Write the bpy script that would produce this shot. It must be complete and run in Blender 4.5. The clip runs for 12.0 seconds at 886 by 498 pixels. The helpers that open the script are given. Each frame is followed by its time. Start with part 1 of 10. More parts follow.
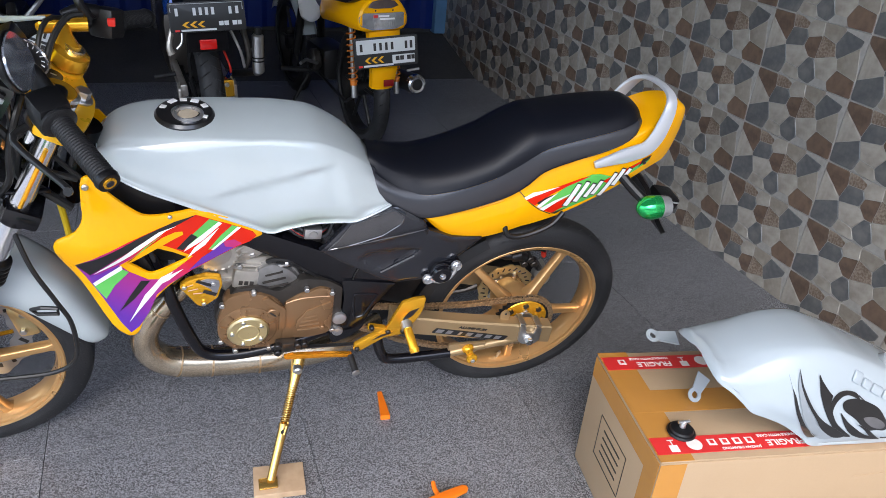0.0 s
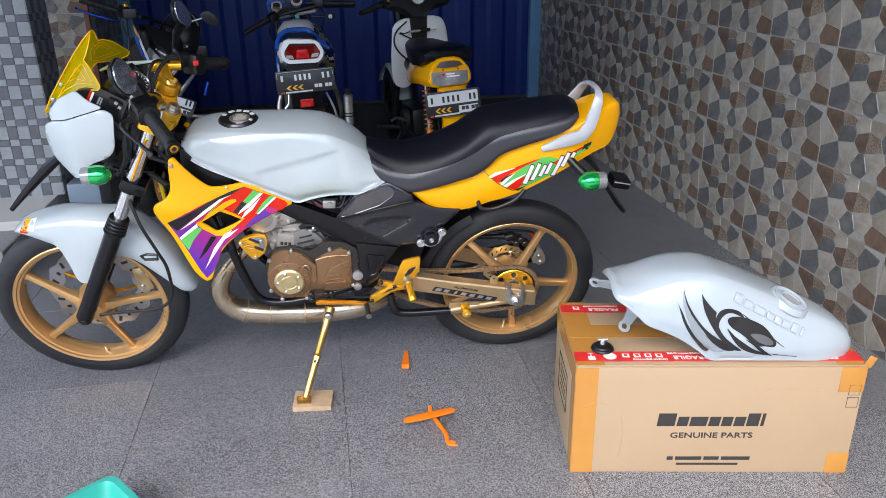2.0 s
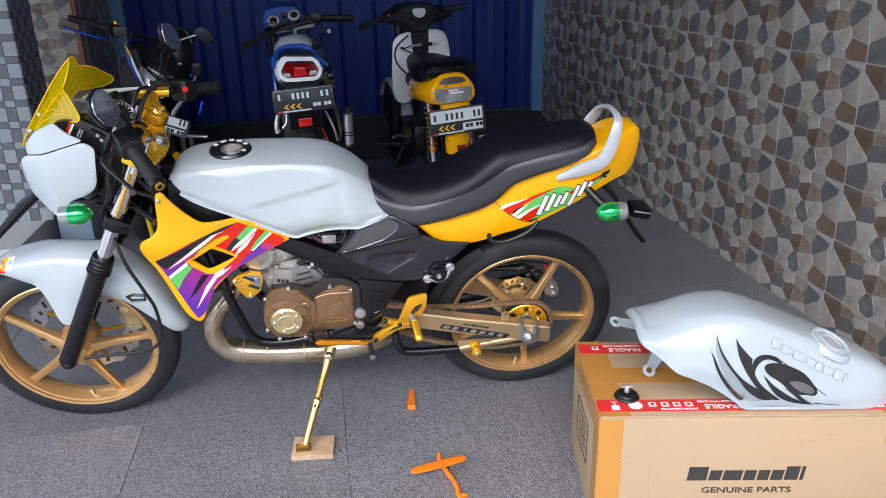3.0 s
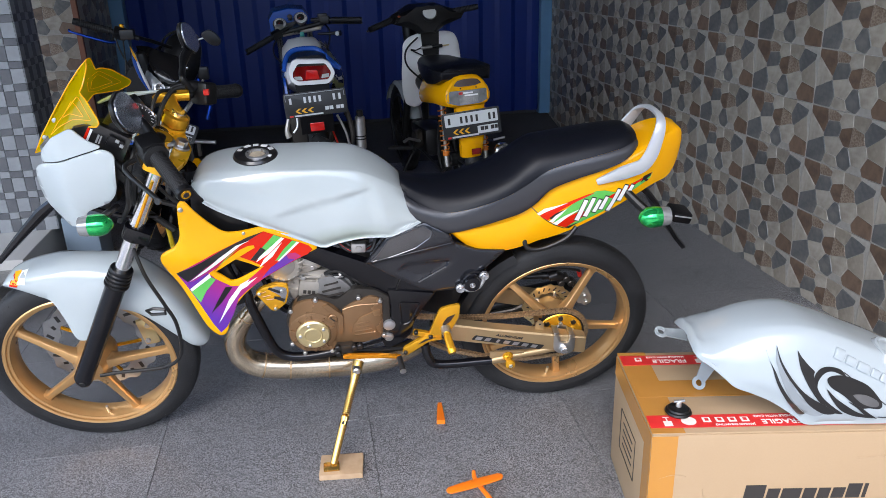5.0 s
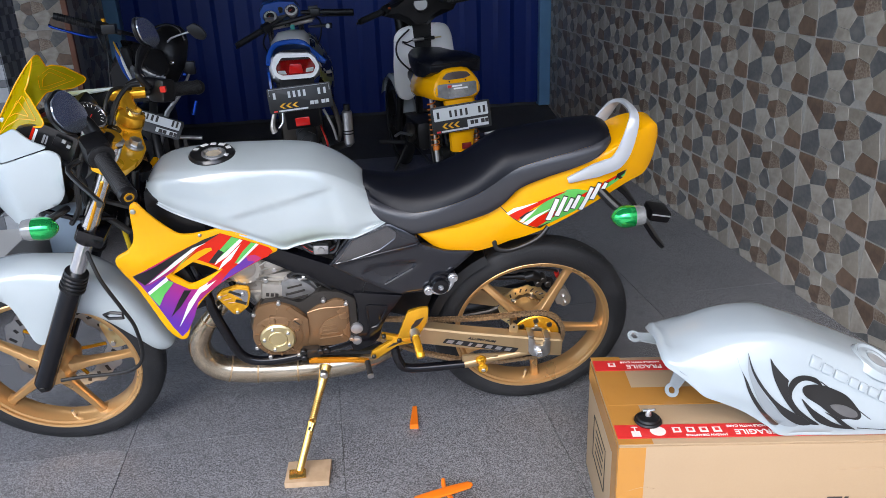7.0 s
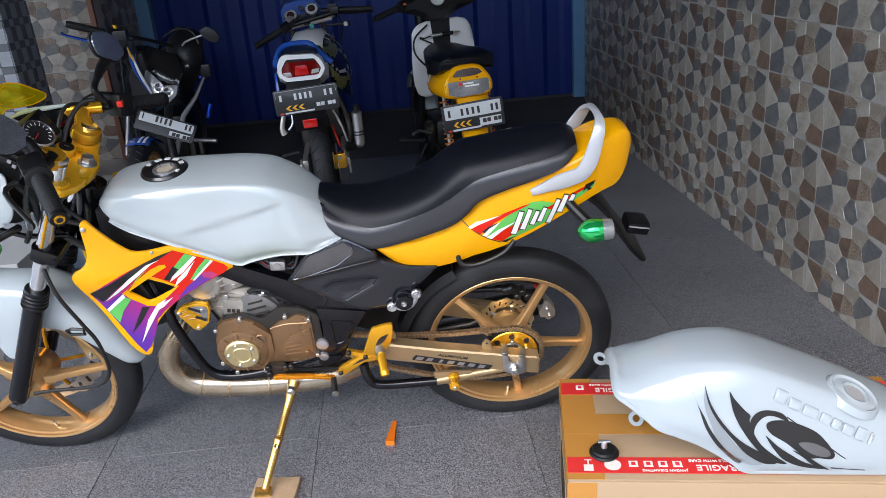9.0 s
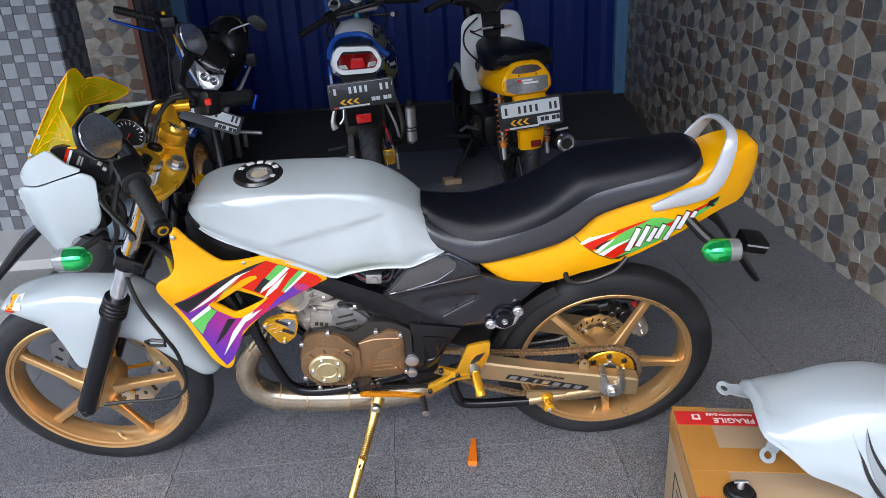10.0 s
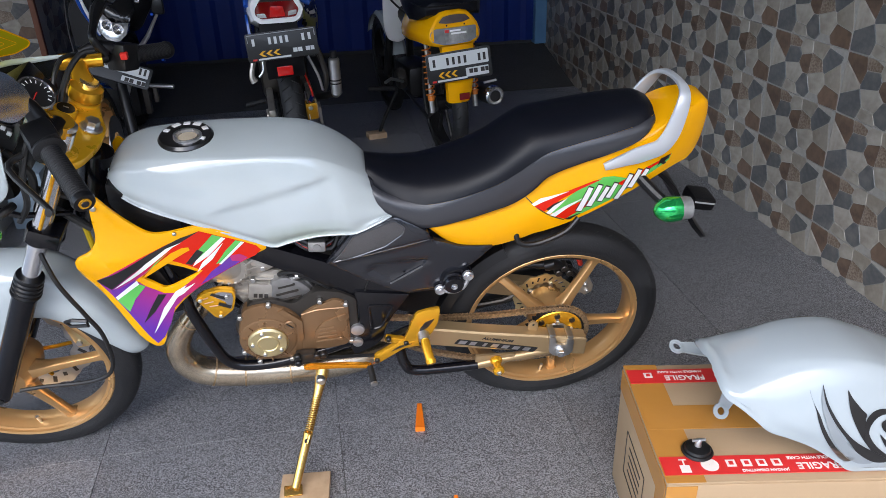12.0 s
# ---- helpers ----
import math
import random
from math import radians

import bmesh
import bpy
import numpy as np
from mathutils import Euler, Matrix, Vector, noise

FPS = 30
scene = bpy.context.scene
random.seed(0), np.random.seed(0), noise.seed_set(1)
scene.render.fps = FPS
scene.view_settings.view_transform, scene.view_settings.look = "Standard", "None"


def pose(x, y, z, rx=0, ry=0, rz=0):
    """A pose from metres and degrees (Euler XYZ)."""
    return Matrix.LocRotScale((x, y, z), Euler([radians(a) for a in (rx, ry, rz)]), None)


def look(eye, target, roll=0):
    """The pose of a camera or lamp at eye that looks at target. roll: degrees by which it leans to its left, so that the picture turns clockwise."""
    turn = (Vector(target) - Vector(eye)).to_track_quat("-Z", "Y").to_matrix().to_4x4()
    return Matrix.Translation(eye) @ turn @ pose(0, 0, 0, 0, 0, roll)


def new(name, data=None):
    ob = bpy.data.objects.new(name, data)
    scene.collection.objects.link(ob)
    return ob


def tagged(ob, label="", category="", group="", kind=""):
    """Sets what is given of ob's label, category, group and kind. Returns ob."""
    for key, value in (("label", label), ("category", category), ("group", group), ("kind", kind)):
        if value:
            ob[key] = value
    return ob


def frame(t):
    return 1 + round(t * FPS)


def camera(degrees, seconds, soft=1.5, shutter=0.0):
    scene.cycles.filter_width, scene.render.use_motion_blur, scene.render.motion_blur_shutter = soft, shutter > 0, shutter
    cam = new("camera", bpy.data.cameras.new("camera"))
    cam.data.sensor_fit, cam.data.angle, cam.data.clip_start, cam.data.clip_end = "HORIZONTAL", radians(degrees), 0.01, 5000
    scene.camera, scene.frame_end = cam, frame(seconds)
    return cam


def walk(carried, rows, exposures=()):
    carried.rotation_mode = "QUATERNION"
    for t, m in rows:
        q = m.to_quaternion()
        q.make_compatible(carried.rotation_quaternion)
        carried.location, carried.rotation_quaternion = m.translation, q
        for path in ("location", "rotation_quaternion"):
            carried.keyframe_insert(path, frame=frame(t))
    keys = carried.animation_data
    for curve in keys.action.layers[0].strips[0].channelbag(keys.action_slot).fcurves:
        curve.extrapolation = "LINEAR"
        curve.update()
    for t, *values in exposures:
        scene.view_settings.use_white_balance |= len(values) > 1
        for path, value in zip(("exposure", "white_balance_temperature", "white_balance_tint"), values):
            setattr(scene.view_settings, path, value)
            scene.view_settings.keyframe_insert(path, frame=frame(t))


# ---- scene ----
cam = camera(61.6, 12.0, soft=0.65)
METRES, EYE, TILT, LEAN, TURN = 2.207, 1.4, -25.5, -6.5, -21.0
PATH = [
    (0, (0.083, 0.225, 1.29), (0.77, 1.857, 0.361), 5.6),
    (0.5, (0.073, 0.012, 1.248), (0.689, 1.676, 0.325), 4.1),
    (1, (0.111, -0.251, 1.235), (0.705, 1.421, 0.313), 0.9),
    (1.5, (0.209, -0.384, 1.249), (0.576, 1.421, 0.468), -1.4),
    (2, (0.348, -0.449, 1.244), (0.649, 1.385, 0.506), -0.7),
    (2.5, (0.359, -0.418, 1.247), (0.647, 1.423, 0.521), -1.0),
    (3, (0.354, -0.286, 1.264), (0.656, 1.555, 0.544), -1.2),
    (5, (0.271, -0.183, 1.245), (0.587, 1.66, 0.534), -1.6),
    (5.5, (0.269, -0.18, 1.247), (0.58, 1.663, 0.534), -1.6),
    (6, (0.269, -0.169, 1.234), (0.58, 1.671, 0.515), -1.6),
    (6.5, (0.299, -0.157, 1.233), (0.619, 1.68, 0.509), -1.4),
    (7, (0.398, -0.134, 1.24), (0.675, 1.707, 0.509), -2.2),
    (8.8, (0.664, -0.075, 1.257), (0.764, 1.779, 0.513), -4.2),
    (9, (0.655, -0.071, 1.258), (0.757, 1.78, 0.507), -4.4),
    (9.5, (0.568, -0.024, 1.257), (0.672, 1.82, 0.49), -3.6),
    (10, (0.432, 0.068, 1.285), (0.53, 1.907, 0.506), -3.1),
    (10.5, (0.383, 0.122, 1.273), (0.487, 1.955, 0.479), -3.0),
    (11, (0.433, 0.158, 1.245), (0.733, 1.941, 0.391), -3.2),
    (11.5, (0.462, 0.175, 1.243), (0.842, 1.92, 0.344), -3.1),
    (12, (0.371, 0.155, 1.283), (0.684, 1.91, 0.376), -1.6),
]
walk(cam, [(t, look(eye, target, roll)) for t, eye, target, roll in PATH], [(0, 0.85), (9, 0.8), (12, 0.72)])

# ---- light ----
sky_world = bpy.data.worlds.new("overcast_sky")
scene.world = sky_world
sky_world.use_nodes = True
wn = sky_world.node_tree
sky = wn.nodes.new("ShaderNodeTexSky")
sky.sky_type = 'NISHITA'
sky.sun_disc = False
sky.sun_elevation = radians(58)
sky.sun_rotation = radians(200)
sky.dust_density = 3.0
sky.air_density = 1.0
wn.nodes["Background"].inputs[1].default_value = 0.42
wn.links.new(sky.outputs[0], wn.nodes["Background"].inputs[0])
sun_data = bpy.data.lights.new("sun", 'SUN')
sun_data.energy = 1.5
sun_data.angle = radians(40)
sun_data.color = (1.0, 0.99, 0.965)
sun = new("sun", sun_data)
sun.matrix_world = look((-3.6, -5.0, 6.0), (0.4, 1.2, 0.0))

# ---- materials ----
MATS = {}


def mat(name, color, rough=0.5, metal=0.0, coat=0.0, grain=0.0, grain_scale=60.0, bump=0.0, bump_scale=200.0,
        wear=0.0, wear_scale=7.0, dark=None, spec=0.5, transmission=0.0, emit=0.0, rand=0.0):
    """A principled material: colour mottled at two scales, roughness variation and fine relief."""
    m = bpy.data.materials.new(name)
    m.use_nodes = True
    nt = m.node_tree
    b = nt.nodes["Principled BSDF"]
    b.inputs["Metallic"].default_value = metal
    b.inputs["Roughness"].default_value = rough
    b.inputs["Coat Weight"].default_value = coat
    b.inputs["Coat Roughness"].default_value = 0.06
    b.inputs["Specular IOR Level"].default_value = spec
    b.inputs["Transmission Weight"].default_value = transmission
    b.inputs["Base Color"].default_value = (*color, 1)
    tc = nt.nodes.new("ShaderNodeTexCoord")
    d = dark or tuple(c * 0.55 for c in color)
    col = None
    if grain > 0 or wear > 0:
        n1 = nt.nodes.new("ShaderNodeTexNoise")
        n1.inputs["Scale"].default_value = grain_scale
        n1.inputs["Detail"].default_value = 3.0
        n2 = nt.nodes.new("ShaderNodeTexNoise")
        n2.inputs["Scale"].default_value = wear_scale
        n2.inputs["Detail"].default_value = 5.0
        nt.links.new(tc.outputs["Object"], n1.inputs["Vector"])
        nt.links.new(tc.outputs["Object"], n2.inputs["Vector"])
        r1 = nt.nodes.new("ShaderNodeMapRange")
        r1.inputs["From Min"].default_value, r1.inputs["From Max"].default_value = (0.35, 0.65) if grain < 1 else (0.43, 0.6)
        r1.inputs["To Max"].default_value = grain
        nt.links.new(n1.outputs["Fac"], r1.inputs["Value"])
        r2 = nt.nodes.new("ShaderNodeMapRange")
        r2.inputs["From Min"].default_value, r2.inputs["From Max"].default_value = 0.45, 0.75
        r2.inputs["To Max"].default_value = wear
        nt.links.new(n2.outputs["Fac"], r2.inputs["Value"])
        mx = nt.nodes.new("ShaderNodeMix")
        mx.data_type = 'RGBA'
        mx.inputs["A"].default_value = (*color, 1)
        mx.inputs["B"].default_value = (*d, 1)
        add = nt.nodes.new("ShaderNodeMath")
        add.use_clamp = True
        nt.links.new(r1.outputs[0], add.inputs[0])
        nt.links.new(r2.outputs[0], add.inputs[1])
        nt.links.new(add.outputs[0], mx.inputs["Factor"])
        col = mx.outputs["Result"]
        rr = nt.nodes.new("ShaderNodeMath")
        rr.operation = 'MULTIPLY_ADD'
        nt.links.new(n2.outputs["Fac"], rr.inputs[0])
        rr.inputs[1].default_value, rr.inputs[2].default_value = 0.25 * rough, rough * 0.88
        nt.links.new(rr.outputs[0], b.inputs["Roughness"])
    if rand > 0:
        oi = nt.nodes.new("ShaderNodeObjectInfo")
        hs = nt.nodes.new("ShaderNodeHueSaturation")
        mr = nt.nodes.new("ShaderNodeMapRange")
        mr.inputs["To Min"].default_value, mr.inputs["To Max"].default_value = 1 - rand, 1 + rand
        nt.links.new(oi.outputs["Random"], mr.inputs["Value"])
        nt.links.new(mr.outputs[0], hs.inputs["Value"])
        if col is not None:
            nt.links.new(col, hs.inputs["Color"])
        else:
            hs.inputs["Color"].default_value = (*color, 1)
        col = hs.outputs[0]
    if col is not None:
        nt.links.new(col, b.inputs["Base Color"])
    if bump > 0:
        nb = nt.nodes.new("ShaderNodeTexNoise")
        nb.inputs["Scale"].default_value = bump_scale
        nb.inputs["Detail"].default_value = 3.0
        nt.links.new(tc.outputs["Object"], nb.inputs["Vector"])
        bp = nt.nodes.new("ShaderNodeBump")
        bp.inputs["Strength"].default_value = bump
        bp.inputs["Distance"].default_value = 0.002
        nt.links.new(nb.outputs["Fac"], bp.inputs["Height"])
        nt.links.new(bp.outputs[0], b.inputs["Normal"])
    if emit > 0:
        b.inputs["Emission Color"].default_value = (*color, 1)
        b.inputs["Emission Strength"].default_value = emit
    MATS[name] = m
    return m


WHITE = mat("white_primer_paint", (0.49, 0.545, 0.56), 0.16, coat=0.4, grain=0.06, grain_scale=900, wear=0.35, dark=(0.43, 0.475, 0.48), wear_scale=7, bump=0.05, bump_scale=25)
PEARL = mat("pearl_white_paint", (0.37, 0.425, 0.462), 0.18, coat=0.35, wear=0.2, dark=(0.37, 0.41, 0.44), wear_scale=4)
YELLOW = mat("yellow_gloss_paint", (0.93, 0.43, 0.002), 0.16, spec=0.28, coat=0.12, wear=0.1, dark=(0.75, 0.33, 0.004), wear_scale=6)
# paler than the side panel, to draw the highlights on its lip and fold
HIGHLIGHTBEAD = mat("highlight_bead", (0.10, 0.10, 0.108), 0.08, metal=0.6, spec=0.8, coat=0.5)
SEATBLACK = mat("black_vinyl", (0.0050, 0.0058, 0.0095), 0.36, spec=0.22, bump=0.15, bump_scale=900, wear=0.3, dark=(0.010, 0.010, 0.013))
# same vinyl as the seat top, greyed so that its sheen sits in the colour
SEATSHEEN = mat("black_vinyl_sheen", (0.036, 0.037, 0.043), 0.25, spec=0.5, bump=0.15, bump_scale=900, wear=0.3, dark=(0.04, 0.04, 0.042))
GREYPANEL = mat("dark_metallic_panel", (0.017, 0.018, 0.023), 0.14, metal=0.15, spec=0.55, coat=0.2, wear=0.3, dark=(0.032, 0.032, 0.036))
GLOSSGREY = mat("gloss_smoke_panel", (0.075, 0.074, 0.078), 0.05, metal=0.6, spec=0.9, coat=0.5, wear=0.6, dark=(0.045, 0.044, 0.047), wear_scale=22, bump=0.1, bump_scale=35)
FRAMEBLK = mat("satin_black_frame_paint", (0.004, 0.004, 0.006), 0.15, spec=0.42, wear=0.3, dark=(0.012, 0.012, 0.013), bump=0.08, bump_scale=400)
PLASTIC = mat("black_plastic", (0.006, 0.006, 0.007), 0.36, spec=0.35, wear=0.3, dark=(0.016, 0.016, 0.016), bump=0.15, bump_scale=700)
RUBBER = mat("tyre_rubber", (0.014, 0.0145, 0.016), 0.58, spec=0.4, wear=0.55, dark=(0.046, 0.046, 0.048), bump=0.3, bump_scale=300)
GRIPRUB = mat("grip_rubber", (0.012, 0.012, 0.013), 0.5, spec=0.35, bump=0.5, bump_scale=500)
BRONZE = mat("bronze_engine_paint", (0.26, 0.15, 0.075), 0.27, metal=0.5, wear=0.3, dark=(0.15, 0.085, 0.04), bump=0.2, bump_scale=500)
GOLD = mat("gold_anodised", (1.0, 0.50, 0.03), 0.2, metal=0.7, wear=0.3, dark=(0.8, 0.36, 0.04), wear_scale=25)
YOKEGOLD = mat("yellow_gold_anodised", (0.98, 0.52, 0.02), 0.28, metal=0.25, wear=0.2, dark=(0.8, 0.42, 0.02), wear_scale=25)
ORANGEGOLD = mat("orange_gold_anodised", (0.95, 0.36, 0.02), 0.22, metal=0.75, wear=0.3, dark=(0.7, 0.24, 0.02), wear_scale=25)
PALEGOLD = mat("brushed_pale_gold", (0.80, 0.66, 0.36), 0.32, metal=0.9, wear=0.3, dark=(0.66, 0.5, 0.24), wear_scale=30)
WHEELGOLD = mat("gold_wheel_paint", (0.68, 0.40, 0.165), 0.28, metal=0.68, coat=0.2, grain=0.05, grain_scale=300)
SWINGGOLD = mat("champagne_aluminium", (0.52, 0.37, 0.20), 0.36, metal=0.7, wear=0.3, dark=(0.4, 0.28, 0.15), wear_scale=16)
STANDGOLD = mat("brass_plated_steel", (0.70, 0.45, 0.13), 0.24, metal=0.95, wear=0.4, dark=(0.5, 0.3, 0.1), wear_scale=40)
ALU = mat("cast_aluminium", (0.52, 0.49, 0.44), 0.38, metal=0.75, wear=0.5, dark=(0.26, 0.23, 0.2), wear_scale=20, bump=0.2, bump_scale=300)
DARKALU = mat("oily_dark_casting", (0.06, 0.054, 0.048), 0.38, metal=0.7, wear=0.6, dark=(0.06, 0.055, 0.05), wear_scale=25, bump=0.2)
CHROME = mat("chrome", (0.82, 0.83, 0.85), 0.2, metal=1.0, wear=0.1, dark=(0.6, 0.6, 0.62))
STEEL = mat("zinc_steel", (0.6, 0.6, 0.6), 0.3, metal=0.95, wear=0.4, dark=(0.4, 0.4, 0.4), wear_scale=30)
DISCSTEEL = mat("ground_disc_steel", (0.40, 0.42, 0.44), 0.34, metal=0.9, wear=0.4, dark=(0.25, 0.26, 0.27), wear_scale=40)
EXHAUST = mat("heat_tinted_steel", (0.60, 0.51, 0.38), 0.24, metal=0.95, wear=0.8, dark=(0.34, 0.25, 0.17), wear_scale=9)
CHAINMAT = mat("oily_chain_steel", (0.62, 0.43, 0.25), 0.4, metal=0.8, grain=0.6, grain_scale=200, dark=(0.1, 0.065, 0.04))
BLACKSTEEL = mat("black_oxide_steel", (0.025, 0.025, 0.026), 0.35, metal=0.6, wear=0.3)
GREENLENS = mat("green_chromed_lens", (0.02, 0.55, 0.13), 0.12, metal=0.75, coat=0.6)
CLEARLENS = mat("clear_ribbed_lens", (0.30, 0.31, 0.31), 0.15, metal=0.3, coat=0.4, wear=0.5, dark=(0.12, 0.12, 0.12), wear_scale=40)
REDLENS = mat("red_lens", (0.19, 0.004, 0.005), 0.1, coat=0.5, wear=0.6, dark=(0.10, 0.002, 0.002), wear_scale=25)
REDBTN = mat("red_plastic", (0.7, 0.03, 0.02), 0.35)
MIRROR = mat("mirror_glass", (0.52, 0.57, 0.66), 0.08, metal=0.72, wear=0.6, dark=(0.36, 0.40, 0.46), wear_scale=30)
GREYALU = mat("grey_cast_alloy", (0.27, 0.265, 0.26), 0.42, metal=0.75, wear=0.6, dark=(0.12, 0.115, 0.11), wear_scale=28, bump=0.25, bump_scale=300)
CAPALU = mat("satin_polished_aluminium", (0.58, 0.59, 0.61), 0.28, metal=0.85, wear=0.4, dark=(0.5, 0.5, 0.52), wear_scale=40)
VISOREDGE = mat("visor_edge_orange", (1.0, 0.47, 0.005), 0.2)
BLUEPLASTIC = mat("royal_blue_paint", (0.012, 0.075, 0.36), 0.25, coat=0.4, wear=0.2)
BLUEALLOY = mat("blue_anodised", (0.02, 0.08, 0.5), 0.25, metal=0.9)
TEAL = mat("teal_plastic", (0.03, 0.36, 0.30), 0.35, wear=0.2)
D_RED = mat("decal_red", (0.70, 0.018, 0.005), 0.22, spec=0.3, coat=0.1, wear=0.08)
D_GREEN = mat("decal_green", (0.12, 0.52, 0.10), 0.25, coat=0.4, wear=0.25, dark=(0.25, 0.65, 0.2))
D_PURPLE = mat("decal_purple", (0.13, 0.03, 0.33), 0.25, coat=0.4, wear=0.3, dark=(0.3, 0.03, 0.3))
D_MAG = mat("decal_magenta", (0.5, 0.03, 0.16), 0.25, coat=0.4, wear=0.5, dark=(0.24, 0.04, 0.33), wear_scale=12)
D_WHITE = mat("decal_white", (0.85, 0.85, 0.84), 0.3, coat=0.3)
D_BLACK = mat("decal_black", (0.012, 0.012, 0.013), 0.28, coat=0.3)
OLIVE = mat("olive_print", (0.20, 0.21, 0.035), 0.3, coat=0.3, wear=0.4, dark=(0.10, 0.11, 0.02), wear_scale=16)
LAMPCLEAR = mat("clear_lamp_corner", (0.55, 0.53, 0.50), 0.2, metal=0.3, coat=0.5, wear=0.5, dark=(0.25, 0.24, 0.23), wear_scale=60)
BRIGHTRED = mat("bright_red_lens", (0.62, 0.012, 0.010), 0.14, coat=0.5, wear=0.3, wear_scale=40)
D_SMOKE = mat("decal_smoke_grey", (0.11, 0.11, 0.115), 0.3, coat=0.2, wear=0.4, dark=(0.05, 0.05, 0.052), wear_scale=30)
D_SILVERBLUE = mat("decal_blue_grey", (0.23, 0.26, 0.285), 0.3, coat=0.3, wear=0.2, dark=(0.19, 0.21, 0.23), wear_scale=20)
D_GREY = mat("decal_silver_grey", (0.36, 0.37, 0.38), 0.3, metal=0.1, coat=0.2, wear=0.3, dark=(0.28, 0.28, 0.29), wear_scale=20)
KRAFT = mat("kraft_cardboard", (0.385, 0.275, 0.168), 0.75, grain=0.15, grain_scale=220, wear=0.4, wear_scale=5, dark=(0.34, 0.235, 0.14), bump=0.5, bump_scale=18)
TAPE = mat("brown_packing_tape", (0.46, 0.215, 0.045), 0.25, coat=0.2, wear=0.5, dark=(0.42, 0.19, 0.04), wear_scale=22, bump=0.25, bump_scale=30)
REDTAPE = mat("red_warning_tape", (0.66, 0.03, 0.03), 0.3, wear=0.2)
TAPEWHITE = mat("tape_print_white", (0.8, 0.74, 0.7), 0.4)
INK = mat("printing_ink", (0.03, 0.027, 0.026), 0.6)
ORANGE = mat("orange_nylon", (0.90, 0.20, 0.01), 0.35, wear=0.1)
WOOD = mat("raw_pine_offcut", (0.50, 0.36, 0.23), 0.7, grain=0.5, grain_scale=35, wear=0.4, dark=(0.36, 0.24, 0.14), bump=0.3, bump_scale=120)
FLOORT = mat("speckled_granite_tile", (0.33, 0.336, 0.36), 0.4, grain=1.0, grain_scale=250, wear=0.12, wear_scale=2.2, dark=(0.038, 0.039, 0.044), bump=0.2, bump_scale=235, rand=0.05)


def crystals(m, scale):
    """Swaps a material's soft grain for small sharp crystals."""
    nt = m.node_tree
    vor = nt.nodes.new("ShaderNodeTexVoronoi")
    vor.inputs["Scale"].default_value = scale
    tc = next(n for n in nt.nodes if n.type == 'TEX_COORD')
    nt.links.new(tc.outputs["Object"], vor.inputs["Vector"])
    mr = next(n for n in nt.nodes if n.type == 'MAP_RANGE')
    mr.inputs["From Min"].default_value, mr.inputs["From Max"].default_value = 0.15, 0.75
    sep = nt.nodes.new("ShaderNodeSeparateColor")
    nt.links.new(vor.outputs["Color"], sep.inputs[0])
    nt.links.new(sep.outputs[0], mr.inputs["Value"])


crystals(FLOORT, 520)
GROUT = mat("dark_grout", (0.05, 0.05, 0.05), 0.85, grain=0.3)
CONCRETE = mat("concrete_ground", (0.30, 0.295, 0.28), 0.8, grain=0.4, grain_scale=80, wear=0.4, wear_scale=0.6, bump=0.2)
LTILE = mat("pale_glazed_tile", (0.52, 0.51, 0.48), 0.25, wear=0.3, wear_scale=3, dark=(0.44, 0.43, 0.40), rand=0.04)
S_TAUPE = mat("tile_print_taupe", (0.32, 0.285, 0.238), 0.34, grain=0.4, grain_scale=45, wear=0.9, wear_scale=14, dark=(0.205, 0.175, 0.14), bump=0.35, bump_scale=60, rand=0.08)
S_BEIGE = mat("tile_print_beige", (0.40, 0.365, 0.315), 0.34, grain=0.4, grain_scale=50, wear=0.9, wear_scale=13, dark=(0.265, 0.235, 0.195), bump=0.35, bump_scale=60, rand=0.08)
S_SLATE = mat("tile_print_slate", (0.095, 0.098, 0.102), 0.34, grain=0.4, grain_scale=50, wear=0.9, wear_scale=16, dark=(0.17, 0.165, 0.155), bump=0.35, bump_scale=60, rand=0.1)
S_BROWN = mat("tile_print_brown", (0.18, 0.12, 0.085), 0.34, grain=0.4, grain_scale=50, wear=0.9, wear_scale=16, dark=(0.095, 0.065, 0.048), bump=0.35, bump_scale=60, rand=0.1)
S_SPECK = mat("tile_print_speckled", (0.31, 0.25, 0.195), 0.36, grain=0.9, grain_scale=140, wear=0.5, wear_scale=16, dark=(0.15, 0.105, 0.075), bump=0.35, bump_scale=80, rand=0.08)
def fade_mat():
    """The fairing's printed field: purple below, through magenta, to red above."""
    m = mat("decal_fade", (0.5, 0.03, 0.1), 0.22, spec=0.3, coat=0.1)
    nt = m.node_tree
    tc, dot, ramp = nt.nodes.new("ShaderNodeTexCoord"), nt.nodes.new("ShaderNodeVectorMath"), nt.nodes.new("ShaderNodeValToRGB")
    dot.operation = 'DOT_PRODUCT'
    dot.inputs[1].default_value = (0.6, 0.0, 0.8)
    nt.links.new(tc.outputs["Object"], dot.inputs[0])
    e = ramp.color_ramp.elements
    e[0].position, e[0].color = 0.60, (0.12, 0.03, 0.34, 1)
    e[1].position, e[1].color = 0.79, (0.70, 0.018, 0.005, 1)
    k = e.new(0.70)
    k.color = (0.36, 0.03, 0.22, 1)
    nt.links.new(dot.outputs["Value"], ramp.inputs[0])
    nt.links.new(ramp.outputs[0], nt.nodes["Principled BSDF"].inputs["Base Color"])
    return m


D_FADE = fade_mat()


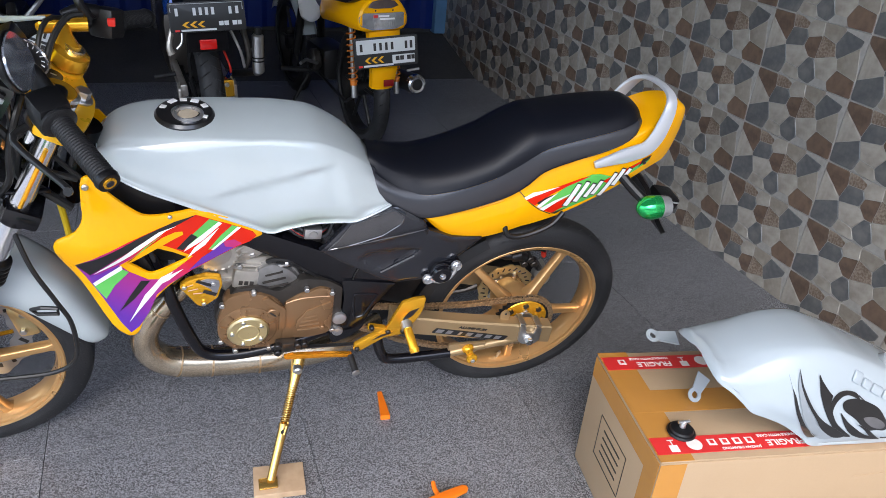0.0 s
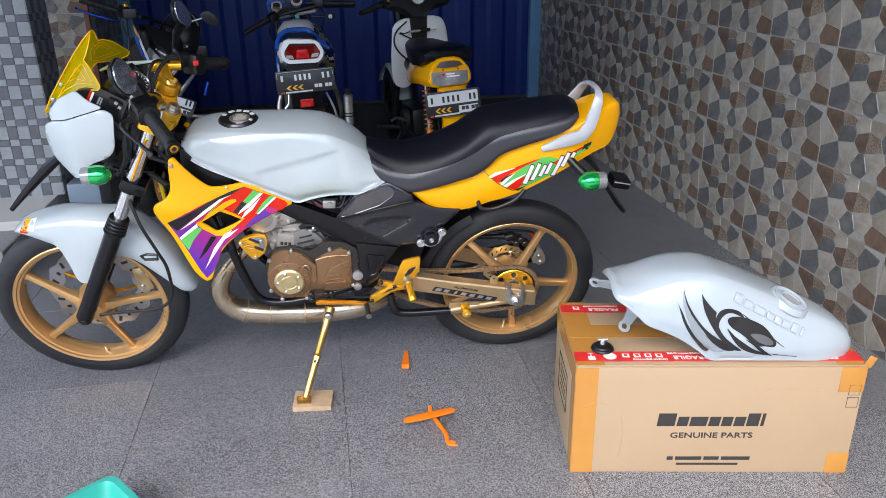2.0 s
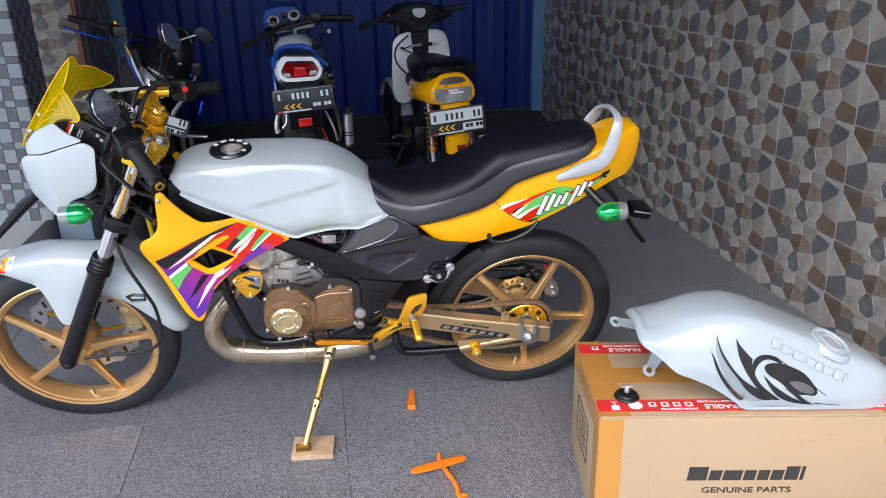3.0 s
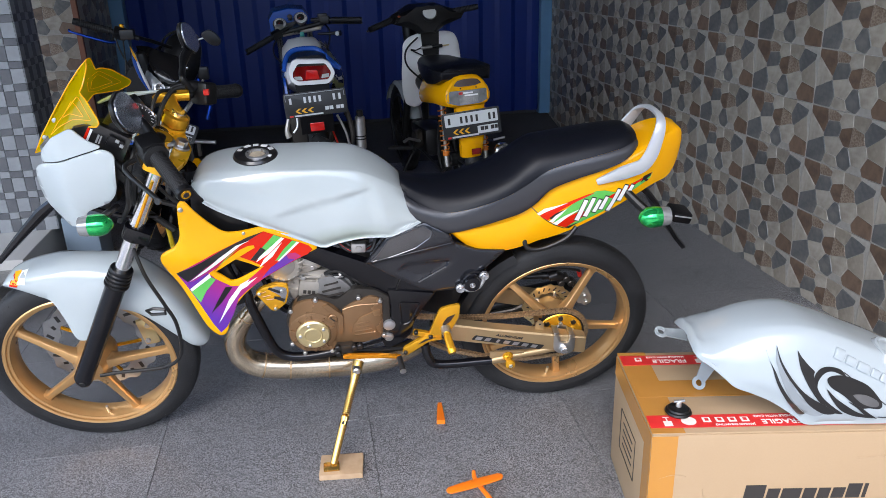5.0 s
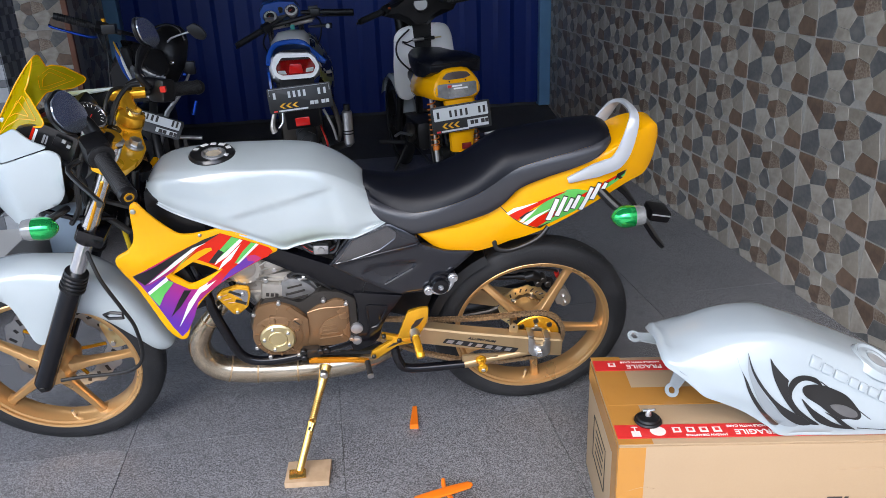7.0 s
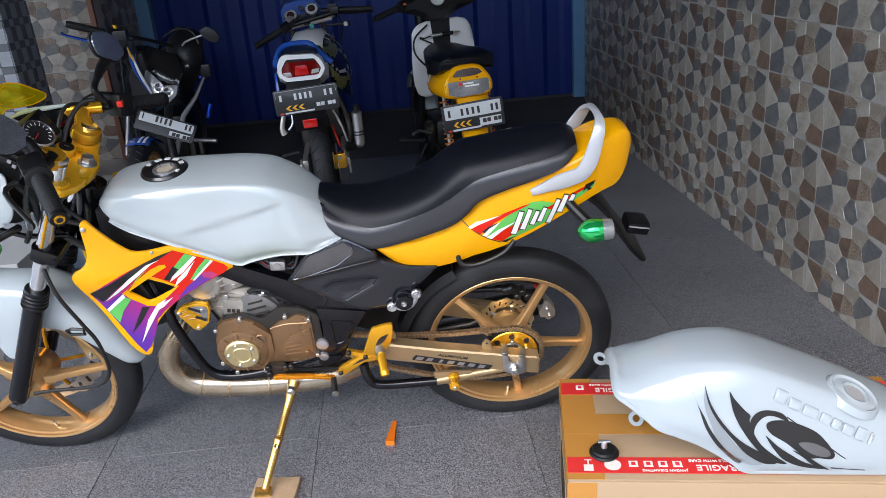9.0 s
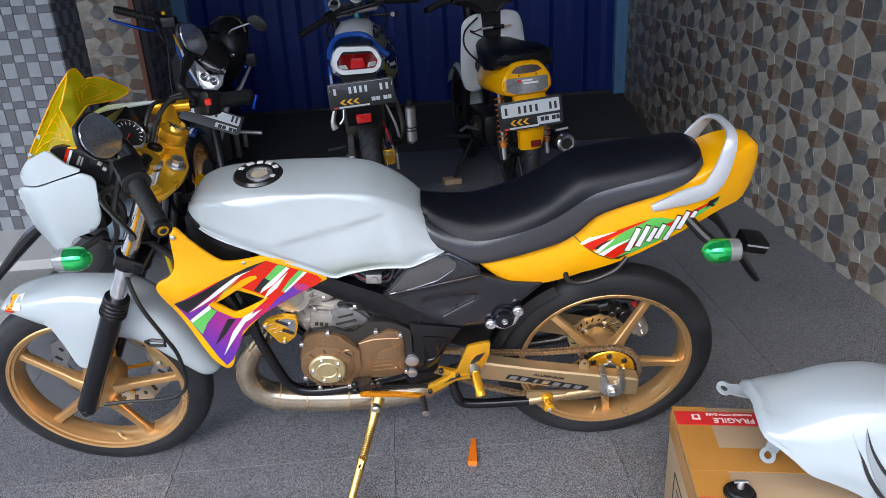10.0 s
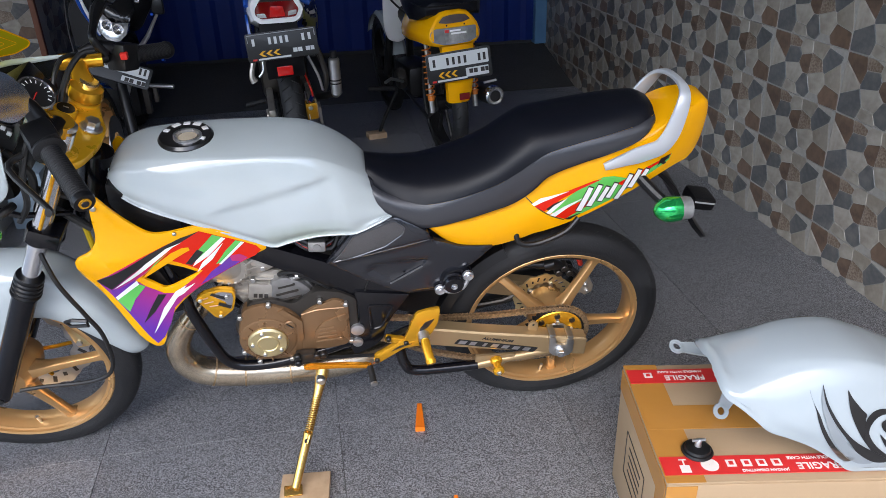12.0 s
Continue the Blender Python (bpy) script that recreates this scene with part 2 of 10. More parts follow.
def stained_white():
    """The tank's primer white with a greenish rubbed-through stain low on its flank."""
    m = mat("stained_white_primer", (0.5, 0.55, 0.565), 0.12, coat=0.5)
    nt = m.node_tree
    tc, sub_v, ln, mr, nz, mul = (nt.nodes.new("ShaderNode" + k) for k in ("TexCoord", "VectorMath", "VectorMath", "MapRange", "TexNoise", "Math"))
    sub_v.operation, ln.operation, mul.operation = 'MULTIPLY_ADD', 'LENGTH', 'MULTIPLY'
    sub_v.inputs[1].default_value, sub_v.inputs[2].default_value = (0.55, 0.0, 1.6), (-0.40, 0.0, -1.075)
    nt.links.new(tc.outputs["Object"], sub_v.inputs[0])
    nt.links.new(sub_v.outputs[0], ln.inputs[0])
    mr.inputs["From Min"].default_value, mr.inputs["From Max"].default_value = 0.07, 0.02
    nt.links.new(ln.outputs["Value"], mr.inputs["Value"])
    nz.inputs["Scale"].default_value, nz.inputs["Detail"].default_value = 16.0, 5.0
    nt.links.new(tc.outputs["Object"], nz.inputs["Vector"])
    nt.links.new(mr.outputs[0], mul.inputs[0])
    nt.links.new(nz.outputs["Fac"], mul.inputs[1])
    base = nt.nodes.new("ShaderNodeMix")
    base.data_type = 'RGBA'
    base.inputs["A"].default_value, base.inputs["B"].default_value = (0.505, 0.56, 0.575, 1), (0.44, 0.485, 0.485, 1)
    n2 = nt.nodes.new("ShaderNodeTexNoise")
    n2.inputs["Scale"].default_value, n2.inputs["Detail"].default_value = 9.0, 6.0
    nt.links.new(tc.outputs["Object"], n2.inputs["Vector"])
    nt.links.new(n2.outputs["Fac"], base.inputs["Factor"])
    mx = nt.nodes.new("ShaderNodeMix")
    mx.data_type = 'RGBA'
    mx.inputs["B"].default_value = (0.26, 0.31, 0.22, 1)
    nt.links.new(mul.outputs[0], mx.inputs["Factor"])
    nt.links.new(base.outputs["Result"], mx.inputs["A"])
    nt.links.new(mx.outputs["Result"], nt.nodes["Principled BSDF"].inputs["Base Color"])
    return m


TANKWHITE = stained_white()


def visor_mat():
    """Dyed sheet: half clear yellow, half scattering, with a glossy face."""
    m = bpy.data.materials.new("fluorescent_yellow_sheet")
    m.use_nodes = True
    nt = m.node_tree
    nt.nodes.remove(nt.nodes["Principled BSDF"])
    out = nt.nodes["Material Output"]
    tr, df, tl, gl = (nt.nodes.new("ShaderNodeBsdf" + k) for k in ("Transparent", "Diffuse", "Translucent", "Glossy"))
    tr.inputs[0].default_value = (0.95, 0.92, 0.06, 1)
    df.inputs[0].default_value = (0.88, 0.68, 0.0, 1)
    tl.inputs[0].default_value = (0.95, 0.74, 0.0, 1)
    gl.inputs[1].default_value = 0.08
    a, b, c = (nt.nodes.new("ShaderNodeMixShader") for _ in range(3))
    a.inputs[0].default_value, b.inputs[0].default_value, c.inputs[0].default_value = 0.5, 0.45, 0.035
    nt.links.new(df.outputs[0], a.inputs[1])
    nt.links.new(tl.outputs[0], a.inputs[2])
    nt.links.new(tr.outputs[0], b.inputs[1])
    nt.links.new(a.outputs[0], b.inputs[2])
    nt.links.new(b.outputs[0], c.inputs[1])
    nt.links.new(gl.outputs[0], c.inputs[2])
    nt.links.new(c.outputs[0], out.inputs[0])
    return m


TINTVISOR = visor_mat()
LGROUT = mat("pale_tile_grout", (0.52, 0.50, 0.47), 0.8, grain=0.2, grain_scale=90, wear=0.3, wear_scale=2)
S_JOINT = mat("tile_print_joint", (0.36, 0.34, 0.31), 0.5, grain=0.3)
CHK_LIGHT = mat("mosaic_light_grey", (0.30, 0.315, 0.33), 0.3, wear=0.3, wear_scale=12, grain=0.15)
CHK_DARK = mat("mosaic_dark_grey", (0.10, 0.105, 0.115), 0.3, wear=0.4, wear_scale=12, dark=(0.17, 0.17, 0.18), grain=0.15)
LAMPGLASS = mat("silvered_lamp_glass", (0.62, 0.63, 0.63), 0.16, metal=0.6, coat=0.5, wear=0.6, dark=(0.28, 0.29, 0.29), wear_scale=45, bump=0.5, bump_scale=70)
DOORBLUE = mat("navy_gate_paint", (0.0015, 0.017, 0.145), 0.42, spec=0.3, wear=0.3, wear_scale=3, dark=(0.004, 0.024, 0.185), bump=0.05)
JAMBBLUE = mat("light_blue_paint", (0.10, 0.23, 0.40), 0.45, wear=0.3, wear_scale=6)
PLASTER = mat("off_white_plaster", (0.45, 0.44, 0.42), 0.8, grain=0.2, grain_scale=40, wear=0.2, wear_scale=1.5)
TRIMBROWN = mat("brown_trim", (0.20, 0.075, 0.04), 0.5, wear=0.3)
DARKWOOD = mat("dark_brown_door_paint", (0.05, 0.03, 0.022), 0.4, grain=0.3, wear=0.3)
PLATEBLK = mat("plate_black", (0.02, 0.021, 0.022), 0.4, wear=0.2)
PLATEWHT = mat("plate_white", (0.62, 0.64, 0.64), 0.35, wear=0.15)
PLATEYEL = mat("plate_chevron_yellow", (0.80, 0.42, 0.01), 0.35)
SPRING = mat("orange_spring_paint", (0.60, 0.17, 0.02), 0.35, wear=0.3)
CABLE = mat("cable_sheath", (0.012, 0.012, 0.012), 0.4)
YHOSE = mat("yellow_hose", (0.75, 0.52, 0.02), 0.4)
DIALWHT = mat("dial_face", (0.6, 0.6, 0.58), 0.35)
CREAMY = mat("filler_foam", (0.55, 0.46, 0.34), 0.7, grain=0.4)


# ---- mesh helpers ----
def catmull(pts, n=6, closed=False):
    """A smooth line through the points."""
    p = [Vector(q) for q in pts]
    k = len(p)
    out = []
    for i in range(k if closed else k - 1):
        a, b = p[i], p[(i + 1) % k]
        z = p[(i - 1) % k] if closed or i > 0 else a
        c = p[(i + 2) % k] if closed or i + 2 < k else b
        for j in range(n):
            t = j / n
            out.append(0.5 * (2 * a + (b - z) * t + (2 * z - 5 * a + 4 * b - c) * t * t + (3 * a - z - 3 * b + c) * t ** 3))
    if not closed:
        out.append(p[-1])
    return out


def rounded(pts, r=0.01, n=4):
    """A closed outline with its corners rounded off."""
    p = [Vector((*q, 0)) for q in pts]
    out = []
    for i, b in enumerate(p):
        a, c = p[i - 1], p[(i + 1) % len(p)]
        u, v = a - b, c - b
        d = min(r, u.length * 0.45, v.length * 0.45)
        s, e = b + u.normalized() * d, b + v.normalized() * d
        for j in range(n + 1):
            t = j / n
            q = (1 - t) ** 2 * s + 2 * t * (1 - t) * b + t * t * e
            out.append((q.x, q.y))
    return out


def make(name, bm, material, parent=None, label="", smooth=35, m=None):
    """Links a bmesh as one mesh object."""
    bmesh.ops.remove_doubles(bm, verts=bm.verts, dist=0.00002)
    bmesh.ops.recalc_face_normals(bm, faces=bm.faces)
    me = bpy.data.meshes.new(name)
    bm.to_mesh(me)
    bm.free()
    for k in (material if isinstance(material, (list, tuple)) else [material]):
        me.materials.append(k)
    if smooth:
        me.polygons.foreach_set("use_smooth", [True] * len(me.polygons))
        me.set_sharp_from_angle(angle=radians(smooth))
    ob = new(name, me)
    if parent is not None:
        ob.parent = parent
    if m is not None:
        ob.matrix_local = m
    if label:
        tagged(ob, label)
    return ob


part = make


def thing(name, m, label, category, group="", kind=""):
    e = new(name)
    e.empty_display_size = 0.1
    e.matrix_world = m
    return tagged(e, label, category, group, kind)


def box(size, at=(0, 0, 0), bevel=0.004, rot=None, bm=None, seg=2):
    bm = bm or bmesh.new()
    t = bmesh.new()
    bmesh.ops.create_cube(t, size=1)
    bmesh.ops.scale(t, vec=size, verts=t.verts)
    if bevel > 0:
        bmesh.ops.bevel(t, geom=t.edges[:], offset=min(bevel, min(size) * 0.45), segments=seg, profile=0.6, affect='EDGES')
    mm = Matrix.Translation(at) @ (rot.to_4x4() if rot else Matrix())
    bmesh.ops.transform(t, matrix=mm, verts=t.verts)
    return merge(bm, t)


def merge(bm, t):
    me = bpy.data.meshes.new("tmp")
    t.to_mesh(me)
    t.free()
    bm.from_mesh(me)
    bpy.data.meshes.remove(me)
    return bm


def loft(rings, bm=None, cap=True, closed=True):
    """Skins a row of rings with the same number of points."""
    bm = bm or bmesh.new()
    vs = [[bm.verts.new(p) for p in r] for r in rings]
    n = len(vs[0])
    for a, b in zip(vs, vs[1:]):
        for i in range(n if closed else n - 1):
            j = (i + 1) % n
            try:
                bm.faces.new((a[i], a[j], b[j], b[i]))
            except ValueError:
                pass
    if cap and closed:
        for r in (vs[0], vs[-1]):
            try:
                bm.faces.new(r)
            except ValueError:
                pass
    return bm


def tube(pts, r, seg=10, bm=None, smooth=0, closed=False, cap=True):
    """A round bar along the points; r: one radius, or one for each point."""
    p = [Vector(q) for q in pts]
    rr = list(r) if isinstance(r, (list, tuple)) else [r] * len(p)
    if smooth:
        q = catmull([(*a, ) for a in p], smooth, closed)
        k = len(p) if closed else len(p) - 1
        r2 = []
        for i in range(k):
            for j in range(smooth):
                t = j / smooth
                r2.append(rr[i] * (1 - t) + rr[(i + 1) % len(p)] * t)
        if not closed:
            r2.append(rr[-1])
        p, rr = q, r2
    rings, up = [], None
    for i, a in enumerate(p):
        if closed:
            d = p[(i + 1) % len(p)] - p[i - 1]
        else:
            d = p[min(i + 1, len(p) - 1)] - p[max(i - 1, 0)]
        d.normalize()
        if up is None:
            up = d.orthogonal().normalized()
        up = (up - d * up.dot(d)).normalized()
        s = d.cross(up)
        rings.append([a + rr[i] * (math.cos(w) * up + math.sin(w) * s) for w in (2 * math.pi * k / seg for k in range(seg))])
    if closed:
        rings.append(rings[0])
    return loft(rings, bm, cap and not closed)


def lathe(profile, centre=(0, 0, 0), axis='Y', seg=48, bm=None, closed_profile=False):
    """Turns (radius, offset) pairs round an axis."""
    rings = []
    for k in range(seg + 1):
        w = 2 * math.pi * k / seg
        ring = []
        for r, h in profile:
            u, v = r * math.cos(w), r * math.sin(w)
            q = {'Y': (u, h, v), 'X': (h, u, v), 'Z': (u, v, h)}[axis]
            ring.append(Vector(q) + Vector(centre))
        rings.append(ring)
    return loft(rings, bm, cap=False, closed=closed_profile)


def cyl(r, h, at=(0, 0, 0), axis='Y', seg=24, bevel=0.002, bm=None):
    b = min(bevel, r * 0.4, h * 0.4)
    prof = [(0.0001, -h / 2), (r - b, -h / 2), (r, -h / 2 + b), (r, h / 2 - b), (r - b, h / 2), (0.0001, h / 2)]
    return lathe(prof, at, axis, seg, bm)


def rod(a, b, r, seg=12, bm=None):
    return tube([a, b], r, seg, bm)


def panel(outline, yfun, thick=0.006, holes=(), step=0.02, bm=None, edge=0.0):
    """A curved shell: an outline in the X-Z plane, cut into a fine net, laid on Y = yfun(x, z) and given thickness
    towards plus Y. edge: how far its rim turns in."""
    t = bmesh.new()
    for loop in (outline, *holes):
        vs = [t.verts.new((x, 0, z)) for x, z in loop]
        for i in range(len(vs)):
            t.edges.new((vs[i - 1], vs[i]))
    bmesh.ops.triangle_fill(t, edges=t.edges[:], use_beauty=True)
    xs, zs = [p[0] for p in outline], [p[1] for p in outline]
    for ax, lo, hi in ((0, min(xs), max(xs)), (2, min(zs), max(zs))):
        k = int((hi - lo) / step)
        for i in range(1, k + 1):
            co, no = [0, 0, 0], [0, 0, 0]
            co[ax], no[ax] = lo + (hi - lo) * i / (k + 1), 1
            bmesh.ops.bisect_plane(t, geom=t.verts[:] + t.edges[:] + t.faces[:], plane_co=co, plane_no=no, dist=1e-5)
    if edge > 0:
        bmesh.ops.remove_doubles(t, verts=t.verts, dist=0.0004)
    segs = [ab for loop in (outline, *holes) for ab in zip(loop, [*loop[1:], loop[0]])] if edge > 0 else []
    rim = {v for e in t.edges if len(e.link_faces) == 1 for v in e.verts} if edge < 0 else ()
    for v in t.verts:
        x, z = v.co.x, v.co.z
        turn = edge if v in rim else 0.0
        if edge > 0:
            near = (2.5 * edge) ** 2
            for (ax, az), (bx, bz) in segs:
                ux, uz = bx - ax, bz - az
                k = min(max(((x - ax) * ux + (z - az) * uz) / (ux * ux + uz * uz + 1e-12), 0.0), 1.0)
                near = min(near, (ax + k * ux - x) ** 2 + (az + k * uz - z) ** 2)
            turn = edge * (1 - math.sqrt(near) / (2.5 * edge)) ** 2
        v.co.y = yfun(x, z) + turn
    if thick > 0:
        g = bmesh.ops.extrude_face_region(t, geom=t.faces[:])
        for v in g["geom"]:
            if isinstance(v, bmesh.types.BMVert):
                v.co.y += thick
    bm = bm or bmesh.new()
    return merge(bm, t)


def plate(outline, y0, y1, bevel=0.002, bm=None, at=(0, 0, 0), rot=None):
    """A flat plate: an outline in X-Z, from y0 to y1, with bevelled rims."""
    t = bmesh.new()
    f = t.faces.new([t.verts.new((x, y0, z)) for x, z in outline])
    g = bmesh.ops.extrude_face_region(t, geom=[f])
    for v in g["geom"]:
        if isinstance(v, bmesh.types.BMVert):
            v.co.y = y1
    bmesh.ops.recalc_face_normals(t, faces=t.faces)
    if bevel > 0:
        es = [e for e in t.edges if abs(e.verts[0].co.y - e.verts[1].co.y) < 1e-6]
        bmesh.ops.bevel(t, geom=es, offset=bevel, segments=2, profile=0.6, affect='EDGES', clamp_overlap=True)
    if rot or at != (0, 0, 0):
        bmesh.ops.transform(t, matrix=Matrix.Translation(at) @ (rot.to_4x4() if rot else Matrix()), verts=t.verts)
    bm = bm or bmesh.new()
    return merge(bm, t)


def ring_outline(r, n=24, cx=0.0, cz=0.0, wave=0.0, lobes=0):
    return [(cx + (r + wave * math.cos(lobes * w)) * math.cos(w), cz + (r + wave * math.cos(lobes * w)) * math.sin(w))
            for w in (2 * math.pi * i / n for i in range(n))]


def words(name, body, size, m, material, parent=None, depth=0.0006, label="", align='CENTER', stretch=1.0, shear=0.0):
    """Raised lettering in the built-in font, as a mesh."""
    cu = bpy.data.curves.new(name, 'FONT')
    cu.body, cu.size, cu.extrude, cu.align_x, cu.align_y, cu.shear = body, size, depth, align, 'CENTER', shear
    cu.offset = size * 0.012
    ob = bpy.data.objects.new(name, cu)
    scene.collection.objects.link(ob)
    me = bpy.data.meshes.new_from_object(ob.evaluated_get(bpy.context.evaluated_depsgraph_get()))
    bpy.data.objects.remove(ob)
    bpy.data.curves.remove(cu)
    me.transform(Matrix.Diagonal((stretch, 1, 1, 1)))
    me.materials.clear()
    me.materials.append(material)
    o = new(name, me)
    if parent is not None:
        o.parent = parent
    o.matrix_local = m
    if label:
        tagged(o, label)
    return o


def lerp_table(rows, x):
    """Smooth interpolation in rows of (x, values...)."""
    i = 0
    while i < len(rows) - 2 and x > rows[i + 1][0]:
        i += 1
    a, b = rows[i], rows[i + 1]
    z, c = rows[max(i - 1, 0)], rows[min(i + 2, len(rows) - 1)]
    t = min(max((x - a[0]) / (b[0] - a[0]), 0), 1)
    out = []
    for k in range(1, len(a)):
        h = b[0] - a[0]
        ma = (b[k] - z[k]) / (b[0] - z[0]) * h if b[0] > z[0] else 0
        mb = (c[k] - a[k]) / (c[0] - a[0]) * h if c[0] > a[0] else 0
        out.append((2 * t ** 3 - 3 * t * t + 1) * a[k] + (t ** 3 - 2 * t * t + t) * ma
                   + (-2 * t ** 3 + 3 * t * t) * b[k] + (t ** 3 - t * t) * mb)
    return out


# ---- the place: floor, walls, gate ----
WALL_X, GATE_Y, LEFT_X, TILE_W, TILE_H = 2.1, 5.45, -1.0, 0.402, 0.201
CEIL_Z, ROOF_Y = 3.0, -0.9

ground = make("ground", box((400, 400, 0.2), (0, -100, -0.13), 0), CONCRETE, smooth=0)
tagged(ground, "plain concrete ground outside the open front", "ground", kind="structure")
floor = make("floor", box((5.30, 6.5, 0.05), (-0.525, 2.61, -0.031), 0), GROUT, smooth=0)
tagged(floor, "dark grey speckled granite tile floor with thin joints", "floor", kind="structure")


def build_floor():
    t = box((0.597, 0.597, 0.008), (0, 0, 0), 0.0006, seg=1)
    first = make("floor_tile", t, FLOORT, floor, smooth=0)
    me = first.data
    k = 0
    for i in range(-6, 4):
        for j in range(-4, 7):
            x, y = 0.36 + 0.588 * (i + 0.5), 1.712 + 0.588 * (j + 0.5)
            if x > 2.35 or x < -3.4 or y > 5.2:
                continue
            o = first if k == 0 else new("floor_tile", me)
            o.parent = floor
            o.location = (x, y, -0.004)
            o.scale = (0.9825, 0.9825, 1)
            k += 1


slope = make("ramp", loft([[(x, 4.75, 0.0), (x, 5.62, 0.185), (x, 5.62, -0.05), (x, 4.75, -0.05)] for x in (-1.05, 2.15)]),
             mat("dark_worn_concrete", (0.07, 0.068, 0.066), 0.7, grain=0.5, grain_scale=90, wear=0.5, wear_scale=2, bump=0.2), smooth=0)
tagged(slope, "dark concrete ramp rising to the gate sill", "ramp", kind="structure")

# the right wall with its stone-print tiles
wall_right = make("wall_right", box((0.15, 7.6, 3.2), (WALL_X + 0.0785, 1.9, 1.5), 0), LGROUT, smooth=0)
tagged(wall_right, "wall clad in glazed tiles printed with irregular stones", "wall", kind="structure")
wall_back_left = make("wall_back_left", box((2.6, 0.15, 3.2), (LEFT_X - 1.3, 4.635, 1.6), 0), LGROUT, smooth=0)
tagged(wall_back_left, "wall clad in stone-print tiles beside the gate recess", "wall", kind="structure")
wall_recess = make("wall_recess", box((0.15, 1.1, 3.2), (LEFT_X - 0.085, 5.27, 1.6), 0), S_JOINT, smooth=0)
tagged(wall_recess, "short tiled return wall at the gate", "wall", kind="structure")


def clip_poly(poly, a, b, c):
    """Keeps the part of a polygon where a x + b y <= c."""
    out = []
    for i, p in enumerate(poly):
        q = poly[(i + 1) % len(poly)]
        dp, dq = a * p[0] + b * p[1] - c, a * q[0] + b * q[1] - c
        if dp <= 0:
            out.append(p)
        if dp * dq < 0:
            t = dp / (dp - dq)
            out.append((p[0] + (q[0] - p[0]) * t, p[1] + (q[1] - p[1]) * t))
    return out


STONES = [(0.056, 0.168, 3), (0.136, 0.184, 4), (0.188, 0.170, 1), (0.359, 0.105, 0), (0.020, 0.121, 1), (0.140, 0.141, 2), (0.200, 0.125, 3), (0.251, 0.121, 4), (0.327, 0.150, 2), (0.152, 0.075, 1), (0.056, 0.036, 2), (0.203, 0.040, 2), (0.267, 0.069, 1), (0.343, 0.024, 3), (0.144, 0.006, 1), (0.267, 0.182, 0)]


def stone_tile_mesh():
    """One tile 0.4 m wide and 0.2 m high in X-Z, face towards minus Y; its stones are slightly proud."""
    w, h = 0.4008, 0.1998
    bm = box((w, 0.008, h), (w / 2, 0.004, h / 2), 0.0012, seg=1)
    for f in bm.faces:
        f.material_index = 5
    for i, (sx, sz, kind) in enumerate(STONES):
        poly = [(0.0015, 0.0015), (w - 0.0015, 0.0015), (w - 0.0015, h - 0.0015), (0.0015, h - 0.0015)]
        for j, (tx, tz, _) in enumerate(STONES):
            for ox in (-w, 0, w):
                for oz in (-h, 0, h):
                    if i == j and ox == 0 and oz == 0:
                        continue
                    qx, qz = tx + ox, tz + oz
                    a, b = qx - sx, qz - sz
                    l = math.hypot(a, b)
                    if l < 1e-6:
                        continue
                    poly = clip_poly(poly, a / l, b / l, (a * (sx + qx) + b * (sz + qz)) / 2 / l - 0.0007)
        if len(poly) < 3:
            continue
        poly = rounded(poly, 0.005, 2)
        n = len(poly)
        mx, mz = sum(p[0] for p in poly) / n, sum(p[1] for p in poly) / n
        lo = [bm.verts.new((x, -0.0002, z)) for x, z in poly]
        hi = [bm.verts.new((x + (mx - x) * 0.04, -0.0012 - 0.0005 * (i % 3), z + (mz - z) * 0.04)) for x, z in poly]
        fs = [bm.faces.new(hi)] + [bm.faces.new((lo[k - 1], lo[k], hi[k], hi[k - 1])) for k in range(n)]
        for f in fs:
            f.material_index = kind
    bmesh.ops.recalc_face_normals(bm, faces=bm.faces)
    me = bpy.data.meshes.new("wall_tile")
    bm.to_mesh(me)
    bm.free()
    for k in (S_TAUPE, S_BEIGE, S_SLATE, S_BROWN, S_SPECK, S_JOINT):
        me.materials.append(k)
    return me


def clad(wall, me, origin, along, cols, rows, skip_low=0.0):
    """Lays tiles on a wall from an origin; along: the way in which columns count."""
    d = Vector(along).normalized()
    back = Vector((0, 0, 1)).cross(d)
    rot = Matrix((d, back, Vector((0, 0, 1)))).transposed().to_4x4()
    for c in cols:
        for r in rows:
            o = new("wall_tile", me)
            o.parent = wall
            o.matrix_world = Matrix.Translation(Vector(origin) + d * TILE_W * c + Vector((0, 0, TILE_H * r))) @ rot


# the pillar with its chequered mosaic
PX0, PX1, PY0, PY1, PZ = -1.45, -0.89, 3.23, 3.49, 0.19


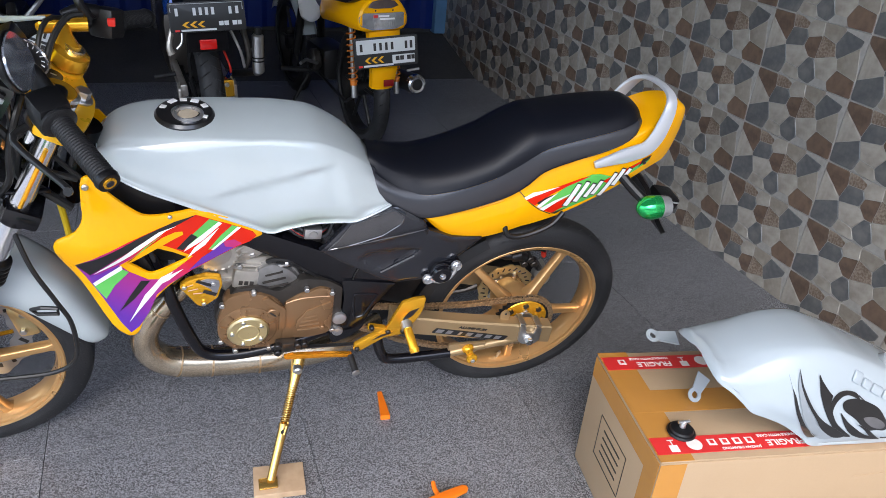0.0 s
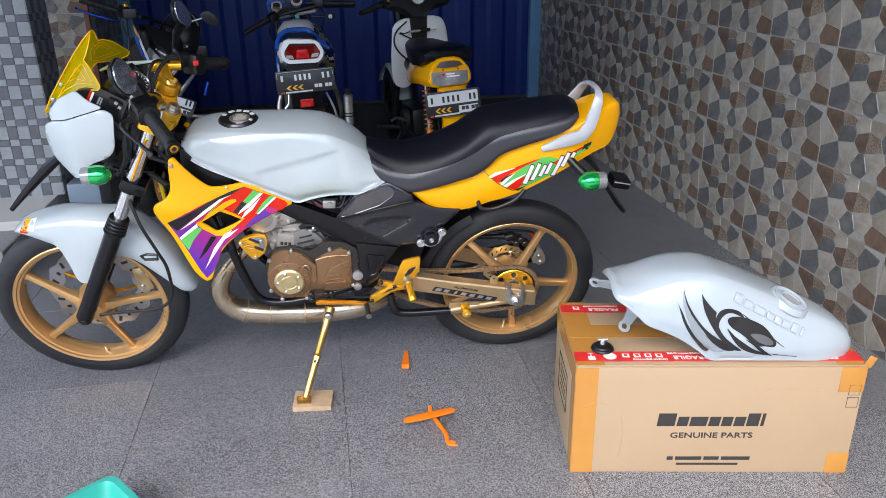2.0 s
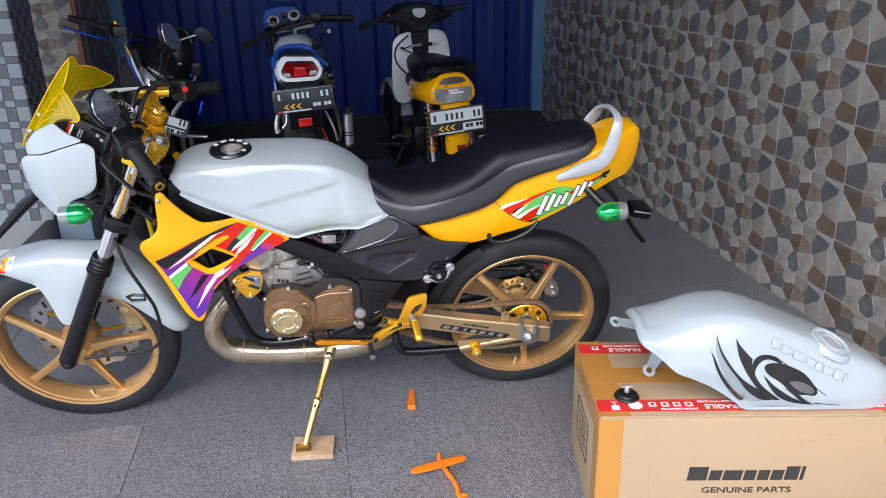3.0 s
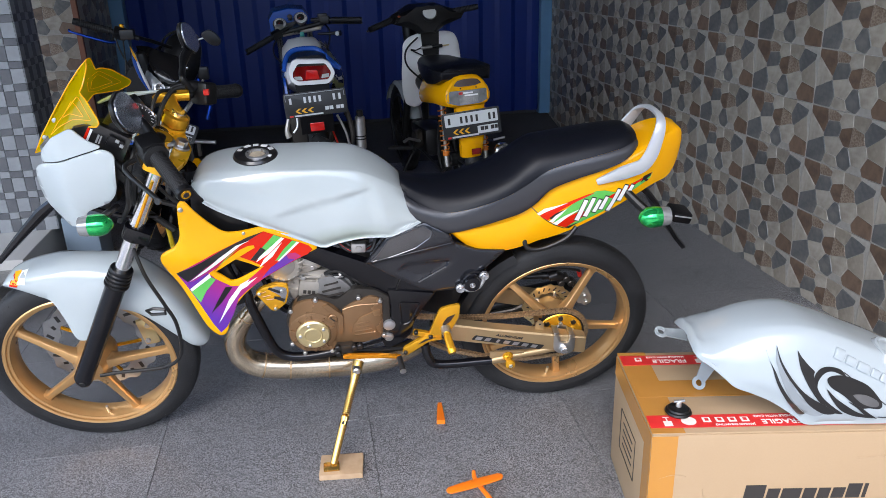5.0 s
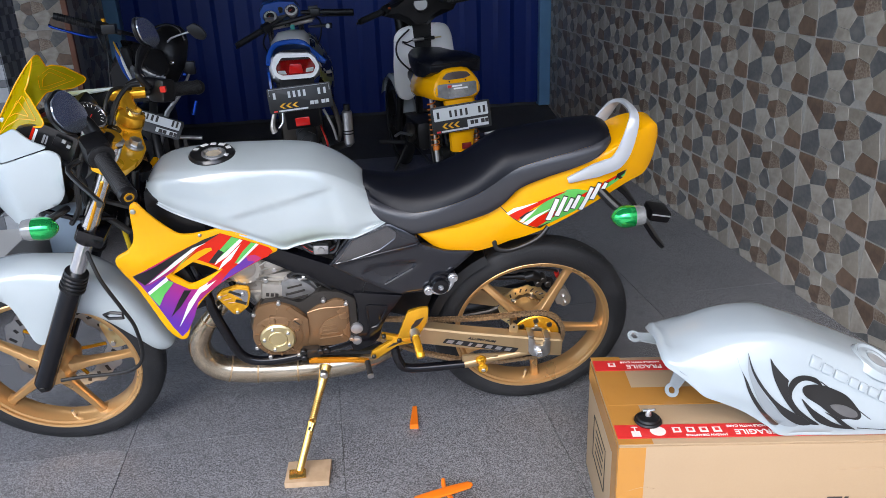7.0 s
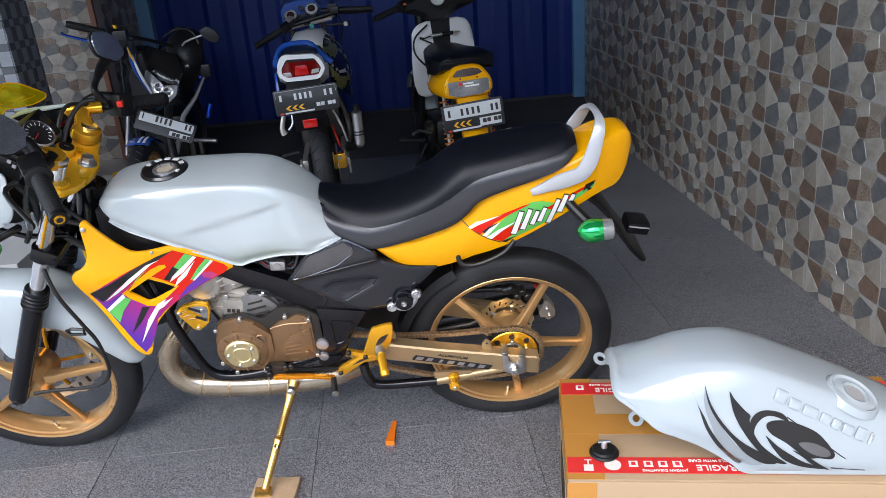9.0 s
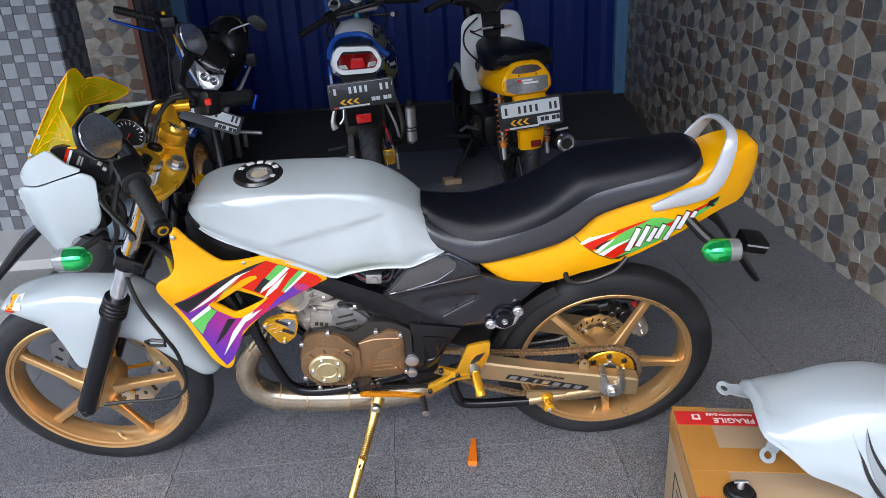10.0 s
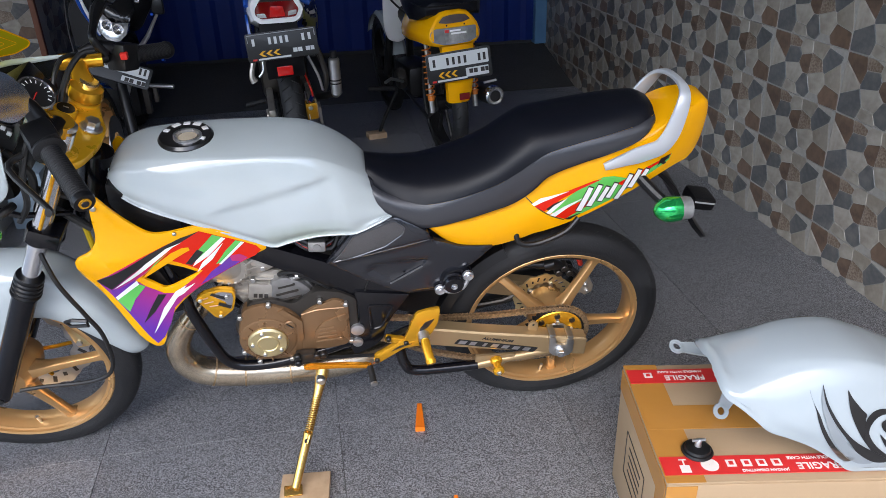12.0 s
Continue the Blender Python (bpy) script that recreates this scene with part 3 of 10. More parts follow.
def build_pillar():
    core = make("pillar", box((PX1 - PX0 - 0.012, PY1 - PY0 - 0.012, 3.0), ((PX0 + PX1) / 2, (PY0 + PY1) / 2, PZ + 1.5), 0), GROUT, smooth=0)
    tagged(core, "square pillar clad in grey and white chequered mosaic", "pillar", kind="structure")
    bm = bmesh.new()
    hs = [0.062, 0.03]
    for face in (0, 1):
        length = (PX1 - PX0) if face == 0 else (PY1 - PY0)
        z, row = PZ, 0
        while z < 2.3:
            h = hs[row % 2]
            u, colm = 0.0, 0
            while u < length - 0.004:
                cw = min((0.052, 0.042)[colm % 2], length - u)
                dark = (row // 1 + colm) % 2
                a, b, zz = u + 0.0012, u + cw - 0.0012, z + h - 0.0018
                d = 0.003
                if face == 0:
                    q = [(PX1 - a, PY0 - d, z), (PX1 - b, PY0 - d, z), (PX1 - b, PY0 - d, zz), (PX1 - a, PY0 - d, zz)]
                    back = Vector((0, 0.012, 0))
                else:
                    q = [(PX1 + d, PY0 + a, z), (PX1 + d, PY0 + b, z), (PX1 + d, PY0 + b, zz), (PX1 + d, PY0 + a, zz)]
                    back = Vector((-0.012, 0, 0))
                f0 = [bm.verts.new(p) for p in q]
                f1 = [bm.verts.new(Vector(p) + back) for p in q]
                for f in [bm.faces.new(f0)] + [bm.faces.new((f0[i - 1], f0[i], f1[i], f1[i - 1])) for i in range(4)]:
                    f.material_index = dark
                u += cw
                colm += 1
            z += h
            row += 1
    chips = make("mosaic_chips", bm, [CHK_LIGHT, CHK_DARK], core, "grey and white mosaic chips", smooth=0)
    tagged(chips, kind="stuff")


# the raised porch left of the gate recess
porch = make("porch_floor", box((3.6, 3.4, 0.4), (LEFT_X - 1.72, 4.55, PZ - 0.2), 0.004), LTILE, smooth=0)
tagged(porch, "raised porch floor of pale glazed tiles", "porch", kind="structure")
porch_ramp = make("porch_step", box((0.5, 0.28, 0.15), (-1.2, 2.72, 0.075), 0.01), CONCRETE, smooth=0)
tagged(porch_ramp, "low concrete step at the porch edge", "step", kind="structure")
# unseen closing wall, kept short to let light in from the left
wall_left = make("wall_left", box((0.15, 2.6, 3.2), (-4.0, 4.4, 1.5), 0), PLASTER, smooth=0)
tagged(wall_left, "plain off-white wall, unseen, added to close the porch side", "wall", kind="structure")
porch_door = make("door_1", box((0.9, 0.06, 2.05), (-2.3, 4.53, PZ + 1.03), 0.006), DARKWOOD, smooth=0)
tagged(porch_door, "dark brown wooden house door, closed", "door", kind="structure")

# unseen wall, added to hide the low sky and give reflections an edge
wall_front = make("wall_front", box((40.0, 0.2, 3.6), (0, -9.0, 1.7), 0), PLASTER, smooth=0)
tagged(wall_front, "plain unseen wall added to cut off the low sky", "wall", kind="structure")

# the blue folding gate
gate = thing("gate", Matrix.Translation((0, GATE_Y, 0.165)), "navy blue corrugated steel folding gate, closed", "gate", kind="structure")


def build_gate():
    prof = []
    x, k = LEFT_X + 0.085, 0
    while x < 2.012:
        prof += [(x, 0.0), (x + 0.09, 0.0), (x + 0.125, -0.016), (x + 0.215, -0.016)]
        x += 0.25
        k += 1
    prof = [(min(px, 2.015), py) for px, py in prof]
    third = len(prof) // 3
    for i in range(3):
        seg = prof[i * third:(i + 1) * third + 1] if i < 2 else prof[2 * third:]
        rings = [[(px, py, z) for px, py in seg] + [(px, py + 0.006, z) for px, py in reversed(seg)] for z in (0.012, 2.65)]
        part("gate_leaf", loft(rings), DOORBLUE, gate, smooth=0)
    for sx, w in ((LEFT_X + 0.035, 0.09), (2.057, 0.085)):
        part("gate_post", box((w, 0.1, 2.7), (sx, -0.02, 1.34), 0.006), JAMBBLUE, gate, "light blue painted gate post", smooth=0)
    part("gate_head", box((3.1, 0.1, 0.1), (0.55, -0.02, 2.69), 0.006), JAMBBLUE, gate, smooth=0)


sill = make("gate_sill", box((3.1, 0.2, 0.05), (0.55, 5.56, 0.15), 0.006), GROUT, smooth=0)
tagged(sill, "dark concrete gate sill", "sill", kind="structure")
trim = make("trim", box((0.03, 0.03, 2.6), (LEFT_X + 0.002, 4.545, 1.3), 0.004), TRIMBROWN, smooth=0)
tagged(trim, "reddish brown corner trim on the tiled wall", "trim", kind="structure")
wall_back = make("wall_back", box((7.0, 0.15, 3.3), (-0.8, 5.8, 1.6), 0), PLASTER, smooth=0)
tagged(wall_back, "plain wall behind the gate", "wall", kind="structure")
# unseen roof; its dark grey is chosen to dim the back of the place
ceiling = make("ceiling", box((6.6, 6.8, 0.12), (-0.9, ROOF_Y + 3.4, CEIL_Z + 0.06), 0), mat("unseen_roof_grey", (0.17, 0.165, 0.155), 0.7, grain=0.3, grain_scale=40, wear=0.4, wear_scale=1.5), smooth=0)
tagged(ceiling, "unseen carport roof, dark grey to keep the back dim", "ceiling", kind="structure")


# ---- the yellow and white sports motorcycle ----
# Its own axes: X to the rear, Y to its far side, Z up; it leans on its side stand.
bike = thing("motorcycle", pose(-0.375, 1.822, 0, 12.6, 0, -3.0),
             "yellow and white sports motorcycle with gold wheels on its side stand", "motorcycle")
FX, FZ, RX, RZ = 0.009, 0.280, 1.292, 0.282


def wheel(name, cx, cz, r, width, turn, parent, spokes=5):
    """A cast wheel with its tyre, turning about Y."""
    w = part(name, lathe([(0.1985, -0.014), (0.2025, -0.0225), (0.2045, -0.0285), (0.2105, -0.030), (0.2122, -0.0355), (0.2185, -0.037), (0.2215, -0.0345), (0.2205, 0.033), (0.214, 0.035),
                          (0.2, 0.024), (0.196, 0.0), (0.1985, -0.014)], (cx, 0, cz), seg=80),
             WHEELGOLD, parent, "gold painted cast rim")
    a = width / 2
    bead = 0.2195
    prof = []
    for i in range(17):
        t = math.pi * (i / 16)
        prof.append((bead + (r - bead) * math.sin(t) ** 0.85, -a * min(1.0, 0.84 + 0.9 * math.sin(t)) * math.copysign(abs(math.cos(t)) ** 0.62, math.cos(t))))
    prof += [(bead - 0.003, a * 0.7), (bead - 0.003, -a * 0.7)]
    tyre = part("tyre", lathe(prof, (cx, 0, cz), seg=96, closed_profile=True), RUBBER, w, "black road tyre")
    # tread grooves
    bm = bmesh.new()
    for i in range(46):
        for s in (-1, 1):
            g = 2 * math.pi * (i + (0.5 if s > 0 else 0)) / 46
            pts = []
            for k in range(4):
                u = 0.22 + 0.2 * k
                rr = bead + (r - bead) * math.sin(math.acos(min(u, 0.999))) ** 0.75 + 0.0004
                ww = g + 0.05 * k
                pts.append((cx + rr * math.cos(ww), s * a * u ** 0.9, cz + rr * math.sin(ww)))
            tube(pts, 0.0016, 4, bm)
    tagged(part("tread_pattern", bm, D_BLACK, tyre, smooth=0), kind="stuff")
    # one lip line round the tyre wall
    part("wall_rib", lathe([(bead + 0.010, -a * 0.94), (bead + 0.0125, -a * 0.972), (bead + 0.015, -a * 0.96)], (cx, 0, cz), seg=80), RUBBER, tyre)
    part("hub", lathe([(0.012, -0.062), (0.034, -0.06), (0.038, -0.05), (0.052, -0.03), (0.056, 0.0), (0.052, 0.03), (0.045, 0.05), (0.012, 0.055)],
                      (cx, 0, cz), seg=40), WHEELGOLD, w)
    for k in range(spokes):
        w0 = radians(turn) + 2 * math.pi * k / spokes
        d, n = Vector((math.cos(w0), 0, math.sin(w0))), Vector((-math.sin(w0), 0, math.cos(w0)))
        c = Vector((cx, 0, cz))
        rings = []
        for rad, half, dep, off in ((0.03, 0.024, 0.026, -0.02), (0.062, 0.0165, 0.018, -0.022), (0.085, 0.0135, 0.014, -0.02), (r * 0.5, 0.0115, 0.012, -0.014), (r * 0.68, 0.0105, 0.012, -0.008),
                                    (0.192, 0.012, 0.015, -0.004), (0.203, 0.019, 0.018, 0)):
            p = c + d * rad + Vector((0, off, 0))
            ring = []
            for q in range(12):
                t = 2 * math.pi * q / 12
                ring.append(p + n * half * math.copysign(abs(math.cos(t)) ** 0.6, math.cos(t)) + Vector((0, dep * math.copysign(abs(math.sin(t)) ** 0.7, math.sin(t)), 0)))
            rings.append(ring)
        part("spoke", loft(rings), WHEELGOLD, w)
    v = Vector((math.cos(radians(-92)), 0, math.sin(radians(-92))))
    part("valve", rod(Vector((cx, -0.01, cz)) + v * r * 0.76, Vector((cx, -0.02, cz)) + v * r * 0.62, 0.004, 8), STEEL, w)
    return w


def brake_disc(cx, cz, y, r, r_in, parent, material=STEEL, carrier=GOLD, turn=0.0):
    n = 144
    bm = bmesh.new()
    rings = []
    for k in range(n + 1):
        w = 2 * math.pi * k / n
        ro, ri = r + 0.028 * r * math.cos(12 * w) + 0.012 * r * math.cos(24 * w + 1), r_in + 0.03 * r * math.cos(12 * w + 1)
        rings.append([(cx + q * math.cos(w), yy, cz + q * math.sin(w)) for q, yy in ((ro, y - 0.002), (ro, y + 0.002), (ri, y + 0.002), (ri, y - 0.002))])
    d = part("brake_disc", loft(rings, bm, cap=False), material, parent, "drilled wavy brake disc", smooth=30)
    bm = bmesh.new()
    for k in range(24):
        w = 2 * math.pi * k / 24
        a, b = r_in + (r - r_in) * 0.28, r_in + (r - r_in) * (0.80 if k % 2 else 0.62)
        box((b - a, 0.0052, 0.075 * r), (cx + (a + b) / 2 * math.cos(w), y, cz + (a + b) / 2 * math.sin(w)), 0.0012, Matrix.Rotation(-w + 0.5, 3, 'Y'), bm=bm, seg=1)
    tagged(part("disc_holes", bm, D_BLACK, d, smooth=0), kind="stuff")
    for k in range(5):
        w = turn + 2 * math.pi * k / 5
        a = Vector((cx + 0.03 * math.cos(w - 0.4), y - 0.004, cz + 0.03 * math.sin(w - 0.4)))
        b = Vector((cx + (r_in + 0.004) * math.cos(w), y - 0.003, cz + (r_in + 0.004) * math.sin(w)))
        part("disc_carrier_arm", tube([a, (a + b) / 2 + Vector((0, -0.002, 0)), b], 0.005, 8), carrier, d)
    return d


front_wheel = wheel("front_wheel", FX, FZ, 0.276, 0.08, 3, bike)
rear_wheel = wheel("rear_wheel", RX, RZ, 0.277, 0.086, 61, bike)
brake_disc(FX, FZ, 0.058, 0.149, 0.106, front_wheel, DISCSTEEL)
fcal = part("front_caliper", box((0.045, 0.05, 0.09), (0.145, 0.072, 0.31), 0.010, Matrix.Rotation(radians(-10), 3, 'Y')), PALEGOLD, bike, "pale gold front brake caliper")
for k in (-1, 1):
    part("caliper_bolt", cyl(0.008, 0.008, (0.145 + 0.004 * k, 0.045, 0.31 + 0.026 * k), seg=6, bevel=0.001), STEEL, fcal)
brake_disc(RX, RZ, 0.06, 0.076, 0.048, rear_wheel, PALEGOLD, STEEL)

# tank ----
TANK = [(0.362, 0.809, 0.798, 0.03, 0.042, 0.038), (0.372, 0.825, 0.788, 0.045, 0.06, 0.056), (0.395, 0.845, 0.776, 0.056, 0.080, 0.076),
        (0.438, 0.855, 0.758, 0.068, 0.098, 0.094), (0.498, 0.857, 0.731, 0.074, 0.108, 0.10), (0.56, 0.857, 0.699, 0.078, 0.114, 0.10),
        (0.624, 0.854, 0.665, 0.080, 0.118, 0.098), (0.66, 0.853, 0.648, 0.080, 0.119, 0.098), (0.69, 0.851, 0.656, 0.080, 0.119, 0.098),
        (0.747, 0.843, 0.667, 0.077, 0.117, 0.099), (0.79, 0.824, 0.668, 0.072, 0.113, 0.1), (0.825, 0.801, 0.667, 0.066, 0.107, 0.1),
        (0.855, 0.774, 0.677, 0.058, 0.099, 0.097), (0.885, 0.741, 0.688, 0.046, 0.091, 0.091), (0.908, 0.716, 0.694, 0.030, 0.080, 0.082)]


SPARE_TANK = TANK[:-2] + [(0.885, 0.740, 0.686, 0.053, 0.094, 0.092), (0.903, 0.722, 0.688, 0.047, 0.086, 0.085)]


def tank_ring(x, table=TANK):
    zt, zb, ws, wm, wb = lerp_table(table, x)
    h = zt - zb
    half = [(0, zt), (ws * 0.5, zt - 0.0015), (ws * 0.85, zt - 0.005), (ws, zt - min(0.010, h * 0.15)), (ws + (wm - ws) * 0.35, zt - h * 0.2), (ws + (wm - ws) * 0.62, zt - h * 0.36),
            (ws + (wm - ws) * 0.88, zt - h * 0.55), (wm, zt - h * 0.72), (wm * 0.99, zt - h * 0.86), (wb + 0.004, zb + 0.008), (wb + 0.005, zb + 0.002),
            (wb + 0.004, zb), (wb - 0.012, zb + 0.002), (wb * 0.5, zb + 0.012)]
    pts = [(x, -a, b) for a, b in half] + [(x, a, b) for a, b in reversed(half[1:])]
    return pts


def step01(a, b, x):
    t = min(max((x - a) / (b - a), 0), 1)
    return t * t * (3 - 2 * t)


def tank_mesh(knee=False, table=TANK):
    """The tank's shell; knee: with the pressed knee hollows and a shallow dent."""
    xs = [0.362 + (table[-1][0] - 0.362) * (i / 90) for i in range(91)]
    rings = []
    for x in xs:
        ring = tank_ring(x, table)
        if knee:
            zt, zb = lerp_table(TANK, x)[:2]
            new_ring = []
            for p in catmull(ring, 4, True):
                crease = 0.757 + 0.21 * (x - 0.567)
                d = 0.0075 * step01(0.0, 0.012, crease - p.z) * step01(0.004, 0.035, p.z - zb) * step01(0.53, 0.60, x) * (1 - step01(0.775, 0.815, x + 0.25 * (p.z - 0.74)))
                dent = 0.004 * math.exp(-((x - 0.735) / 0.02) ** 2 - ((p.z - 0.775) / 0.012) ** 2) + 0.003 * math.exp(-((x - 0.53) / 0.03) ** 2 - ((p.z - 0.80) / 0.01) ** 2)
                d += dent
                w = abs(p.y)
                if w > 0.03:
                    p.y *= (w - d) / w
                new_ring.append(p)
            ring = new_ring
        rings.append(ring)
    end = [Vector(p) for p in rings[-1]]
    mid = sum(end, Vector()) / len(end)
    for k, dx in ((0.93, 0.006), (0.75, 0.011), (0.3, 0.013)):
        rings.append([mid + (p - mid) * k + Vector((dx, 0, 0)) for p in end])
    return loft(rings)


fuel_tank = part("fuel_tank", tank_mesh(True), TANKWHITE, bike, "dusty white primer-coated fuel tank without its filler cap", smooth=50)
part("tank_seam", tube([(x, -(lerp_table(TANK, x)[4] + 0.005), lerp_table(TANK, x)[1] + 0.001) for x in [0.372 + 0.0134 * i for i in range(41)]], 0.0019, 6), WHITE, fuel_tank, "rolled seam along the tank edge")
CAPX = 0.516
cap = part("filler_ring", lathe([(0.024, 0.008), (0.028, 0.0095), (0.049, 0.0075), (0.053, 0.002), (0.053, -0.004)], (0, 0, 0), 'Z', 40), D_BLACK, fuel_tank, "black filler surround with bolt holes", m=pose(CAPX, 0, 0.855, 0, 0.8, 0))
for k, (deg, size) in enumerate(((28, 0.012), (62, 0.015), (92, 0.013), (122, 0.016), (158, 0.010), (330, 0.009))):
    w = radians(deg)
    part("ring_pad", box((0.011, size, 0.003), (0, 0, 0), 0.0012), D_WHITE, cap, m=pose(0.0395 * math.cos(w), 0.0395 * math.sin(w), 0.0088, 0, 0, deg + 12 * (k % 2)))
plug_ring = part("filler_neck", lathe([(0.0195, 0.004), (0.021, 0.0125), (0.0245, 0.0135), (0.027, 0.0115), (0.0275, 0.007)], (0.006, -0.012, 0), 'Z', 32), CAPALU, cap, "worn metal filler neck")
part("filler_plug", lathe([(0.0003, 0.0095), (0.014, 0.0095), (0.0185, 0.0085), (0.0205, 0.004)], (0.006, -0.012, 0), 'Z', 24), CREAMY, plug_ring, "foam stuffed in the filler hole")

# seat ----
SEAT = [(0.856, 0.786, 0.732, 0.037, 0.067), (0.872, 0.779, 0.712, 0.051, 0.082), (0.904, 0.768, 0.690, 0.065, 0.093), (0.938, 0.763, 0.672, 0.076, 0.101), (0.973, 0.761, 0.661, 0.084, 0.105),
        (1.043, 0.776, 0.674, 0.091, 0.107), (1.113, 0.806, 0.692, 0.093, 0.105), (1.154, 0.837, 0.704, 0.091, 0.102), (1.189, 0.859, 0.728, 0.086, 0.101),
        (1.219, 0.863, 0.760, 0.082, 0.099), (1.284, 0.872, 0.786, 0.078, 0.096), (1.342, 0.880, 0.802, 0.073, 0.093), (1.396, 0.885, 0.820, 0.065, 0.086), (1.426, 0.885, 0.838, 0.054, 0.076),
        (1.445, 0.877, 0.850, 0.037, 0.055)]


def seat_rings(side):
    rings = []
    for i in range(61):
        x = 0.856 + (1.445 - 0.856) * i / 60
        zt, zb, wt, wb = lerp_table(SEAT, x)
        h = zt - zb
        top = [(0, zt), (wt * 0.35, zt - h * 0.02), (wt * 0.65, zt - h * 0.08), (wt * 0.88, zt - h * 0.2), (wt, zt - h * 0.34), (wt + (wb - wt) * 0.35, zt - h * 0.45)]
        low = [(wt + (wb - wt) * 0.35, zt - h * 0.45), (wt + (wb - wt) * 0.55, zt - h * 0.5), (wb - (wb - wt) * 0.15, zt - h * 0.62), (wb, zt - h * 0.82), (wb, zb + h * 0.06), (wb - 0.008, zb), (wb * 0.5, zb + 0.006)]
        half = low if side else top
        if side:
            ring = [(x, -a - 0.0004, b) for a, b in half] + [(x, a + 0.0004, b) for a, b in reversed(half)]
        else:
            ring = [(x, -a, b) for a, b in reversed(half)] + [(x, a, b) for a, b in half[1:]]
        rings.append(ring)
    return rings


seat = part("seat", loft(seat_rings(0), closed=False), SEATBLACK, bike, "black vinyl dual seat top", smooth=60)
# skirt of the same black vinyl; the paler tone paints its sheen
part("seat_side", loft(seat_rings(1), closed=False), SEATSHEEN, seat, "black vinyl seat skirt, its sheen put into a paler colour", smooth=60)
part("seat_tongue", loft([[(0.848, -0.05, 0.70), (0.848, 0.05, 0.70), (0.852, 0.04, 0.77), (0.852, -0.04, 0.77)],
                          [(0.87, -0.09, 0.69), (0.87, 0.09, 0.69), (0.868, 0.055, 0.76), (0.868, -0.055, 0.76)]]), SEATBLACK, seat)

# tail cowl ----
TAIL = [(0.968, 0.674, 0.662, 0.092), (0.991, 0.678, 0.640, 0.097), (1.018, 0.680, 0.617, 0.099), (1.062, 0.687, 0.594, 0.099), (1.12, 0.698, 0.593, 0.098), (1.171, 0.712, 0.604, 0.097),
        (1.206, 0.740, 0.616, 0.096), (1.231, 0.768, 0.621, 0.095), (1.287, 0.793, 0.639, 0.093), (1.346, 0.812, 0.667, 0.091), (1.40, 0.826, 0.697, 0.088), (1.436, 0.838, 0.717, 0.084),
        (1.466, 0.852, 0.733, 0.079), (1.49, 0.866, 0.744, 0.072), (1.513, 0.876, 0.751, 0.063), (1.535, 0.881, 0.755, 0.052), (1.55, 0.881, 0.765, 0.043), (1.562, 0.875, 0.785, 0.034), (1.571, 0.864, 0.81, 0.025), (1.576, 0.852, 0.832, 0.015)]


def tail_y(x, z):
    """The left flank of the tail cowl."""
    zt, zb, w = lerp_table(TAIL, min(max(x, 0.968), 1.576))
    t = min(max((z - zb) / (zt - zb), 0), 1)
    return -w * (0.80 + 0.20 * math.sin(math.pi * min(1.0, 0.15 + 0.85 * t)) ** 0.7)


def tail_rings():
    rings = []
    for i in range(65):
        x = 0.968 + (1.576 - 0.968) * i / 64
        zt, zb, w = lerp_table(TAIL, x)
        h = zt - zb
        left = [(tail_y(x, zb + h * t), zb + h * t) for t in (0.0, 0.08, 0.2, 0.35, 0.5, 0.65, 0.8, 0.92, 1.0)]
        ring = [(x, y, z) for y, z in left] + [(x, left[-1][0] * 0.8, zt + 0.004)] + [(x, -left[-1][0] * 0.8, zt + 0.004)] + [(x, -y, z) for y, z in reversed(left)]
        rings.append(ring)
    return rings


tail_cowl = part("tail_cowl", loft(tail_rings()), YELLOW, bike, "glossy yellow tail cowl", smooth=45)


def decal(name, outline, yfun, material, parent, lift=0.0012, label="", smooth_line=0):
    o = outline if not smooth_line else [(p.x, p.y) for p in catmull([(*q, 0) for q in outline], smooth_line, True)]
    return part(name, panel(o, lambda x, z: yfun(x, z) - lift, 0.0006, step=0.016), material, parent, label, smooth=60)


decal("graphic_green", [(1.235, 0.675), (1.268, 0.708), (1.301, 0.734), (1.341, 0.751), (1.363, 0.751), (1.392, 0.743), (1.445, 0.770), (1.487, 0.787), (1.482, 0.771), (1.436, 0.742), (1.364, 0.687), (1.277, 0.647)], tail_y, D_GREEN, tail_cowl, 0.0010)
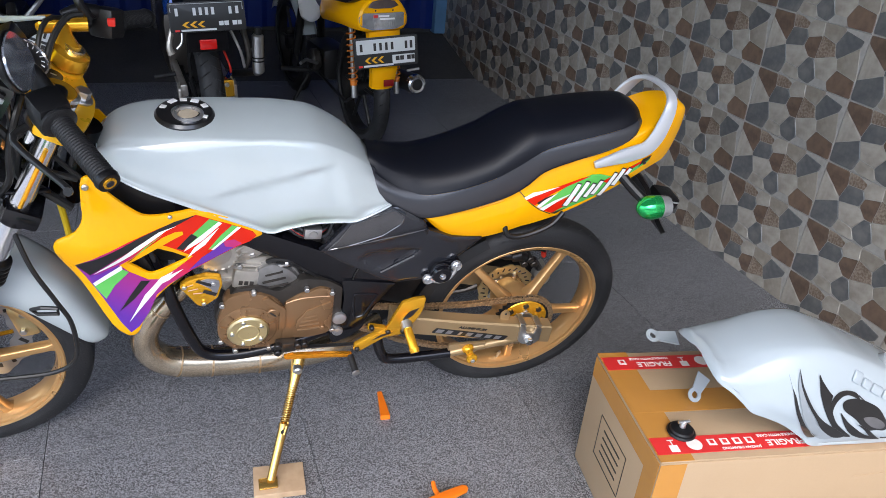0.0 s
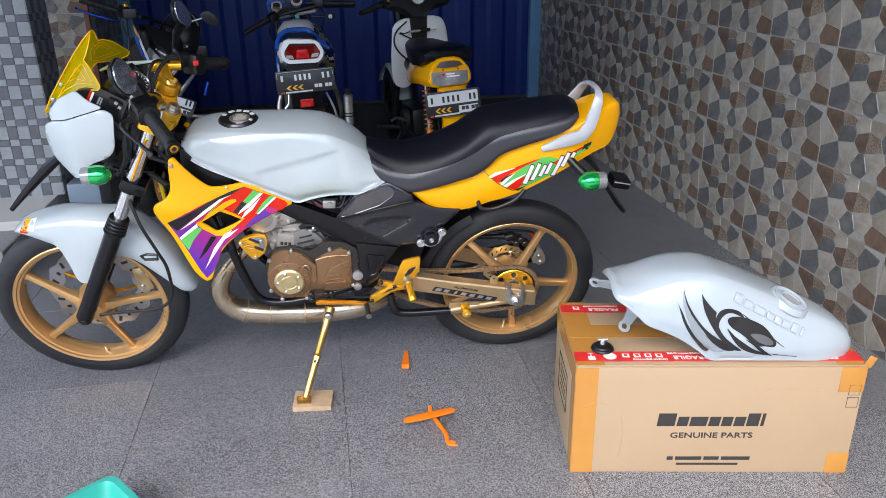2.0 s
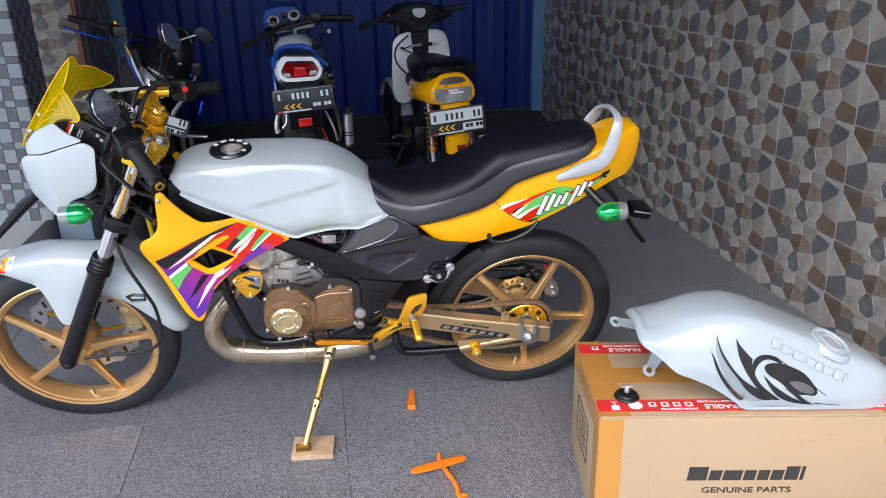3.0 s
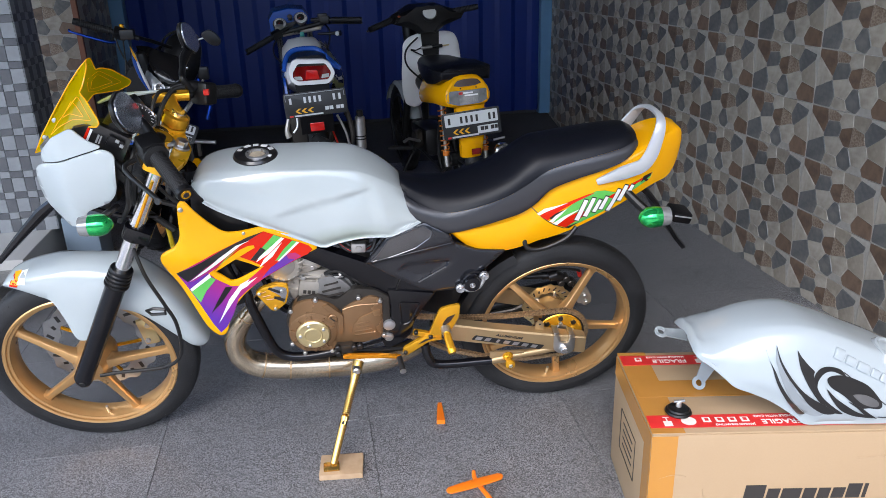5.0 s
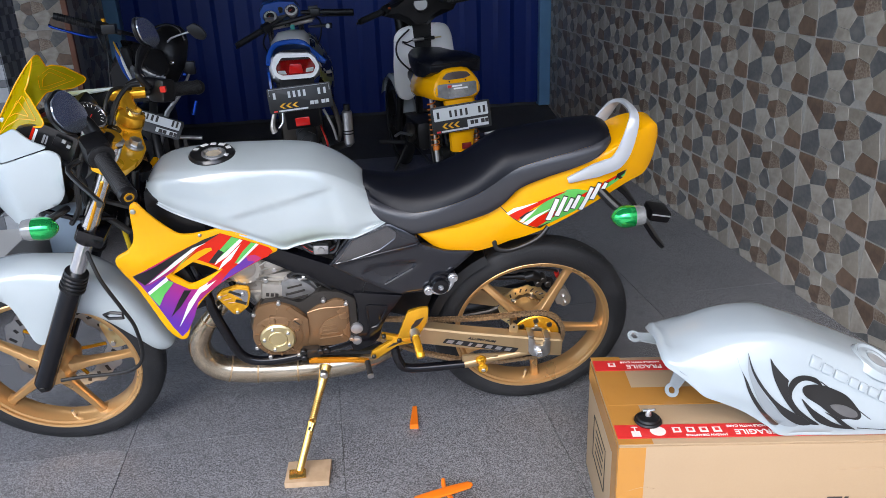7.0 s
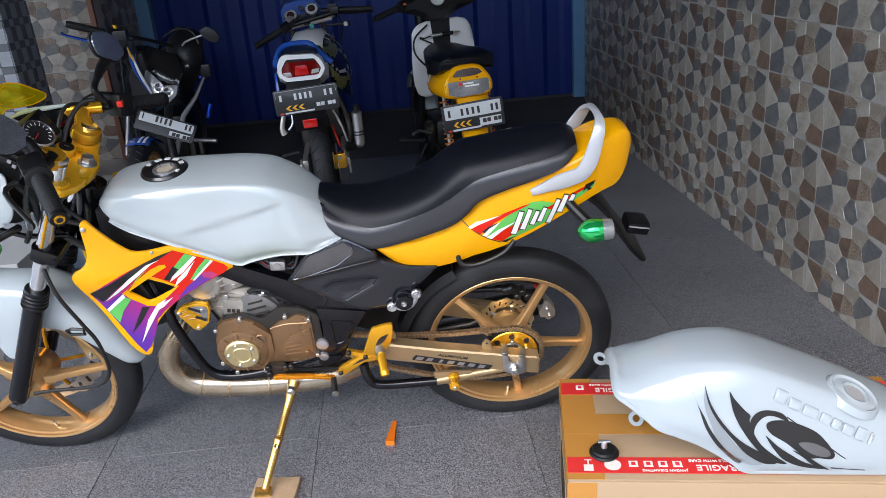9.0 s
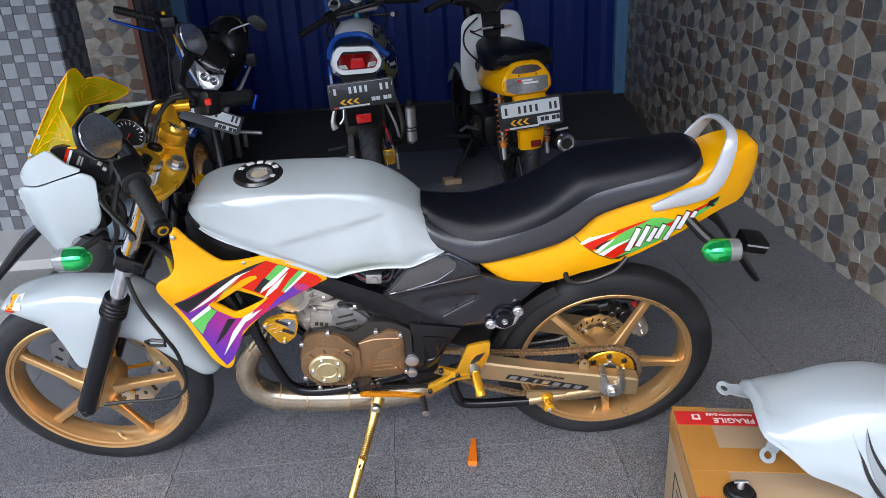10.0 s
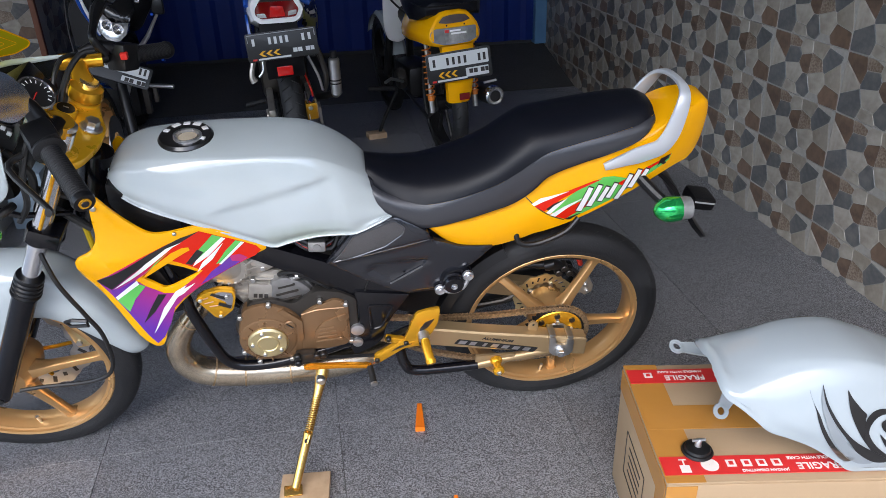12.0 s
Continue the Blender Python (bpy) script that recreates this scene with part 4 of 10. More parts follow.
for tone, lift, outline in ((D_RED, 0.0016, [(1.200, 0.692), (1.225, 0.709), (1.266, 0.724), (1.321, 0.744), (1.338, 0.747), (1.294, 0.727), (1.254, 0.706), (1.221, 0.679)]),
                            (D_RED, 0.0016, [(1.247, 0.661), (1.270, 0.682), (1.305, 0.699), (1.330, 0.690), (1.294, 0.667), (1.271, 0.651)]),
                            (D_RED, 0.0016, [(1.372, 0.732), (1.432, 0.764), (1.485, 0.787), (1.483, 0.782), (1.433, 0.756), (1.388, 0.725)]),
                            (D_WHITE, 0.0022, [(1.193, 0.698), (1.211, 0.711), (1.269, 0.724), (1.218, 0.704), (1.198, 0.694)]),
                            (D_WHITE, 0.0022, [(1.225, 0.675), (1.241, 0.692), (1.268, 0.708), (1.255, 0.693), (1.234, 0.671)]),
                            (D_WHITE, 0.0022, [(1.234, 0.668), (1.263, 0.687), (1.304, 0.705), (1.270, 0.682), (1.246, 0.662)]),
                            (D_BLACK, 0.0020, [(1.268, 0.651), (1.304, 0.663), (1.280, 0.647)]),
                            (D_BLACK, 0.0019, [(1.224, 0.685), (1.240, 0.697), (1.260, 0.705), (1.249, 0.691), (1.234, 0.678)]),
                            (D_BLACK, 0.0022, [(1.456, 0.761), (1.461, 0.780), (1.482, 0.787), (1.481, 0.778), (1.471, 0.772), (1.478, 0.767), (1.471, 0.763), (1.463, 0.770)])):
    decal("graphic_stripe", outline, tail_y, tone, tail_cowl, lift)
# the slanted word mark as plain strokes: a dark outline under white shapes
for lift, grow, tone in ((0.0024, 0.0028, D_BLACK), (0.003, 0.0, D_WHITE)):
    for (ax, az), (bx, bz), wd in (((1.297, 0.671), (1.316, 0.729), 0.0062), ((1.318, 0.681), (1.336, 0.733), 0.0058), ((1.340, 0.692), (1.353, 0.727), 0.0052), ((1.357, 0.698), (1.370, 0.734), 0.0052),
                                   ((1.378, 0.690), (1.400, 0.752), 0.0054), ((1.403, 0.718), (1.418, 0.761), 0.0058), ((1.424, 0.734), (1.435, 0.760), 0.0054)):
        l = math.hypot(bx - ax, bz - az)
        nx, nz = -(bz - az) / l, (bx - ax) / l
        wd += grow * 0.7
        dx, dz = (bx - ax) / l * grow, (bz - az) / l * grow
        decal("mark_stroke", [(ax - dx + nx * wd, az - dz + nz * wd), (ax - dx - nx * wd, az - dz - nz * wd), (bx + dx - nx * wd * 0.8, bz + dz - nz * wd * 0.8), (bx + dx + nx * wd * 0.8, bz + dz + nz * wd * 0.8)], tail_y, tone, tail_cowl, lift)

part("panel_seam", tube([(x, tail_y(x, z) - 0.0004, z) for x, z in ((1.178, 0.714), (1.187, 0.706), (1.206, 0.688), (1.236, 0.665), (1.268, 0.648))], 0.0012, 5, smooth=3), D_BLACK, tail_cowl)
part("panel_highlight_rib", tube([(x, tail_y(x, z) + 0.001, z) for x, z in ((1.0, 0.672), (1.05, 0.667), (1.10, 0.676), (1.15, 0.69))], 0.003, 6, smooth=4), YELLOW, tail_cowl)
# rear grab rail ----
rail = catmull([(1.338, -0.092, 0.777), (1.382, -0.096, 0.795), (1.420, -0.097, 0.808), (1.447, -0.096, 0.818), (1.464, -0.094, 0.842), (1.475, -0.088, 0.873), (1.484, -0.078, 0.903), (1.489, -0.062, 0.921), (1.490, -0.03, 0.927), (1.490, 0.03, 0.918), (1.486, 0.068, 0.898), (1.475, 0.085, 0.868), (1.45, 0.088, 0.83), (1.42, 0.088, 0.80)], 6)
rings = []
for i, p in enumerate(rail):
    d = (rail[min(i + 1, len(rail) - 1)] - rail[max(i - 1, 0)]).normalized()
    s = i / (len(rail) - 1)
    o = Vector((0, p.y / 0.097, 1.4 * (1 - abs(p.y) / 0.099) + 0.001))
    o = (o - d * o.dot(d)).normalized()
    up = o.cross(d)
    k = 0.3 + 0.7 * min(1, min(s, 1 - s) * 9)
    a, b = 0.004 * k + 0.003 + 0.0120 * k * (abs(p.y) / 0.097) ** 2.5, 0.0055
    rings.append([p + up * a * math.copysign(abs(math.cos(t)) ** 0.6, math.cos(t)) + o * b * math.copysign(abs(math.sin(t)) ** 0.6, math.sin(t)) for t in (2 * math.pi * q / 12 for q in range(12))])
part("grab_rail", loft(rings), mat("silver_grey_paint", (0.58, 0.60, 0.63), 0.3, metal=0.3, wear=0.2), bike, "silver painted grab rail")

# dark side panel between tank and tail ----
def smooth01(t):
    t = min(max(t, 0), 1)
    return t * t * (3 - 2 * t)


def inside_depth(x, z, poly):
    """How deep a point lies inside a convex outline (clockwise in X-Z), negative outside."""
    d = 1.0
    for (ax, az), (bx, bz) in zip(poly, poly[1:] + poly[:1]):
        l = math.hypot(bx - ax, bz - az)
        d = min(d, ((x - ax) * (bz - az) - (z - az) * (bx - ax)) / l)
    return d


SCOOP = [(0.835, 0.560), (0.858, 0.583), (0.93, 0.590), (0.974, 0.587), (0.981, 0.576), (0.926, 0.538), (0.882, 0.525)]


def side_y(x, z):
    """The flank: flat below, a fold along a rising line, a pressed scoop."""
    fold = 0.588 + 0.235 * (x - 0.757)
    return (-0.098 - 0.008 * math.sin(min(max((x - 0.77) / 0.35, 0), 1) * math.pi) - 0.007 * smooth01((z - fold) / 0.016 + 0.5) + 0.012 * smooth01((z - fold - 0.01) / 0.08)
            + 0.006 * smooth01(inside_depth(x, z, SCOOP) / 0.010))


side = part("side_panel", panel(rounded([(0.757, 0.588), (0.816, 0.661), (0.909, 0.697), (0.948, 0.676), (0.973, 0.660), (0.986, 0.632), (1.041, 0.608), (1.118, 0.597), (1.086, 0.567), (1.062, 0.546), (1.028, 0.512), (0.993, 0.491), (0.93, 0.488), (0.897, 0.501), (0.812, 0.551)], 0.006), side_y, 0.012, step=0.0075, edge=0.003), GREYPANEL, bike, "dark metallic grey side panel")
GLOSS_LINE = rounded([(0.772, 0.597), (0.795, 0.622), (0.820, 0.658), (0.905, 0.692), (0.926, 0.676), (0.922, 0.661), (0.884, 0.633), (0.82, 0.609)], 0.006, 5)
part("side_gloss", panel(GLOSS_LINE, lambda x, z: side_y(x, z) - 0.0012, 0.003, step=0.008), GLOSSGREY, side, "glossy smoke-coloured upper strip")
# beads stand in for the bright highlight lines along lip and fold
part("side_bead", tube([(x, side_y(x, z) - 0.001, z) for x, z in GLOSS_LINE], 0.0021, 8, closed=True), HIGHLIGHTBEAD, side, "raised lip in a paler gloss that draws its highlight")
part("side_bead", tube([(x, side_y(x, z) - 0.0005, z) for x, z in ((0.80, 0.6015), (0.86, 0.6155), (0.92, 0.630), (0.975, 0.640))], [0.0008, 0.0016, 0.0016, 0.0008], 8), HIGHLIGHTBEAD, side)
part("side_badge", plate([(0.890, 0.5265), (0.960, 0.5685), (0.962, 0.566), (0.892, 0.524)], -0.1085, -0.1065, 0), D_SMOKE, side, "small silver print bar")
part("side_panel_far", panel([(0.812, 0.656), (0.907, 0.695), (1.092, 0.588), (0.972, 0.513), (0.868, 0.498), (0.775, 0.583)], lambda x, z: 0.09, 0.01), GREYPANEL, bike)
# airbox and frame filling behind the panels
part("airbox", box((0.24, 0.14, 0.16), (0.93, 0, 0.60), 0.02), PLASTIC, bike)
petcock = part("petcock", box((0.036, 0.016, 0.026), (0.744, -0.09, 0.634), 0.004, Matrix.Rotation(radians(4), 3, 'Y')), STEEL, bike, "square zinc fuel tap")
part("petcock_face", lathe([(0.0004, -0.1), (0.008, -0.1), (0.009, -0.098), (0.009, -0.096)], (0.744, 0, 0.634), seg=20), STEEL, petcock)
for k in range(4):
    part("loom_wire", tube([(0.68 + 0.012 * k, -0.06 - 0.004 * k, 0.645 - 0.01 * k), (0.72 + 0.01 * k, -0.075, 0.612), (0.765, -0.06 - 0.003 * k, 0.6 + 0.008 * k), (0.80, -0.05, 0.63)], (0.0026, 0.0013, 0.0026, 0.0026)[k], 6, smooth=4), (CABLE, REDBTN, CABLE, BLACKSTEEL)[k], bike)
part("carburettor", box((0.075, 0.08, 0.1), (0.735, -0.02, 0.585), 0.014), DARKALU, bike)
part("wiring", tube([(0.69, -0.06, 0.66), (0.72, -0.078, 0.635), (0.77, -0.075, 0.61), (0.79, -0.06, 0.64)], 0.005, 6, smooth=5), CABLE, bike)

# frame ----
frame_bar = part("main_frame", panel(rounded([(0.40, 0.79), (0.48, 0.745), (0.532, 0.705), (0.572, 0.679), (0.638, 0.642), (0.762, 0.581), (0.839, 0.53), (0.912, 0.496), (0.942, 0.483), (0.925, 0.455), (0.815, 0.476), (0.764, 0.511), (0.683, 0.562), (0.614, 0.606), (0.50, 0.66), (0.40, 0.70), (0.36, 0.75)], 0.006),
                                      lambda x, z: -0.091 + 0.04 * max(0, 0.5 - x) / 0.14, 0.03, edge=0.003), FRAMEBLK, bike, "satin black steel frame")
part("frame_leg", plate(rounded([(0.81, 0.50), (0.935, 0.478), (0.918, 0.45), (0.895, 0.42), (0.878, 0.385), (0.868, 0.345), (0.845, 0.322), (0.80, 0.30), (0.79, 0.33), (0.816, 0.374), (0.818, 0.451)], 0.008), -0.097, -0.045, 0.005), FRAMEBLK, frame_bar)
part("frame_leg_rib", tube([(x, -0.097, z) for x, z in rounded([(0.84, 0.457), (0.896, 0.449), (0.867, 0.386), (0.844, 0.38)], 0.010, 4)], 0.0032, 8, closed=True), FRAMEBLK, frame_bar)
part("frame_joint_line", tube([(0.845, -0.0925, 0.527), (0.838, -0.0945, 0.512), (0.835, -0.0945, 0.498)], 0.0014, 6), D_BLACK, frame_bar)
for (x, z, r) in ((0.811, 0.386, 0.0165), (0.809, 0.345, 0.0125)):
    part("pivot_cap", lathe([(0.0002, -0.104), (r * 0.6, -0.1038), (r * 0.92, -0.103), (r, -0.1005), (r, -0.085)], (x, 0, z), seg=32), CAPALU, frame_bar, "polished round pivot cap")
# black panel that fills the gap between tank edge and fairing
part("under_tank_cover", panel(rounded([(0.366, 0.81), (0.394, 0.79), (0.46, 0.745), (0.524, 0.70), (0.477, 0.685), (0.425, 0.69), (0.385, 0.72), (0.36, 0.762)], 0.008), lambda x, z: -0.088 + 0.25 * max(0, 0.42 - x), 0.02, edge=0.003), PLASTIC, bike, "black panel filling the gap under the tank edge")
for s in (-1, 1):
    part("cradle_tube", tube([(0.43, s * 0.07, 0.60), (0.456, s * 0.092, 0.524), (0.464, s * 0.098, 0.479), (0.492, s * 0.1, 0.376), (0.512, s * 0.1, 0.327), (0.548, s * 0.1, 0.305), (0.62, s * 0.098, 0.303), (0.72, s * 0.09, 0.318), (0.81, s * 0.07, 0.33)], 0.0125, 12, smooth=6), FRAMEBLK, frame_bar)
part("steering_head", rod((0.295, 0, 0.69), (0.345, 0, 0.84), 0.032, 20), FRAMEBLK, frame_bar)
part("down_tube", tube([(0.33, 0, 0.74), (0.38, 0, 0.66), (0.45, 0.0, 0.56)], 0.022, 12), FRAMEBLK, frame_bar)
part("radiator", box((0.05, 0.2, 0.2), (0.405, 0, 0.585), 0.006, Matrix.Rotation(radians(-18), 3, 'Y')), BLACKSTEEL, bike)
part("subframe", tube([(0.86, -0.07, 0.66), (1.0, -0.07, 0.64), (1.2, -0.065, 0.67), (1.42, -0.05, 0.76)], 0.01, 10, smooth=4), FRAMEBLK, frame_bar)
part("tank_tunnel", box((0.5, 0.10, 0.07), (0.63, 0, 0.70), 0.015, Matrix.Rotation(radians(12), 3, 'Y')), FRAMEBLK, frame_bar)

# lower side fairing ----
def fair_y(x, z):
    t = min(max((x - 0.277) / 0.36, 0), 1)
    return -0.102 - 0.016 * math.sin(math.pi * min(1, 0.1 + t)) - 0.02 * math.exp(-((z - 0.655) / 0.05) ** 2) * max(0, 1 - abs(x - 0.34) / 0.14) + 0.03 * max(0, 0.45 - z) + 0.10 * max(0, 0.31 - x)


FAIR = [(0.349, 0.803), (0.358, 0.802), (0.374, 0.778), (0.402, 0.745), (0.432, 0.719), (0.464, 0.715), (0.495, 0.718), (0.525, 0.718), (0.599, 0.685), (0.637, 0.662), (0.643, 0.648), (0.636, 0.640), (0.593, 0.622), (0.535, 0.597), (0.475, 0.551), (0.443, 0.519), (0.424, 0.49), (0.409, 0.455), (0.396, 0.42), (0.384, 0.409), (0.370, 0.413), (0.348, 0.447), (0.312, 0.557), (0.284, 0.619), (0.276, 0.648), (0.284, 0.667), (0.317, 0.689), (0.332, 0.715), (0.335, 0.75), (0.340, 0.792)]
FHOLE = [(0.396, 0.613), (0.408, 0.622), (0.440, 0.641), (0.456, 0.638), (0.498, 0.611), (0.499, 0.604), (0.460, 0.586), (0.441, 0.578), (0.428, 0.579), (0.411, 0.596)]
fairing = part("lower_fairing", panel([(p.x, p.y) for p in catmull([(*q, 0) for q in FAIR], 3, True)], fair_y, 0.006, ([(p.x, p.y) for p in catmull([(*q, 0) for q in FHOLE], 2, True)],), 0.012, edge=0.002), YELLOW, bike, "yellow lower fairing with red, green and purple stripes", smooth=60)
FIELD = [(0.306, 0.612), (0.352, 0.642), (0.402, 0.667), (0.457, 0.689), (0.523, 0.711), (0.568, 0.687), (0.625, 0.656), (0.632, 0.645), (0.62, 0.632), (0.559, 0.604), (0.508, 0.577), (0.463, 0.546), (0.439, 0.522), (0.422, 0.479), (0.399, 0.438), (0.381, 0.420), (0.367, 0.449), (0.343, 0.517), (0.32, 0.576)]
SURR = [(0.381, 0.609), (0.431, 0.646), (0.458, 0.651), (0.512, 0.612), (0.480, 0.585), (0.445, 0.562), (0.427, 0.564), (0.396, 0.588)]


def fdecal(outline, material, lift, name="graphic_stripe"):
    return part(name, panel(outline, lambda x, z: fair_y(x, z) - lift, 0.0005, step=0.014), material, fairing, smooth=60)


part("graphic_field", panel(FIELD, lambda x, z: fair_y(x, z) - 0.0008, 0.0005, (SURR,), 0.014), D_FADE, fairing, smooth=60)
for tone, lift, outline in (
        (D_RED, 0.0013, [(0.523, 0.710), (0.568, 0.686), (0.602, 0.668), (0.625, 0.655), (0.632, 0.645), (0.62, 0.632), (0.585, 0.617), (0.569, 0.637), (0.547, 0.620), (0.514, 0.619), (0.458, 0.650), (0.431, 0.645), (0.395, 0.616), (0.425, 0.649), (0.468, 0.680)]),
        (D_PURPLE, 0.0015, [(0.569, 0.636), (0.592, 0.622), (0.523, 0.587), (0.501, 0.576), (0.528, 0.606), (0.547, 0.619)]),
        (D_MAG, 0.0016, [(0.569, 0.640), (0.590, 0.640), (0.604, 0.628), (0.590, 0.620), (0.572, 0.626)]),
        (D_BLACK, 0.0014, [(0.306, 0.612), (0.318, 0.620), (0.357, 0.640), (0.422, 0.674), (0.485, 0.700), (0.523, 0.711), (0.483, 0.689), (0.427, 0.663), (0.375, 0.626), (0.327, 0.583)]),
        (D_WHITE, 0.0019, [(0.334, 0.586), (0.372, 0.612), (0.425, 0.651), (0.469, 0.682), (0.487, 0.690), (0.456, 0.681), (0.412, 0.653), (0.366, 0.615)]),
        (YELLOW, 0.0021, [(0.392, 0.610), (0.442, 0.640), (0.498, 0.669), (0.497, 0.676), (0.484, 0.676), (0.462, 0.668), (0.424, 0.643)]),
        (D_GREEN, 0.0019, [(0.400, 0.622), (0.430, 0.652), (0.462, 0.674), (0.440, 0.657), (0.418, 0.638)]),
        (D_GREEN, 0.0018, [(0.546, 0.698), (0.565, 0.688), (0.495, 0.632), (0.484, 0.636)]),
        (D_BLACK, 0.0021, [(0.512, 0.668), (0.523, 0.659), (0.495, 0.631), (0.484, 0.636)]),
        (D_WHITE, 0.0023, [(0.562, 0.689), (0.569, 0.685), (0.530, 0.648), (0.496, 0.627), (0.505, 0.641)]),
        (D_WHITE, 0.0023, [(0.563, 0.675), (0.536, 0.638), (0.502, 0.611), (0.515, 0.633)]),
        (D_GREEN, 0.0018, [(0.587, 0.676), (0.599, 0.670), (0.551, 0.627), (0.541, 0.624), (0.564, 0.654)]),
        (D_WHITE, 0.0023, [(0.597, 0.671), (0.603, 0.668), (0.551, 0.622), (0.546, 0.623)]),
        (D_PURPLE, 0.0014, [(0.325, 0.582), (0.342, 0.585), (0.382, 0.612), (0.372, 0.593), (0.329, 0.555)]),
        (D_GREEN, 0.0017, [(0.330, 0.554), (0.384, 0.598), (0.395, 0.588), (0.366, 0.553), (0.347, 0.519)]),
        (D_WHITE, 0.0022, [(0.329, 0.561), (0.384, 0.609), (0.385, 0.597), (0.332, 0.554)]),
        (D_BLACK, 0.0018, [(0.368, 0.485), (0.390, 0.524), (0.414, 0.563), (0.430, 0.561), (0.397, 0.515)]),
        (D_WHITE, 0.0020, [(0.382, 0.453), (0.417, 0.524), (0.450, 0.567), (0.474, 0.580), (0.446, 0.545), (0.407, 0.490)]),
        (D_WHITE, 0.0020, [(0.447, 0.549), (0.467, 0.571), (0.492, 0.583), (0.465, 0.559)])):
    fdecal(outline, tone, lift)
part("fairing_bolt", cyl(0.006, 0.008, (0.347, fair_y(0.347, 0.785) - 0.002, 0.785), seg=12), STEEL, fairing)
part("fairing_bolt", cyl(0.004, 0.006, (0.478, fair_y(0.478, 0.71) - 0.001, 0.712), seg=10), STEEL, fairing)
part("lower_fairing_far", panel(FAIR, lambda x, z: -fair_y(x, z) - 0.006, 0.006, (FHOLE,), 0.03), YELLOW, bike, "yellow lower fairing")
part("duct_inner", box((0.10, 0.01, 0.07), (0.445, -0.075, 0.61), 0.003), PLASTIC, bike)

# engine ----
engine = part("crankcase", loft([[(x, y, z) for x, z in rounded([(0.555, 0.40), (0.56, 0.35), (0.60, 0.315), (0.70, 0.325), (0.80, 0.33), (0.81, 0.45), (0.76, 0.49), (0.66, 0.49), (0.58, 0.47)], 0.02)] for y in (-0.075, 0.10)]), DARKALU, bike, "dark cast engine crankcase")


def cover_y(d):
    return lambda x, z: d


cov1 = part("magneto_cover", plate(rounded([(0.566, 0.475), (0.585, 0.487), (0.622, 0.492), (0.668, 0.470), (0.694, 0.43), (0.69, 0.37), (0.684, 0.338), (0.652, 0.316), (0.578, 0.320), (0.552, 0.355), (0.547, 0.41)], 0.02), -0.104, -0.07, 0.008), BRONZE, engine, "bronze painted magneto cover")
part("magneto_rim", lathe([(0.0005, -0.108), (0.058, -0.108), (0.063, -0.105), (0.064, -0.09)], (0.611, 0, 0.386), seg=48), BRONZE, cov1)
disc = part("cover_disc", lathe([(0.0003, -0.1165), (0.020, -0.1165), (0.0215, -0.1185), (0.0235, -0.1185), (0.025, -0.1165), (0.040, -0.1165), (0.0445, -0.113), (0.0445, -0.105)], (0.611, 0, 0.384), seg=48), PALEGOLD, cov1, "brushed pale gold round cover")
for k in range(5):
    w = 2 * math.pi * k / 5 + 0.6
    part("disc_bolt", cyl(0.0045, 0.006, (0.611 + 0.0335 * math.cos(w), -0.118, 0.384 + 0.0335 * math.sin(w)), seg=12, bevel=0.001), STEEL, disc)
part("oil_plug", cyl(0.013, 0.006, (0.664, -0.107, 0.428), seg=24, bevel=0.0015), BRONZE, cov1)
part("magneto_ridge", plate(rounded([(0.640, 0.470), (0.655, 0.476), (0.692, 0.436), (0.690, 0.380), (0.676, 0.372), (0.678, 0.430)], 0.004), -0.1085, -0.10, 0.002), BRONZE, cov1)
for k in range(9):
    w = radians(20 + 36 * k)
    part("rim_notch", box((0.004, 0.004, 0.012), (0.611 + 0.0535 * math.cos(w), -0.1095, 0.384 + 0.0535 * math.sin(w)), 0.001, Matrix.Rotation(-w + math.pi / 2, 3, 'Y')), BRONZE, cov1)
part("plug_slot", box((0.018, 0.003, 0.003), (0.664, -0.1105, 0.428), 0.0008, Matrix.Rotation(radians(45), 3, 'Y')), D_BLACK, cov1)
cov2 = part("sprocket_cover", plate(rounded([(0.690, 0.451), (0.718, 0.47), (0.766, 0.489), (0.788, 0.48), (0.796, 0.46), (0.794, 0.36), (0.785, 0.345), (0.743, 0.336), (0.680, 0.342), (0.686, 0.40)], 0.008), -0.103, -0.07, 0.005), BRONZE, engine, "bronze ribbed sprocket cover")
part("cover_plateau", plate(rounded([(0.712, 0.372), (0.716, 0.398), (0.735, 0.424), (0.790, 0.447), (0.790, 0.362), (0.740, 0.352)], 0.005), -0.1065, -0.10, 0.0025), BRONZE, cov2)
for k in range(4):
    z = 0.368 + 0.0125 * k
    part("cover_rib", tube([(0.716 + 0.004 * k, -0.1068, z), (0.768 - 0.003 * k, -0.1068, z + 0.004)], 0.0026, 8), BRONZE, cov2)
part("cover_fold", tube([(0.692, -0.103, 0.452), (0.73, -0.1035, 0.463), (0.785, -0.103, 0.462)], 0.0022, 6, smooth=4), BRONZE, cov2)
part("cover_bolt", cyl(0.0055, 0.006, (0.772, -0.108, 0.372), seg=12, bevel=0.001), BRONZE, cov2)
part("cover_upper", plate(rounded([(0.543, 0.42), (0.553, 0.45), (0.588, 0.496), (0.636, 0.499), (0.676, 0.480), (0.729, 0.512), (0.78, 0.503), (0.815, 0.478), (0.815, 0.345), (0.68, 0.325), (0.56, 0.33)], 0.010), -0.096, -0.06, 0.004), DARKALU, engine, "dark cast edge of the engine covers")
